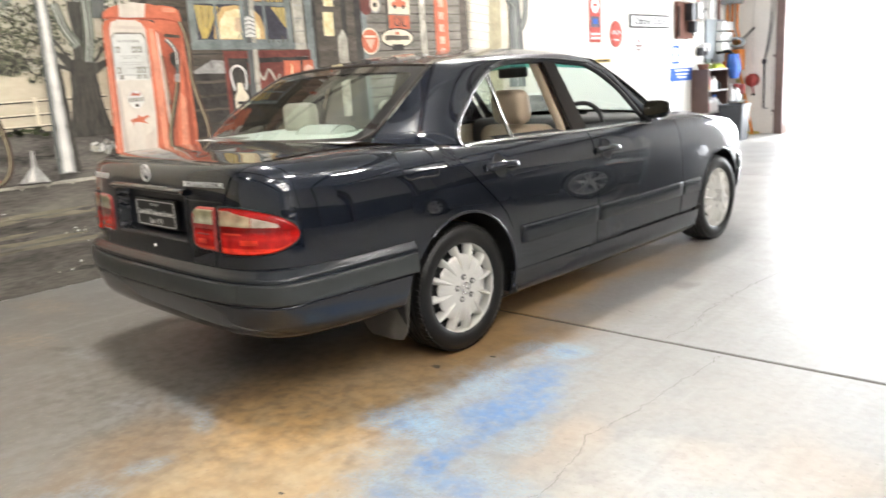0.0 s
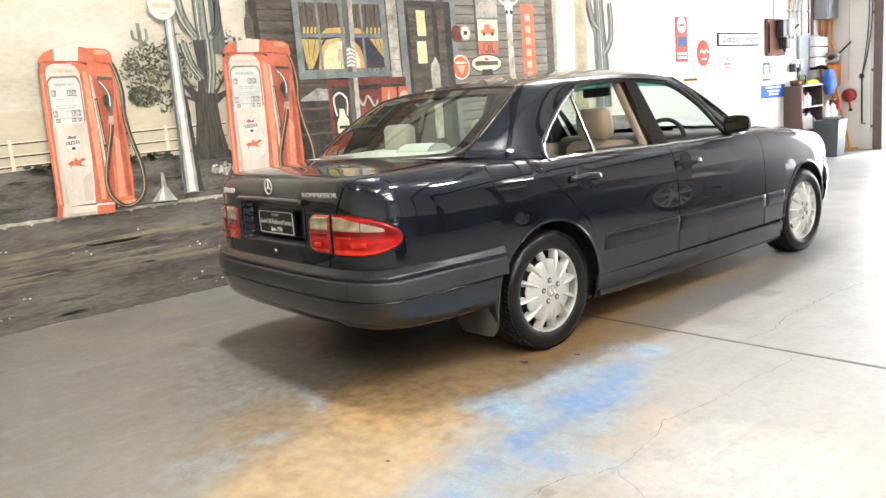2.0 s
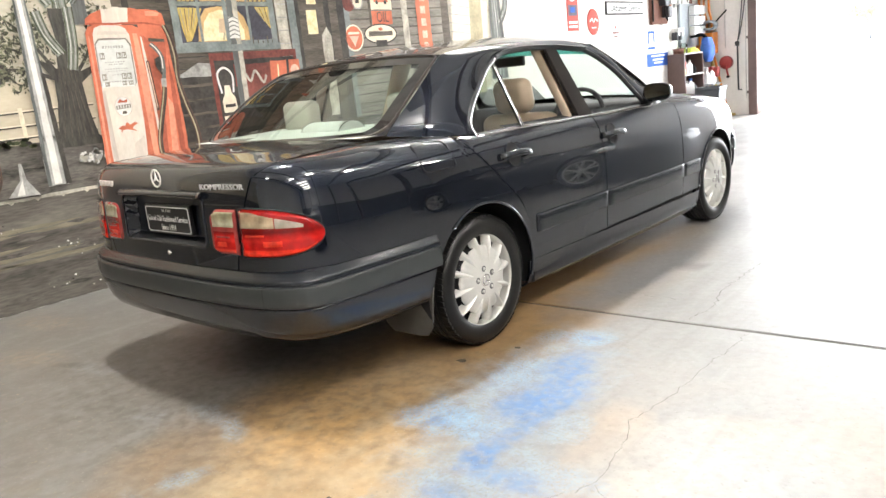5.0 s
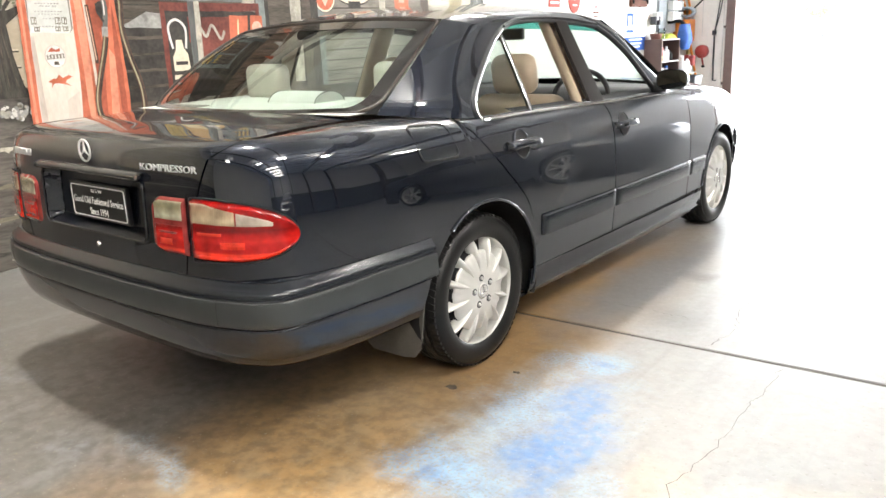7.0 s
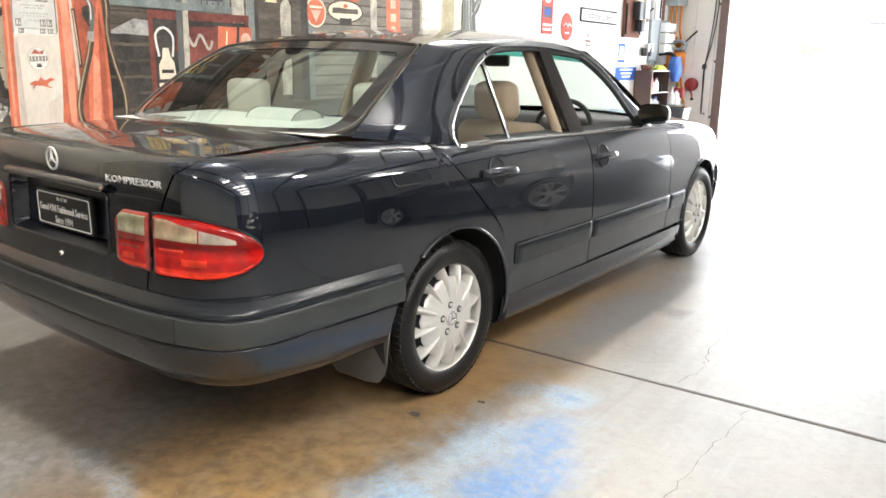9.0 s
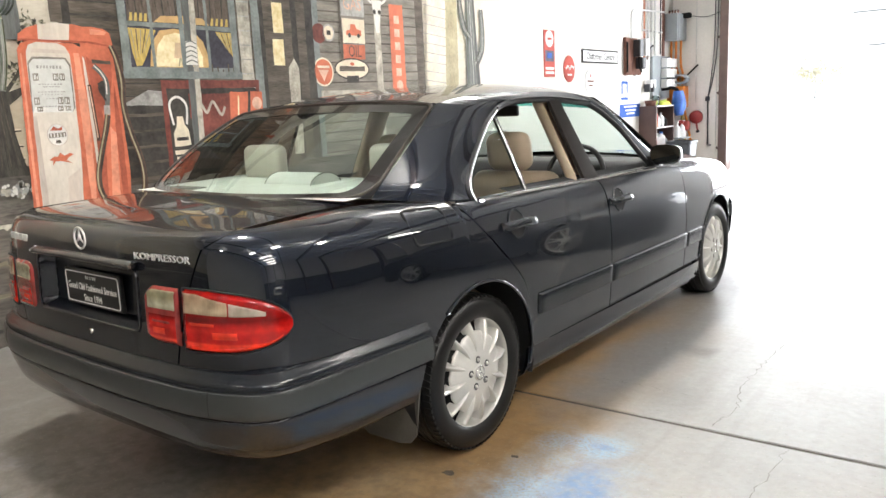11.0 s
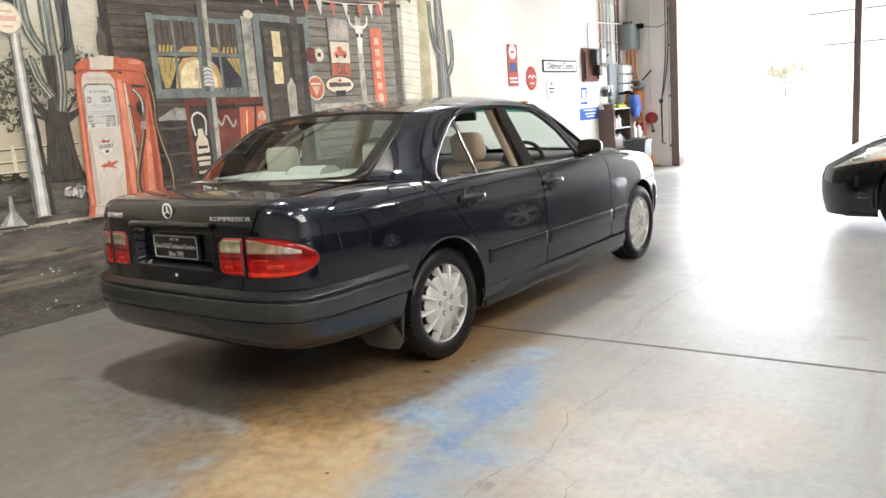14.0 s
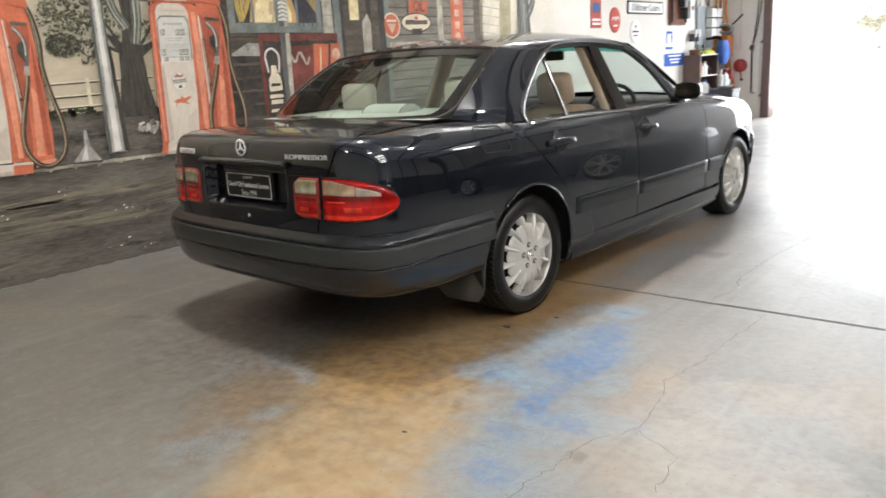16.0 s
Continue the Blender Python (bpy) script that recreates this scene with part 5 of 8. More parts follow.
SALOON = Shell(CAR_PLAN, CAR_SECTION, CAR_DECK, CAR_ENDS, 0.0135)
saloon = thing("saloon_car", "dark blue four-door saloon car parked on the concrete floor", "car", pose(-0.0006, -0.0138, 0, 0, 0, -1.90))
DOOR_EDGE = np.array(smooth_table([(-0.06, 1.0), (-0.03, 0.96), (0.04, 0.885), (0.19, 0.74), (0.30, 0.625), (0.355, 0.49), (0.375, 0.31)]))


def edge_z(y):
    return float(np.interp(y, DOOR_EDGE[:, 0], DOOR_EDGE[:, 1]))


def lid_u(s):
    """The seam between boot lid and wing on the tail."""
    z = np.interp(s, SALOON.s, SALOON.z)
    return SALOON.at_x(float(np.interp(z, [0.55, 0.66, 0.85, 0.96, 1.0], [0.495, 0.52, 0.588, 0.630, 0.71])))


def saloon_body():
    b = SALOON
    gap = 0.007
    ys = arch_ys(-0.70, 0.36, 0.0)
    wing = b.panel([b.at_y(y) for y in ys],
                   lambda u: b.s_at(max(arch_z(np.interp(u, b.u, b.p[:, 1]), 0.0), 0.47 if np.interp(u, b.u, b.p[:, 1]) < 0 else 0.2), np.interp(u, b.u, b.p[:, 1])),
                   lambda u: 1.0 if np.interp(u, b.u, b.p[:, 1]) < -0.062 else b.s_at(edge_z(np.interp(u, b.u, b.p[:, 1])) - 0.010, np.interp(u, b.u, b.p[:, 1])), 20, open_start=True)
    rows = []
    s0 = b.s_at(0.47, -1)
    for s in np.r_[s0, np.linspace(s0, 1.0, 26)]:
        u0, u1 = lid_u(s) + gap, b.at_y(-0.70)
        rows.append([b.point(u0, s, -0.012)] + [b.point(u, s) for u in spread(u0, u1, 22)])
    corner = lattice(rows)
    corner = corner[0], [tuple(reversed(f)) for f in corner[1]]
    ys = arch_ys(2.187, 3.21, FRONT_AXLE)
    fender = b.panel([b.at_y(y) for y in ys],
                     lambda u: b.s_at(max(arch_z(np.interp(u, b.u, b.p[:, 1]), FRONT_AXLE), 0.31 if np.interp(u, b.u, b.p[:, 1]) < FRONT_AXLE else 0.45), np.interp(u, b.u, b.p[:, 1])),
                     lambda u: 1.0, 14)
    u1 = b.at_y(3.212)
    nose = b.panel(list(np.linspace(u1, b.u[-1], 30)), lambda u: b.s_at(0.45, 3.3), lambda u: 1.0, 12)
    ys = np.linspace(0.345, FRONT_AXLE - 0.36, 30)
    sill = b.panel([b.at_y(y) for y in ys], lambda u: 0.0, lambda u: b.s_at(0.306, 1.0), 6)
    # lip round each arch
    lips = []
    for c in (0.0, FRONT_AXLE):
        line = [b.point(b.at_y(c + ARCH * math.cos(t)), b.s_at(HUBZ + ARCH * math.sin(t), c), 0.002) for t in np.linspace(-0.18, math.pi - (0.0 if c else 0.93), 44)]
        lips.append(tube(line, 0.007, 8))
    return wing, corner, fender, nose, sill, lips


def body_panels():
    wing, corner, fender, nose, sill, lips = saloon_body()
    nose = join(nose, flip(nose))
    grille = mesh("nose_panel", *nose, PAINT, saloon, "dark blue nose panel")
    out = None
    for mir in (lambda q: q, flip):
        w = mesh("rear_wing", *mir(wing), PAINT, saloon, "dark metallic blue rear wing", crease=50)
        mesh("tail_corner", *mir(corner), PAINT, saloon, "dark metallic blue tail corner", crease=50)
        f = mesh("front_wing", *mir(fender), PAINT, saloon, "dark metallic blue front wing", crease=50)
        mesh("sill", *mir(sill), PAINT, saloon, "dark blue sill", crease=50)
        mesh("arch_lip", *mir(lips[0]), PAINT, w)
        mesh("arch_lip", *mir(lips[1]), PAINT, f)
        out = out or w
    return out


right_wing = body_panels()


def inner_shell():
    """Dark structure behind the panel gaps, and the wheel houses."""
    b = SALOON
    for a, c in ((-1.05, -0.40), (0.40, FRONT_AXLE - 0.42), (FRONT_AXLE + 0.42, 3.5)):
        tail = a < -1
        us = np.linspace(0 if tail else b.at_y(a), b.u[-1] if c > 3.4 else b.at_y(c), 24)
        low = b.s_at(0.42, 0) if tail or c > 3.4 else 0.08
        # deeper behind the boot lid, whose plate recess is pressed in
        sheet = lattice([[b.point(u, s, -0.022 - (0.058 * max(0.0, 1 - 1.6 * i / 24) if tail else 0)) for s in np.linspace(low, 0.985, 12)] for i, u in enumerate(us)])
        for mir in (lambda q: q, flip):
            mesh("inner_panel", *mir(sheet), UNDER, saloon, "black inner structure")
    for c in (0.0, FRONT_AXLE):
        bay = [lattice([[Vector((x, c + (ARCH + 0.03) * math.cos(t), HUBZ + (ARCH + 0.03) * math.sin(t))) for x in (0.3, 0.6, min(0.868, float(np.interp(b.at_y(c + (ARCH + 0.03) * math.cos(t)), b.u, b.p[:, 0])) - 0.02))] for t in np.linspace(-0.3, math.pi + 0.3, 30)])]
        us = [b.at_y(c + y) for y in np.linspace(-0.43, 0.43, 24)]
        bay.append(lattice([[b.point(u, b.s_at(z, c), -0.02) for z in np.linspace(max(arch_z(np.interp(u, b.u, b.p[:, 1]), c, 0.40), 0.40), 0.955, 8)] for u in us]))
        bay.append(([(0.3, c - 0.4, 0.2), (0.3, c + 0.4, 0.2), (0.3, c + 0.4, 0.72), (0.3, c - 0.4, 0.72)], [(0, 1, 2, 3)]))
        for mir in (lambda q: q, flip):
            mesh("wheel_housing", *mir(join(*bay)), UNDER, saloon, "black wheel housing")
    part("floor_pan", block(-0.66, 0.66, -0.66, 3.3, 0.30, 0.38, 0.03), UNDER, saloon, "black floor pan")


inner_shell()
RECESS = 0.052


def pressed(x, z):
    """How deep the plate recess is at a place on the lid."""
    def step(t):
        t = min(1.0, max(0.0, t))
        return t * t * (3 - 2 * t)
    return RECESS * step((0.332 - abs(x)) / 0.022) * step((z - 0.690) / 0.022) * step((0.886 - z) / 0.022)


def boot_lid():
    b = SALOON
    rows = []
    s0 = b.s_at(0.585, -1)
    for s in np.r_[s0, np.linspace(s0, 1.0, 64)]:
        n = 64
        z = float(np.interp(s, b.s, b.z))
        right = [b.point(lid_u(s) * t, s, -pressed(float(np.interp(lid_u(s) * t, b.u, b.p[:, 0])), z)) for t in np.r_[np.linspace(0, 0.985, n), 0.995, 1.0]]
        right.append(b.point(lid_u(s), s, -0.012))
        left = [Vector((-p.x, p.y, p.z)) for p in reversed(right[1:])]
        rows.append(left + right)
    last = rows[-1]
    # the flat top, from the tail's rim to the rear window
    half = len(last) // 2
    for t in np.linspace(0.03, 1, 22):
        row = []
        for p in last:
            y1 = -0.53 + 0.135 * abs(p.x / 0.7) ** 2
            y = p.y + (y1 - p.y) * t
            edge = 0.705 - 0.02 * t
            x = p.x / 0.708 * edge
            crown = 0.024 * (1 - (x / edge) ** 2) * min(1, t * 3) ** 0.6
            row.append(Vector((x, y, SALOON.height(y) + crown)))
        rows.append(row)
    v, f = lattice(rows)
    return v, [tuple(reversed(q)) for q in f]


lid = mesh("boot_lid", *boot_lid(), PAINT, saloon, "dark blue boot lid", crease=50)


def bonnet():
    b = SALOON
    rows = []
    for y in np.linspace(2.2, 3.6, 26):
        e = b.point(b.at_y(y) if y < 3.2 else float(np.interp(y, b.p[-180:-60, 1], b.u[-180:-60])), 1.0)
        rows.append([Vector((e.x * t, y, e.z + 0.05 * (1 - t * t) ** 0.8)) for t in np.linspace(-1, 1, 25)])
    return lattice(rows)


mesh("bonnet", *bonnet(), PAINT, saloon, "dark blue bonnet")


def door_skin(a, c, low):
    b = SALOON
    ys = spread(a, c, 34)
    us = [b.at_y(y) for y in ys]
    return b.panel(us, lambda u: b.s_at(low(np.interp(u, b.u, b.p[:, 1])), np.interp(u, b.u, b.p[:, 1])), lambda u: b.s_at(0.978 * b.height(np.interp(u, b.u, b.p[:, 1])), np.interp(u, b.u, b.p[:, 1])), 20)


def side_strip(y0, y1, z0, z1, proud, soft=0.008):
    """A moulded bar on the side, rounded at its edges."""
    b = SALOON
    rows = []
    ys = [y0, y0 + 0.004] + list(np.linspace(y0 + 0.012, y1 - 0.012, 24)) + [y1 - 0.004, y1]
    prof = [(z0, 0), (z0 + 0.2 * soft, 0.7), (z0 + soft, 1), ((z0 + z1) / 2, 1.08), (z1 - soft, 1), (z1 - 0.2 * soft, 0.7), (z1, 0)]
    for i, y in enumerate(ys):
        k = 0.0 if i in (0, len(ys) - 1) else 0.75 if i in (1, len(ys) - 2) else 1.0
        rows.append([b.point(b.at_y(y), b.s_at(z, 0), proud * k * h) for z, h in prof])
    return lattice(rows)


def handle(y, z):
    """A pull handle over a flat black disc that paints the shade of its round recess."""
    b = SALOON
    at = lambda dy, dz, o: b.point(b.at_y(y + dy), b.s_at(z + dz, y), o)
    shade_disc = lattice([[at(0.055 * r * math.cos(t) - 0.012, 0.056 * r * math.sin(t), 0.003) for t in np.linspace(2 * math.pi, 0, 25)] for r in (0.02, 0.5, 1.0)])
    line = [(-0.115, 0.0, 0.004), (-0.105, 0.0, 0.022), (-0.07, 0.004, 0.034), (0.0, 0.008, 0.038), (0.07, 0.004, 0.034), (0.105, 0.0, 0.022), (0.115, 0.0, 0.004)]
    rows = []
    for dy, dz, o in smooth_curve(line, 4):
        rows.append([at(dy, dz + 0.017 * math.cos(t), o + 0.009 * math.sin(t)) for t in np.linspace(0, 2 * math.pi, 13)])
    ring = [at(0.056 * math.cos(t) - 0.012, 0.057 * math.sin(t), 0.002) for t in np.linspace(0, 2 * math.pi, 33)]
    return shade_disc, tube(ring, 0.004, 6, False), lattice(rows)


def doors(side):
    mir = (lambda q: q) if side > 0 else flip
    rear = mesh("rear_door", *mir(door_skin(-0.053, 1.122, lambda y: max(edge_z(y), 0.315))), PAINT, saloon, crease=50)
    front = mesh("front_door", *mir(door_skin(1.130, 2.178, lambda y: 0.315)), PAINT, saloon, crease=50)
    for d, y0, y1, hy, hz in ((rear, 0.415, 1.116, 0.298, 0.858), (front, 1.137, 2.171, 1.26, 0.838)):
        mesh("door_moulding", *mir(side_strip(y0, y1, 0.452, 0.545, 0.014)), MOULDING, d, "dark blue-grey rubbing strip")
        shade_disc, ring, grip = handle(hy, hz)
        r = mesh("handle_shade_disc", *mir(shade_disc), UNDER, d)
        mesh("recess_rim", *mir(ring), PAINT, r)
        mesh("door_handle", *mir(grip), PAINT, d, "glossy dark blue pull handle")
    mesh("wing_moulding", *mir(side_strip(2.192, 2.45, 0.452, 0.545, 0.014)), MOULDING, saloon, "dark blue-grey rubbing strip")


doors(1)
doors(-1)


CORNER_U = 0.5 * (SALOON.at_x(0.74) + SALOON.at_y(-0.90))


def skirt_bar(us, prof):
    b = SALOON
    rows = []
    for u in us:
        row = []
        proud = 0.86 - 0.36 * min(1.0, max(0.0, (float(np.interp(u, b.u, b.p[:, 1])) + 0.98) / 0.3)) if u < b.u[-1] / 2 else 0.35
        corner = 0.020 * math.exp(-((u - CORNER_U) / 0.085) ** 2)
        for o, z in prof:
            p = b.point(u, b.s_at(0.6, -1), o * proud + corner * min(1.0, max(0.0, (z - 0.30) / 0.12)))
            row.append(Vector((p.x, p.y, z)))
        rows.append(row)
    return rows


def whole(rows):
    """Rows of the right half, mirrored into one bar round the end."""
    left = [[Vector((-p.x, p.y, p.z)) for p in r] for r in reversed(rows[1:])]
    return lattice(left + rows)


def bumpers():
    b = SALOON
    for rear in (True, False):
        if rear:
            us = list(np.linspace(0, b.at_y(-0.335), 60))
            us2 = list(np.linspace(0, b.at_y(-0.372), 60))
        else:
            us = list(np.linspace(b.u[-1], b.at_y(3.24), 50))
            us2 = us
        low = [(0.025, 0.470), (0.0455, 0.4695), (0.0480, 0.467), (0.0482, 0.458), (0.041, 0.425), (0.029, 0.390), (0.019, 0.364), (0.013, 0.359), (0.002, 0.342), (-0.024, 0.326), (-0.06, 0.318), (-0.12, 0.316)]
        top = [(0.02, 0.556), (0.046, 0.5555), (0.051, 0.552), (0.0545, 0.540), (0.057, 0.520), (0.057, 0.498), (0.055, 0.482), (0.052, 0.475), (0.047, 0.4725), (0.03, 0.472)]
        ledge = [(-0.03, 0.606), (0.004, 0.606), (0.012, 0.602), (0.020, 0.592), (0.030, 0.586), (0.039, 0.580), (0.0440, 0.570), (0.0440, 0.559), (0.03, 0.5575)]
        skirt = skirt_bar(us2, low)
        if rear:
            # its end runs down and back along the wheel arch
            for r in skirt:
                for q, (o, z) in zip(r, low):
                    near = min(1.0, max(0.0, (q.y + 0.80) / 0.43))
                    q.y -= near * 0.30 * max(0.0, 0.47 - z)
        bar = mesh("rear_bumper" if rear else "front_bumper", *whole(skirt), PAINT, saloon, "dark blue lower bumper")
        for rows, mat, nm, lb in ((top, PLASTIC, "bumper_strip", "dark grey plastic bumper strip"), (ledge, MOULDING, "bumper_ledge", "")):
            r = skirt_bar(us, rows)
            r.append([b.point(us[-1], b.s_at(0.6, -1), 0) * 1 for _ in rows])
            for i, q in enumerate(r[-1]):
                q.z = rows[i][1]
            strip = mesh(nm, *whole(r), mat, bar, lb, crease=35)
            if rear and nm == "bumper_strip":
                for mir in (lambda q: q, flip):
                    mesh("strip_joint", *mir(tube([skirt_bar([b.at_x(0.66)], [(o - 0.0004, z)])[0][0] for o, z in rows[1:-1]], 0.0013, 6)), UNDER, strip, "thin joint in the strip")


bumpers()


# greenhouse
TAPER = 0.0157                  # narrows the cabin towards the nose to fit the camera's view


def tumble(z, y=0.0):
    return 0.80 - (z - 0.97) * 0.5 - TAPER * max(0.0, y)


def side_line(points, step=12):
    return [Vector((tumble(q.y, q.x), q.x, q.y)) for q in smooth_curve([(a, b, 0) for a, b in points], step)]


def resample(line, n):
    d = np.r_[0, np.cumsum([(line[i + 1] - line[i]).length for i in range(len(line) - 1)])]
    a = np.array([tuple(p) for p in line])
    return [Vector([np.interp(t, d, a[:, k]) for k in range(3)]) for t in np.linspace(0, d[-1], n)]


DLO = [side_line([(0.104, 0.968), (0.525, 0.964), (1.164, 0.95), (1.857, 0.937)]),
       side_line([(1.857, 0.937), (1.77, 1.055), (1.683, 1.167), (1.552, 1.265), (1.433, 1.319)]),
       side_line([(1.433, 1.319), (1.132, 1.344), (0.843, 1.351), (0.63, 1.339), (0.525, 1.312)]),
       side_line([(0.525, 1.312), (0.419, 1.262), (0.282, 1.175), (0.157, 1.085), (0.099, 1.02), (0.104, 0.968)])]
RIM = [[Vector(p) for p in smooth_curve(q, 10)] for q in (
    [(0.694, -0.37, 1.030), (0.755, -0.2, 1.006), (0.79, 0.0, 0.985), (0.808, 0.261, 0.965), (0.804, 1.057, 0.95), (0.769, 2.087, 0.949)],
    [(0.769, 2.087, 0.949), (0.735, 1.988, 1.023), (0.682, 1.857, 1.126), (0.621, 1.683, 1.27), (0.572, 1.563, 1.346)],
    [(0.572, 1.563, 1.346), (0.564, 1.325, 1.377), (0.559, 1.057, 1.39), (0.564, 0.599, 1.391), (0.590, 0.31, 1.376), (0.612, 0.12, 1.353)],
    [(0.612, 0.12, 1.353), (0.642, -0.005, 1.277), (0.672, -0.17, 1.17), (0.688, -0.31, 1.082), (0.694, -0.37, 1.030)])]


def side_frame():
    ring = []
    for inner, outer in zip(DLO, RIM):
        a, b = resample(inner, 31), resample(outer, 31)
        for p, q in list(zip(a, b))[:-1]:
            row = []
            for t in (0, 0.03, 0.15, 0.3, 0.45, 0.6, 0.75, 0.9, 0.97, 1.0):
                v = p.lerp(q, t)
                v.x += 0.018 * math.sin(math.pi * t) * min(1, (p - q).length / 0.3)
                row.append(v)
            ring.append(row)
    ring.append(ring[0])
    v, f = lattice(ring)
    return v, f


sf = side_frame()
mesh("side_frame", *sf, PAINT, saloon, "dark blue window frame and rear pillar")
mesh("side_frame", *flip(sf), PAINT, saloon, "dark blue window frame and rear pillar")


def roof_z(x, y):
    centre = float(np.interp(y, *np.array(smooth_table([(0.0, 1.37), (0.1, 1.383), (0.36, 1.421), (0.735, 1.447), (1.057, 1.450), (1.325, 1.434), (1.487, 1.405), (1.596, 1.372)])).T))
    rail = float(np.interp(y, [0.11, 0.31, 0.599, 1.057, 1.325, 1.574], [1.352, 1.376, 1.391, 1.39, 1.377, 1.346]))
    edge = float(np.interp(y, [0.11, 0.31, 0.599, 1.057, 1.325, 1.574], [0.612, 0.590, 0.564, 0.559, 0.564, 0.572]))
    k = min(1.0, abs(x) / edge)
    return centre + (rail - centre) * (0.55 * k ** 2 + 0.45 * k ** 5), edge


def roof():
    rows = []
    for t in np.linspace(0, 1, 40):
        row = []
        for k in np.linspace(-1, 1, 41):
            y = (0.10 + 0.02 * k * k) * (1 - t) + (1.379 + 0.185 * k * k) * t
            row.append(Vector((k * roof_z(0, y)[1], y, roof_z(k * roof_z(0, y)[1], y)[0])))
        rows.append(row)
    return lattice(rows)


mesh("roof", *roof(), PAINT, saloon, "dark blue roof")
v, f = roof()
mesh("headliner", [p - Vector((0, 0, 0.03)) for p in v], [tuple(reversed(q)) for q in f], PALE, saloon, "pale cloth roof lining")


def rear_pane(k, t, out=0.0):
    low = Vector((0.697 * k, -0.522 + 0.15 * k * k, 1.018 + 0.014 * k * k))
    top = Vector((0.615 * k, 0.097 + 0.022 * k * k, 1.378 - 0.026 * k * k))
    p = low.lerp(top, t)
    p.x += 0.022 * k * math.sin(math.pi * t)
    bulge = 0.018 * math.sin(math.pi * t) + out
    return p + Vector((0, -0.5, 0.87)) * bulge


def screen_pane(k, t, out=0.0):
    low = Vector((0.765 * k, 2.318 - 0.222 * k * k, 0.981 - 0.021 * k * k))
    top = Vector((0.576 * k, 1.379 + 0.18 * k * k, 1.402 - 0.054 * k * k))
    return low.lerp(top, t) + Vector((0, 0.55, 0.83)) * (0.02 * math.sin(math.pi * t) + out)


def pane(f, k0=-1, k1=1, t0=0, t1=1, out=0.0, n=24):
    return lattice([[f(k, t, out) for k in np.linspace(k0, k1, n)] for t in np.linspace(t0, t1, n)])


def pane_loop(inset, foot, head, low=0.0):
    """A loop round a pane's rim in (k, t), rounded by foot at the bottom corners and by head at the top ones."""
    k1, t0, t1 = 1 - inset, low + 1.2 * inset, 1 - 1.2 * inset
    pts = []
    for sk, st, r, a0 in ((1, 1, head, 0), (-1, 1, head, 90), (-1, -1, foot, 180), (1, -1, foot, 270)):
        for j in range(9):
            a = radians(a0 + 90 * j / 8)
            ck, ct = sk * (k1 - 0.8 * r), (t1 - r if st > 0 else t0 + r)
            pts.append((ck + 0.8 * r * math.cos(a), ct + r * math.sin(a)))
        # straight run to the next corner
        nk, nt, nr, na = ((-1, 1, head, 90), (-1, -1, foot, 180), (1, -1, foot, 270), (1, 1, head, 360))[(0, 90, 180, 270).index(a0)]
        ek, et = nk * (k1 - 0.8 * nr) + 0.8 * nr * math.cos(radians(na)), (t1 - nr if nt > 0 else t0 + nr) + nr * math.sin(radians(na))
        lk, lt = pts[-1]
        pts += [(lk + (ek - lk) * j / 12, lt + (et - lt) * j / 12) for j in range(1, 12)]
    return pts + pts[:1]


def rim_band(f, loops):
    """A closed band across several loops, each with its lift."""
    return lattice([[f(max(-1, min(1, k)), max(0, min(1, t)), out) for k, t in loop] for loop, out in loops])


for nm, f, mat, foot, head, frit in (("rear_window", rear_pane, REAR_GLASS, 0.15, 0.07, 0.090), ("windscreen", screen_pane, SCREEN_GLASS, 0.10, 0.10, 0.05)):
    p = mesh(nm, *pane(f), mat, saloon, "tinted glass in a dark seal")
    p.visible_shadow = False
    edge, outer, mid, inner = pane_loop(0.0, 0.001, 0.001), pane_loop(0.004, foot, head), pane_loop(0.024, foot * 0.95, head * 0.9), pane_loop(0.024 + frit, foot * 0.75, head * 0.8, -0.8 * frit)
    # stands for body-coloured corners, blackened so that they mirror no glare
    mesh("window_surround", *rim_band(f, [(edge, 0.0035), (outer, 0.0035)]), MATT_CORNER, p, "dark edge round the glass")
    mesh("window_seal", *rim_band(f, [(outer, 0.001), (outer, 0.006), (pane_loop(0.012, foot, head), 0.0085), (mid, 0.005), (mid, 0.001)]), BROWN_SEAL, p, "dark brown rubber seal")
    mesh("glass_frit", *rim_band(f, [(mid, 0.002), (inner, 0.002)]), FRIT, p, "black printed edge of the glass")
p = mesh("tint_band", *pane(screen_pane, -0.93, 0.93, 0.80, 0.93, -0.004), TINT_BAND, saloon, "green sun band along the top of the screen")
p.visible_shadow = False


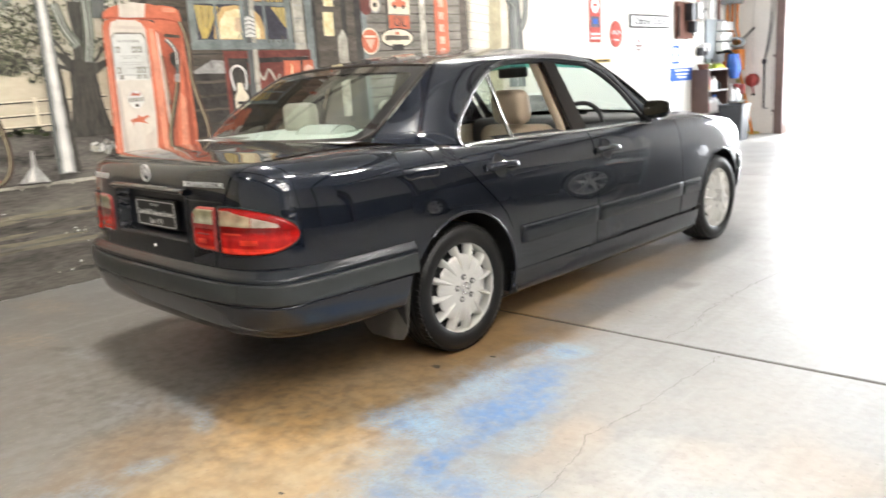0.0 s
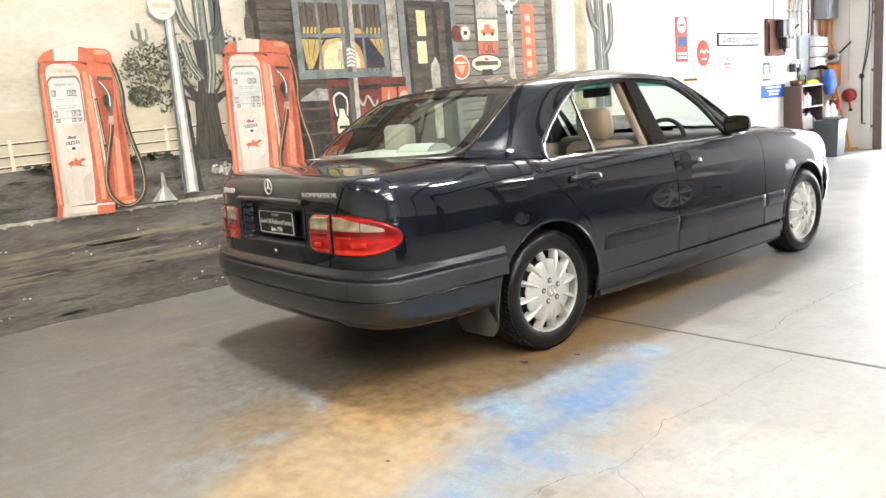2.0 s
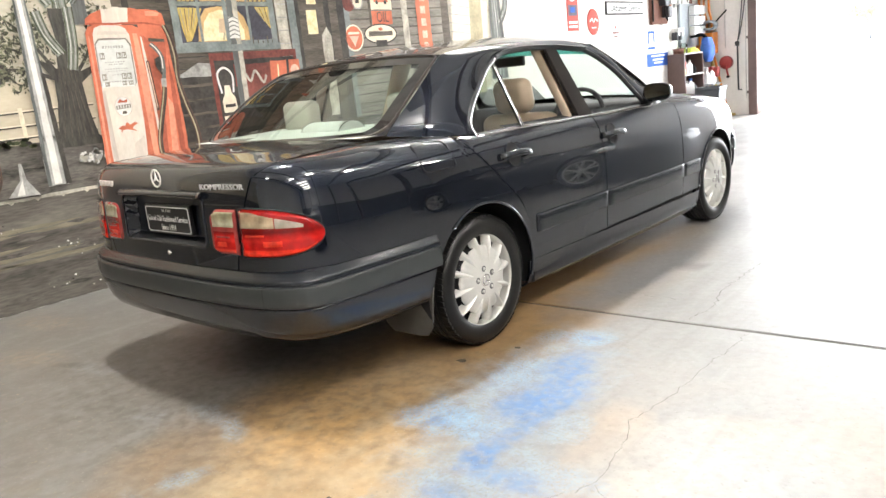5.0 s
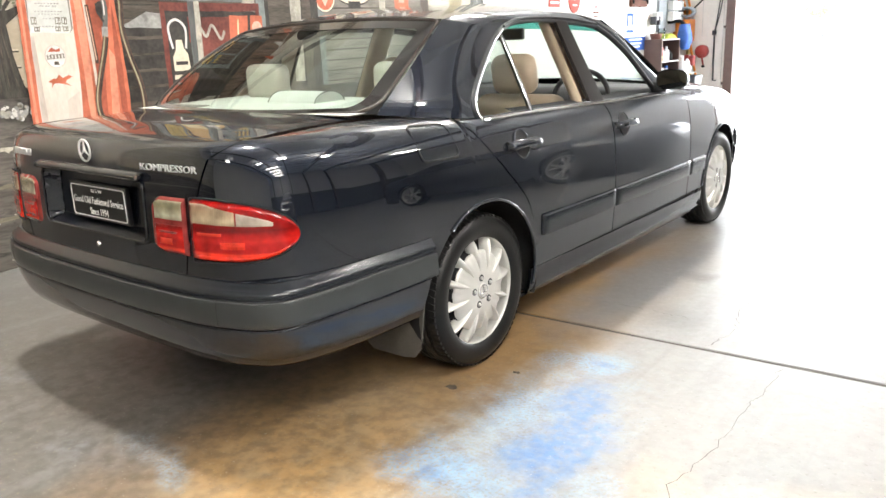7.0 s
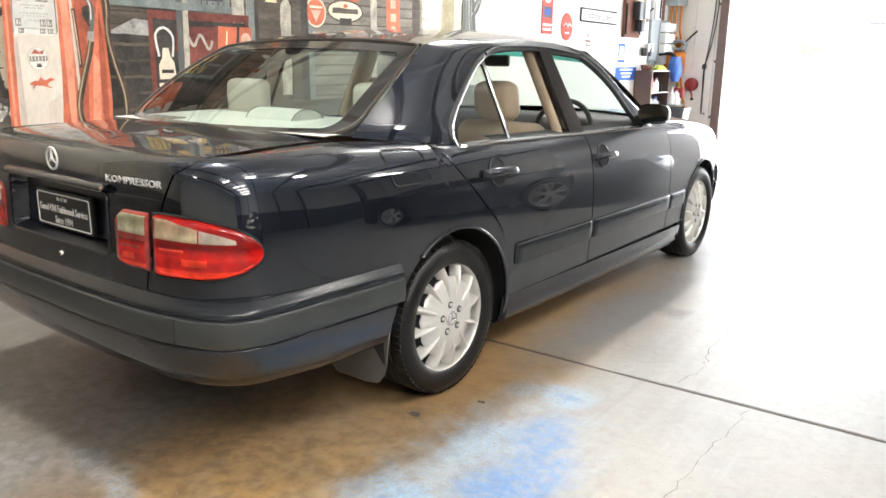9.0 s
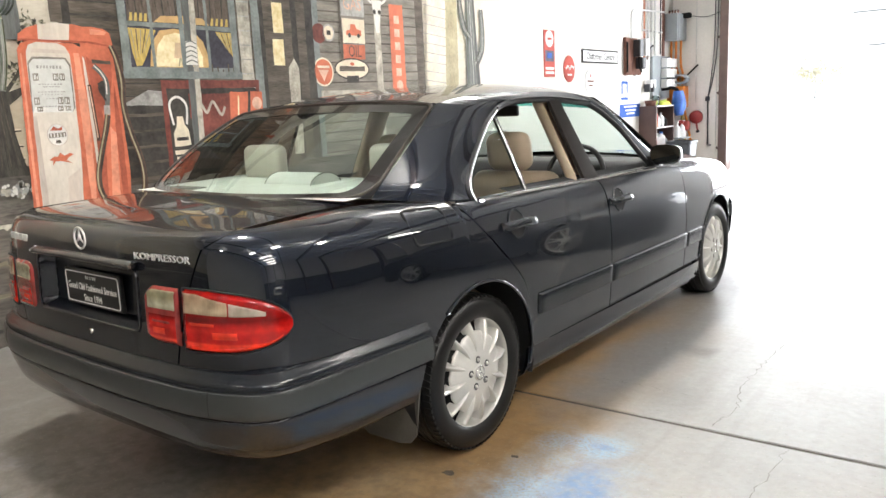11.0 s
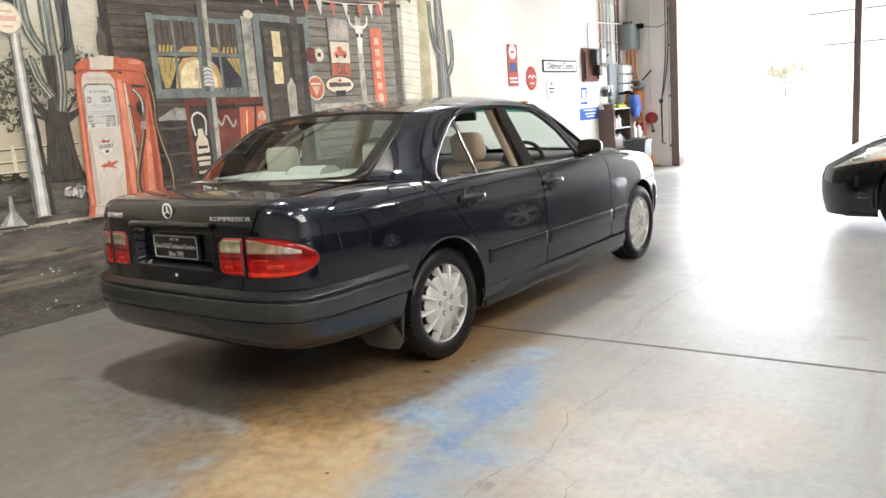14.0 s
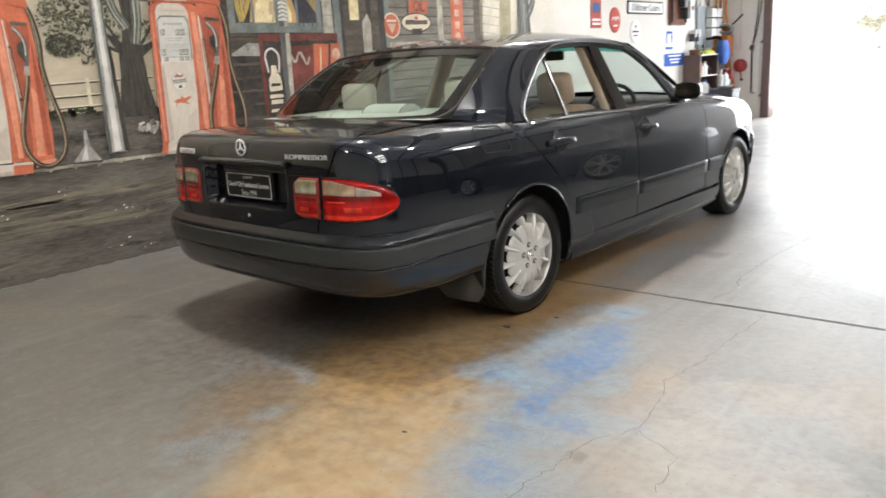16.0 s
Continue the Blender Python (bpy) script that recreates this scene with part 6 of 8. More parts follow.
def side_details(mir):
    def add(name, piece, mat, label="", parent=saloon):
        return mesh(name, *(piece if mir > 0 else flip(piece)), mat, parent, label, crease=30 if name == "door_pillar" else None)

    loop = DLO[0][:-1] + DLO[1][:-1] + DLO[2][:-1] + DLO[3]
    add("window_seal", tube([p + Vector((-0.004, 0, 0)) for p in loop], 0.014, 8), SEAL, "black rubber window seal")
    add("waist_trim", tube([Vector((tumble(p.z, p.y) + 0.012, p.y, p.z)) for p in resample(DLO[0], 40)], 0.010, 8), CHROME, "bright waist trim")
    arc = resample(DLO[3] , 40)
    add("window_trim", tube([p + Vector((0.012, -0.006, 0)) for p in arc], 0.005, 8), CHROME, "bright window trim")
    top = resample(DLO[2], 30)
    add("window_trim", tube([p + Vector((0.012, 0, 0.012)) for p in top], 0.006, 8), SEAL)
    # door pillar between the two windows
    rows = []
    for z in np.linspace(0.945, 1.352, 14):
        t = (z - 0.945) / 0.4
        a, b = 1.02, 1.168 - 0.037 * t
        rows.append([Vector((tumble(z, 1.09) - 0.01, a, z)), Vector((tumble(z, 1.09) + 0.007, a + 0.004, z)), Vector((tumble(z, 1.09) + 0.009, (a + b) / 2, z)), Vector((tumble(z, 1.09) + 0.007, b - 0.004, z)), Vector((tumble(z, 1.09) - 0.01, b, z))])
    add("door_pillar", lattice(rows), PILLAR, "glossy black door pillar")
    rows = []
    for z in np.linspace(0.75, 1.36, 14):
        x = tumble(z, 1.09) - 0.02 if z > 0.95 else tumble(0.95, 1.09) - 0.02
        rows.append([Vector((x, 1.0, z)), Vector((x - 0.045, 0.985, z)), Vector((x - 0.07, 1.015, z)), Vector((x - 0.07, 1.087, z)), Vector((x - 0.04, 1.13, z)), Vector((x, 1.14, z))])
    add("pillar_trim", lattice(rows), BEIGE, "beige pillar trim")
    # quarter light and its bar
    add("quarter_bar", tube([Vector((tumble(z, 0.47) + 0.004, 0.477 + 0.012 * (z - 0.96) / 0.33, z)) for z in np.linspace(0.965, 1.297, 6)], 0.011, 8), FRIT, "dark quarter light bar")
    add("bar_trim", tube([Vector((tumble(z, 0.47) + 0.012, 0.468 + 0.012 * (z - 0.96) / 0.33, z)) for z in np.linspace(0.965, 1.297, 6)], 0.004, 8), CHROME, "bright edge of the bar")
    arc = [p for p in resample(DLO[3], 30) if p.y < 0.484]
    rows = [[p, Vector((tumble(p.z, 0.48), 0.482, p.z))] for p in arc]
    v, f = lattice(rows)
    q = add("quarter_light", (v, [tuple(reversed(a)) for a in f]), SIDE_GLASS, "fixed quarter light glass")
    q.visible_shadow = False
    # inside of the doors
    rows = [[Vector((x - TAPER * y, y, z)) for x, z in ((0.80, 0.935), (0.765, 0.925), (0.75, 0.80), (0.70, 0.72), (0.76, 0.62), (0.77, 0.3))] for y in (0.44, 0.7, 1.0, 1.5, 2.02)]
    add("door_card", lattice(rows), BEIGE, "beige door lining with an arm rest")
    # outside mirror
    rows = []
    for t in np.linspace(0, 1, 12):
        y = 1.754 + 0.115 * t
        k = math.sqrt(max(0.0, 1 - (t * 0.98) ** 2.2))
        rows.append([Vector((0.899 + 0.088 * k * abs(math.cos(a)) ** 0.7 * (1 if math.cos(a) > 0 else -1), y, 1.024 + 0.055 * k * abs(math.sin(a)) ** 0.7 * (1 if math.sin(a) > 0 else -1))) for a in np.linspace(0, 2 * math.pi, 29)[:-1]])
    house = add("door_mirror", lattice(rows, True), PAINT, "dark blue mirror housing")
    rows = [[Vector((0.899 + 0.084 * r * abs(math.cos(a)) ** 0.7 * (1 if math.cos(a) > 0 else -1), 1.761, 1.024 + 0.051 * r * abs(math.sin(a)) ** 0.7 * (1 if math.sin(a) > 0 else -1))) for a in np.linspace(0, 2 * math.pi, 29)[:-1]] for r in (1, 0.5, 0.01)]
    add("mirror_glass", lattice(rows, True), MIRROR, "mirror glass", house)
    add("mirror_foot", tube([(0.765, 1.86, 0.975), (0.81, 1.835, 0.98), (0.855, 1.81, 0.995)], [0.035, 0.028, 0.026], 10), SEAL, "", house)


side_details(1)
side_details(-1)


# lamps at the tail
def skin(u, z, out):
    return SALOON.point(u, SALOON.s_at(z, -0.95), out)


def lens(us, low, high, out, edge=0.006, n=10):
    """A lens on the skin with rounded rims."""
    rows = []
    L = len(us)
    for i, u in enumerate([us[0]] + list(us) + [us[-1]]):
        a, b = low(u), high(u)
        zs = [a, a + 0.05 * (b - a)] + list(np.linspace(a + 0.12 * (b - a), b - 0.12 * (b - a), n)) + [b - 0.05 * (b - a), b]
        row = []
        for j, z in enumerate(zs):
            o = out
            if i in (0, L + 1) or j in (0, len(zs) - 1):
                o = -0.004
            elif i in (1, L) or j in (1, len(zs) - 2):
                o = out * 0.75
            row.append(skin(u, z, o))
        rows.append(row)
    return lattice(rows)


U_SPLIT = SALOON.at_x(0.556)
U_TIP = SALOON.at_y(-0.884)


def lamp_t(u):
    return min(1.0, max(0.0, (u - U_SPLIT) / (U_TIP - U_SPLIT)))


def lamp_top(u):
    t = lamp_t(u)
    return 0.742 + 0.110 * max(0.0, 1 - t ** 2.5) ** 0.52 if t < 1 else 0.742


def lamp_low(u):
    t = lamp_t(u)
    return 0.740 - 0.080 * max(0.0, 1 - t ** 4.0) ** 0.52 if t < 1 else 0.740


def tail_lamps(mir):
    def add(name, piece, mat, parent, label=""):
        return mesh(name, *(piece if mir > 0 else flip(piece)), mat, parent, label)

    us = list(U_SPLIT + (U_TIP - U_SPLIT) * (1 - (1 - np.linspace(0.012, 1, 40)) ** 1.7))
    base = add("tail_lamp", lens(us, lamp_low, lamp_top, 0.010), LAMP_RED, saloon, "red and smoked tail lamp")
    clear_low = lambda u: 0.772 - 0.004 * lamp_t(u)
    clear_top = lambda u: max(clear_low(u) + 0.002, min(lamp_top(u) - 0.010, clear_low(u) + 0.078 * max(0.0, 1 - lamp_t(u) / 0.82) ** 0.62 + 0.003))
    for nm, a, b, mat, text in (("indicator_lens", 0.03, 0.50, LAMP_SMOKE, "smoked amber indicator lens"), ("prism_lens", 0.475, 0.80, LAMP_CRYSTAL, "clear ribbed lens")):
        cut = [U_SPLIT + (U_TIP - U_SPLIT) * k for k in np.linspace(a, b, 14)]
        add(nm, lens(cut, clear_low, clear_top, 0.0112, n=6), mat, base, text)
    for a, b, z0, z1 in ((0.05, 0.40, 0.741, 0.752), (0.30, 0.60, 0.702, 0.728), (0.05, 0.93, 0.668, 0.682)):
        cut = [u for u in us if a < lamp_t(u) < b]
        add("lens_band", lens(cut, lambda u: max(z0, lamp_low(u) + 0.008), lambda u: max(z1, lamp_low(u) + 0.016), 0.0108, n=3), LAMP_RED2, base, "brighter red lens band")
    # a black line drawn where the gap round the lamp lies in shade
    loop = [skin(u, lamp_low(u) - 0.0005, 0.004) for u in us] + [skin(u, lamp_top(u) + 0.0005, 0.004) for u in reversed(us)]
    add("lamp_gap_line", tube(loop + loop[:1], 0.0032, 6, False), UNDER, base, "black gasket round the lamp")
    # the part on the boot lid
    u0, u1 = SALOON.at_x(0.376), U_SPLIT

    def rim(u, up):
        # rounded inner corners
        x = float(np.interp(u, SALOON.u, SALOON.p[:, 0]))
        k = max(0.0, min(1.0, (x - 0.379) / 0.05))
        return (0.80 + 0.050 * math.sqrt(1 - (1 - k) ** 2)) if up else (0.70 - 0.036 * math.sqrt(1 - (1 - k) ** 2))

    us = list(np.linspace(u0 + 0.006, u1 - 0.018, 26))
    base = add("lid_lamp", lens(us, lambda u: rim(u, False), lambda u: rim(u, True), 0.010), LAMP_RIM, lid, "red and smoked lamp on the boot lid")
    add("red_lens", lens(us[2:-1], lambda u: rim(u, False) + 0.009, lambda u: 0.770, 0.0112, n=12), LAMP_RED, base, "deep red lens")
    add("reversing_lens", lens(us[2:-1], lambda u: 0.773, lambda u: rim(u, True) - 0.009, 0.0115, n=6), LAMP_REVERSE, base, "greenish clear reversing lens")
    # this thin band paints a highlight line across the red lens
    add("lens_band", lens(us[5:-5], lambda u: 0.735, lambda u: 0.744, 0.0118, n=3), LAMP_RIM, base, "pale pink line in the lens")
    add("lens_band", lens(us[5:-9], lambda u: 0.697, lambda u: 0.722, 0.0116, n=3), LAMP_RED2, base, "brighter red lens band")


tail_lamps(1)
tail_lamps(-1)


def tail_y(z, x=0.0):
    return SALOON.point(SALOON.at_x(abs(x)), SALOON.s_at(z, -1.05), 0.0).y


# plate, grip, badges on the lid
def rounded(w, h, r, n=6):
    pts = []
    for cx, cz, a0 in ((w / 2 - r, h / 2 - r, 0), (-w / 2 + r, h / 2 - r, 90), (-w / 2 + r, -h / 2 + r, 180), (w / 2 - r, -h / 2 + r, 270)):
        pts += [(cx + r * math.cos(radians(a0 + 90 * k / n)), cz + r * math.sin(radians(a0 + 90 * k / n))) for k in range(n + 1)]
    return pts


def lid_point(x, z, out):
    p = SALOON.point(SALOON.at_x(abs(x)), SALOON.s_at(z, -1.05), out)
    return Vector((p.x if x >= 0 else -p.x, p.y, p.z))


loop = [lid_point(x, 0.788 + z, 0.001) for x, z in rounded(0.672, 0.204, 0.03)]
mesh("plate_recess", *tube(loop + loop[:1], 0.005, 8, False), PAINT, lid, "raised rim round the plate recess")
rows = [[lid_point(x, z + 0.897 + 0.004 * math.sin(math.pi * (x + 0.35) / 0.7), o) for o, z in ((-0.004, -0.014), (0.016, -0.012), (0.026, -0.004), (0.024, 0.006), (0.01, 0.013), (-0.004, 0.014))] for x in np.linspace(-0.345, 0.345, 30)]
v, f = lattice(rows)
f += [tuple(range(6)), tuple(reversed(range(len(v) - 6, len(v))))]
mesh("boot_grip", v, [tuple(reversed(q)) for q in f], PAINT, lid, "glossy dark grip strip above the plate")
PY = tail_y(0.78) - 0.014 + RECESS - 0.004
pb = part("number_plate", block(-0.186, 0.186, PY - 0.004, PY + 0.012, 0.716, 0.844, 0.003), PLATE_BLACK, lid, "black plate with white lettering")
loop = [Vector((x, PY - 0.005, 0.78 + z)) for x, z in rounded(0.352, 0.108, 0.01, 3)]
mesh("plate_border", *tube(loop + loop[:1], 0.0022, 6, False), WHITE, pb, "thin white border")
words("plate_lettering", "Good Old Fashioned Service", 0.036, pose(0, PY - 0.006, 0.783, 90), WHITE, pb, 0.0006, "white lettering", 0.325)
words("plate_lettering", "Since 1994", 0.036, pose(0, PY - 0.006, 0.745, 90), WHITE, pb, 0.0006, "white lettering", 0.12)
words("plate_lettering", "N S W", 0.018, pose(0, PY - 0.006, 0.818, 90), WHITE, pb, 0.0006, "white lettering", 0.07)
bz = 0.93
words("model_badge", "KOMPRESSOR", 0.030, pose(0.462, (tail_y(bz, 0.33) + tail_y(bz, 0.62)) / 2 - 0.008, bz, 90, 0, 6), BADGE, lid, 0.002, "chrome badge lettering", 0.258)
for k in range(4):
    x = -0.575 + 0.043 * k
    part("badge_bar", block(x - 0.016, x + 0.016, tail_y(bz, x) - 0.004, tail_y(bz, x) + 0.004, bz - 0.013, bz + 0.013, 0.003), BADGE, lid, "chrome badge")
ring = [Vector((0.036 * math.cos(a), tail_y(0.962) - 0.012, 0.962 + 0.036 * math.sin(a))) for a in np.linspace(0, 2 * math.pi, 33)]
star = mesh("lid_emblem", *tube(ring, 0.0034, 8, False), BADGE, lid, "round chrome emblem")
for k in range(3):
    a = radians(90 + 120 * k)
    c = Vector((0, tail_y(0.962) - 0.012, 0.962))
    mesh("emblem_spoke", *tube([c, c + Vector((0.035 * math.cos(a), 0, 0.035 * math.sin(a)))], [0.0048, 0.0012], 6), BADGE, star)
mesh("boot_lock", *moved(lathe([(0.001, -0.006), (0.009, -0.006), (0.011, -0.001), (0.011, 0.01)], 16, "y"), Matrix.Translation((0.03, tail_y(0.645) - 0.001, 0.645))), CHROME, lid, "chrome lock")

# fuel flap on the right wing
loop = [SALOON.point(SALOON.at_y(-0.245 + y - 0.15 * z), SALOON.s_at(0.925 + z, -0.2), 0.0005) for y, z in rounded(0.205, 0.118, 0.022)]
mesh("fuel_flap", *tube(loop + loop[:1], 0.0042, 6, False), UNDER, right_wing, "flush fuel flap outlined by its gap")


# wheels
def tyre_mesh():
    w = 0.102
    prof = [(0.215, -w + 0.012), (0.228, -w), (0.262, -w - 0.006), (0.290, -w + 0.004), (TYRE_R - 0.006, -w + 0.022), (TYRE_R, -w + 0.036)]
    grooves = []
    for g in (-0.045, -0.015, 0.015, 0.045):
        grooves += [(TYRE_R, g - 0.006), (TYRE_R - 0.007, g - 0.004), (TYRE_R - 0.007, g + 0.004), (TYRE_R, g + 0.006)]
    full = prof + grooves + [(r, -h) for r, h in reversed(prof)]
    return lathe(full, 72)


def tread_blocks():
    """Sipes across the shoulders."""
    out = []
    for k in range(72):
        a = 2 * math.pi * k / 72
        for side in (-1, 1):
            p = [(side * 0.062, TYRE_R - 0.004, a), (side * 0.062, TYRE_R + 0.0015, a), (side * 0.094, TYRE_R - 0.006, a + 0.03), (side * 0.094, TYRE_R - 0.014, a + 0.03)]
            q = [(x, r, t + 0.055) for x, r, t in p]
            v = [Vector((x, r * math.cos(t), r * math.sin(t))) for x, r, t in p + q]
            out.append((v, [(0, 1, 2, 3), (7, 6, 5, 4), (1, 5, 6, 2), (2, 6, 7, 3), (0, 4, 5, 1)]))
    return join(*out)


def rim_disc():
    """The dished face of the rim, scalloped where the fins leave it; +x is outward."""
    rows = []
    for r, x, deep in ((0.002, 0.103, 0), (0.030, 0.103, 0), (0.033, 0.0985, 0), (0.045, 0.0995, 0), (0.075, 0.0995, 0), (0.100, 0.098, 0.05), (0.125, 0.094, 0.3), (0.146, 0.088, 0.8), (0.158, 0.083, 1), (0.162, 0.079, 1), (0.163, 0.074, 1)):
        rows.append([Vector((x - 0.004 * deep * math.cos(12 * a) ** 2, r * math.cos(a), r * math.sin(a))) for a in np.linspace(0, 2 * math.pi, 145)[:-1]])
    return lattice(rows, True)


def rim_fin(k):
    """A fin that rises from the disc and widens towards the rim's edge."""
    m = Matrix.Rotation(2 * math.pi * k / 12, 4, "X")
    rows = []
    for r, w, ridge, foot in ((0.082, 0.001, 0.0985, 0.097), (0.100, 0.006, 0.1020, 0.093), (0.122, 0.0105, 0.1045, 0.087), (0.145, 0.0140, 0.1035, 0.078), (0.168, 0.0160, 0.0990, 0.062), (0.190, 0.0165, 0.0920, 0.056), (0.209, 0.0145, 0.0840, 0.052)):
        rows.append([Vector((x, y, r)) for x, y in ((foot - 0.012, -w * 1.12), (foot, -w), (foot + 0.72 * (ridge - foot), -w * 0.52), (ridge - 0.0008, -w * 0.16), (ridge - 0.0008, w * 0.16), (foot + 0.72 * (ridge - foot), w * 0.52), (foot, w), (foot - 0.012, w * 1.12))])
    v, f = lattice(rows)
    return [m @ q for q in v], f


def rim_barrel():
    return lathe([(0.222, 0.084), (0.224, 0.090), (0.220, 0.092), (0.214, 0.088), (0.211, 0.072), (0.206, 0.05), (0.2, 0.0), (0.19, -0.06)], 72)


def wheel():
    w = thing("wheel", "", "")
    mesh("tyre", *tyre_mesh(), RUBBER, w, "black tyre with worn tread")
    tagged(mesh("tread_pattern", *tread_blocks(), RUBBER, w, smooth=False), kind="stuff")
    r = mesh("rim", *rim_disc(), ALLOY, w, "silver twelve-fin alloy rim", crease=40)
    for k in range(12):
        mesh("fin", *rim_fin(k), ALLOY, r)
    mesh("rim_lip", *rim_barrel(), ALLOY, r)
    # black ring paints the shade in the gaps between the fins
    mesh("rim_gap_shade", *lathe([(0.1625, 0.0735), (0.1615, 0.030), (0.180, 0.020), (0.2045, 0.040)], 60), UNDER, r, "dark well behind the fins")
    mesh("brake_disc", *lathe([(0.02, 0.0), (0.15, 0.0), (0.15, -0.02)], 40), DARK_METAL, r, "dark brake disc")
    for k in range(5):
        a = radians(90 + 72 * k)
        mesh("wheel_bolt", *moved(lathe([(0.001, 0.106), (0.006, 0.106), (0.0075, 0.103), (0.0075, 0.09)], 6), Matrix.Translation((0, 0.056 * math.cos(a), 0.056 * math.sin(a)))), ALLOY, r)
        mesh("bolt_seat", *moved(lathe([(0.0075, 0.1003), (0.0105, 0.1003), (0.012, 0.1015), (0.0135, 0.1015), (0.0145, 0.099)], 20), Matrix.Translation((0, 0.056 * math.cos(a), 0.056 * math.sin(a)))), DARK_METAL, r)
    ring = [Vector((0.104, 0.026 * math.cos(a), 0.026 * math.sin(a))) for a in np.linspace(0, 2 * math.pi, 25)]
    cap = mesh("hub_cap", *tube(ring, 0.003, 6, False), CHROME, r, "silver hub cap")
    for k in range(3):
        a = radians(90 + 120 * k)
        mesh("emblem_arm", *tube([(0.105, 0, 0), (0.1045, 0.025 * math.cos(a), 0.025 * math.sin(a))], [0.0045, 0.0012], 6), CHROME, cap)
    return w


first = wheel()
first.parent = saloon
first.matrix_local = pose(0.762, 0, TYRE_R, 8)
for x, y, rz in ((0.722, FRONT_AXLE, 0), (-0.762, 0, 180), (-0.722, FRONT_AXLE, 180)):
    w = copy_thing(first, pose(x, y, TYRE_R, 23 if y else 8, 0, rz))
    w.parent = saloon


def mud_flap(y, x0, x1, top, low, lean):
    """A rubber sheet behind the wheel, its outer edge bent forward and its lower corner rounded."""
    rows = []
    for t in np.linspace(0, 1, 12):
        z = top + (low - top) * t
        back = y - lean * t - 0.015 * math.sin(math.pi * t)
        cut = 0.05 * max(0.0, (t - 0.86) / 0.14) ** 2
        xa, xb = x0 + 0.04 * t + cut, x1 - 0.012 * t - 0.6 * cut
        front = [Vector((xa + (xb - xa) * k, back + 0.035 * max(0.0, k - 0.8) / 0.2 * 0.5, z)) for k in (0, 0.2, 0.4, 0.6, 0.8, 0.9, 1.0)]
        rows.append(front + [q + Vector((0, 0.008, 0)) for q in reversed(front)])
    v, f = lattice(rows, True)
    n = len(rows[0])
    f += [tuple(range(n)), tuple(reversed(range(len(v) - n, len(v))))]
    return v, f


for y, x0, x1, top, low, lean in ((-0.335, 0.55, 0.872, 0.56, 0.160, 0.075), (FRONT_AXLE - 0.372, 0.60, 0.838, 0.44, 0.165, 0.02)):
    mesh("mud_flap", *mud_flap(y, x0, x1, top, low, lean), FLAP, saloon, "grey rubber mud flap", crease=50)
    mesh("mud_flap", *flip(mud_flap(y, x0, x1, top, low, lean)), FLAP, saloon, "grey rubber mud flap", crease=50)


# inside
def bench(name, x0, x1):
    s = thing(name, "", "")
    s.parent = saloon
    part("cushion", cushion(x0, x1, 1.11, 1.67, 0.38, 0.56, 0.06), BEIGE, s, "", True)
    back = part("backrest", cushion(-(x1 - x0) / 2, (x1 - x0) / 2, -0.07, 0.07, 0.0, 0.55, 0.068), BEIGE, s, "", True)
    back.matrix_local = pose((x0 + x1) / 2, 1.16, 0.46, -14 + 28, 0, 0)
    head = part("headrest", cushion(-0.125, 0.125, -0.06, 0.06, 0.0, 0.20, 0.058), BEIGE, s, "", True)
    head.matrix_local = pose((x0 + x1) / 2, 1.015, 1.0, 10, 0, 0)
    for dx in (-0.05, 0.05):
        mesh("headrest_post", *tube([((x0 + x1) / 2 + dx, 1.04, 0.94), ((x0 + x1) / 2 + dx, 1.01, 1.05)], 0.006, 6), CHROME, s)


bench("front_seat", 0.12, 0.64)
bench("front_seat", -0.64, -0.12)
part("rear_seat", cushion(-0.66, 0.66, 0.2, 0.72, 0.36, 0.56, 0.07), BEIGE, saloon, "beige leather rear bench", True)
part("rear_backrest", cushion(-0.68, 0.68, 0.0, 0.16, 0.5, 1.04, 0.05), BEIGE, saloon, "beige leather rear backrest", True)
mesh("parcel_shelf", *lattice([[Vector((x, y, 1.036 + 0.02 * (y + 0.5))) for x in (-0.66, -0.35, 0, 0.35, 0.66)] for y in (-0.47 , -0.2, 0.12)]), PALE, saloon, "pale cloth parcel shelf")
rows = [[Vector((x, -0.07 + 0.09 * k * math.cos(a), 1.032 + 0.056 * k * math.sin(a))) for a in np.linspace(0, math.pi, 13)] for x, k in ((-0.15, 0.0), (-0.15, 0.94), (-0.145, 1.0), (0.145, 1.0), (0.15, 0.94), (0.15, 0.0))]
housing = mesh("brake_lamp_housing", *lattice(rows), PALE, saloon, "pale half-round housing on the parcel shelf", crease=40)
for x in (-0.147, 0.147):
    mesh("piping", *tube([Vector((x, -0.07 + 0.09 * math.cos(a), 1.032 + 0.0565 * math.sin(a))) for a in np.linspace(0, math.pi, 15)], 0.0022, 6), FLAP, housing, "dark piping")
part("shelf_vent", block(-0.55, -0.33, -0.40, -0.33, 1.036, 1.044, 0.003), DASH, saloon, "dark shelf vent")
for x in (-0.42, 0.42):
    part("rear_headrest", cushion(x - 0.13, x + 0.13, 0.03, 0.12, 1.03, 1.20, 0.04), HEADREST, saloon, "pale leather rear headrest", True)
part("dashboard", cushion(-0.72, 0.72, 1.84, 2.26, 0.62, 0.975, 0.07), DASH, saloon, "dark grey dashboard", True)
wheel_rim = [Vector((0.37 + 0.185 * math.cos(a), 1.70 + 0.06 * math.sin(a), 0.90 + 0.175 * math.sin(a))) for a in np.linspace(0, 2 * math.pi, 41)]
sw = mesh("steering_wheel", *tube(wheel_rim, 0.015, 8, False), DASH, saloon, "black steering wheel")
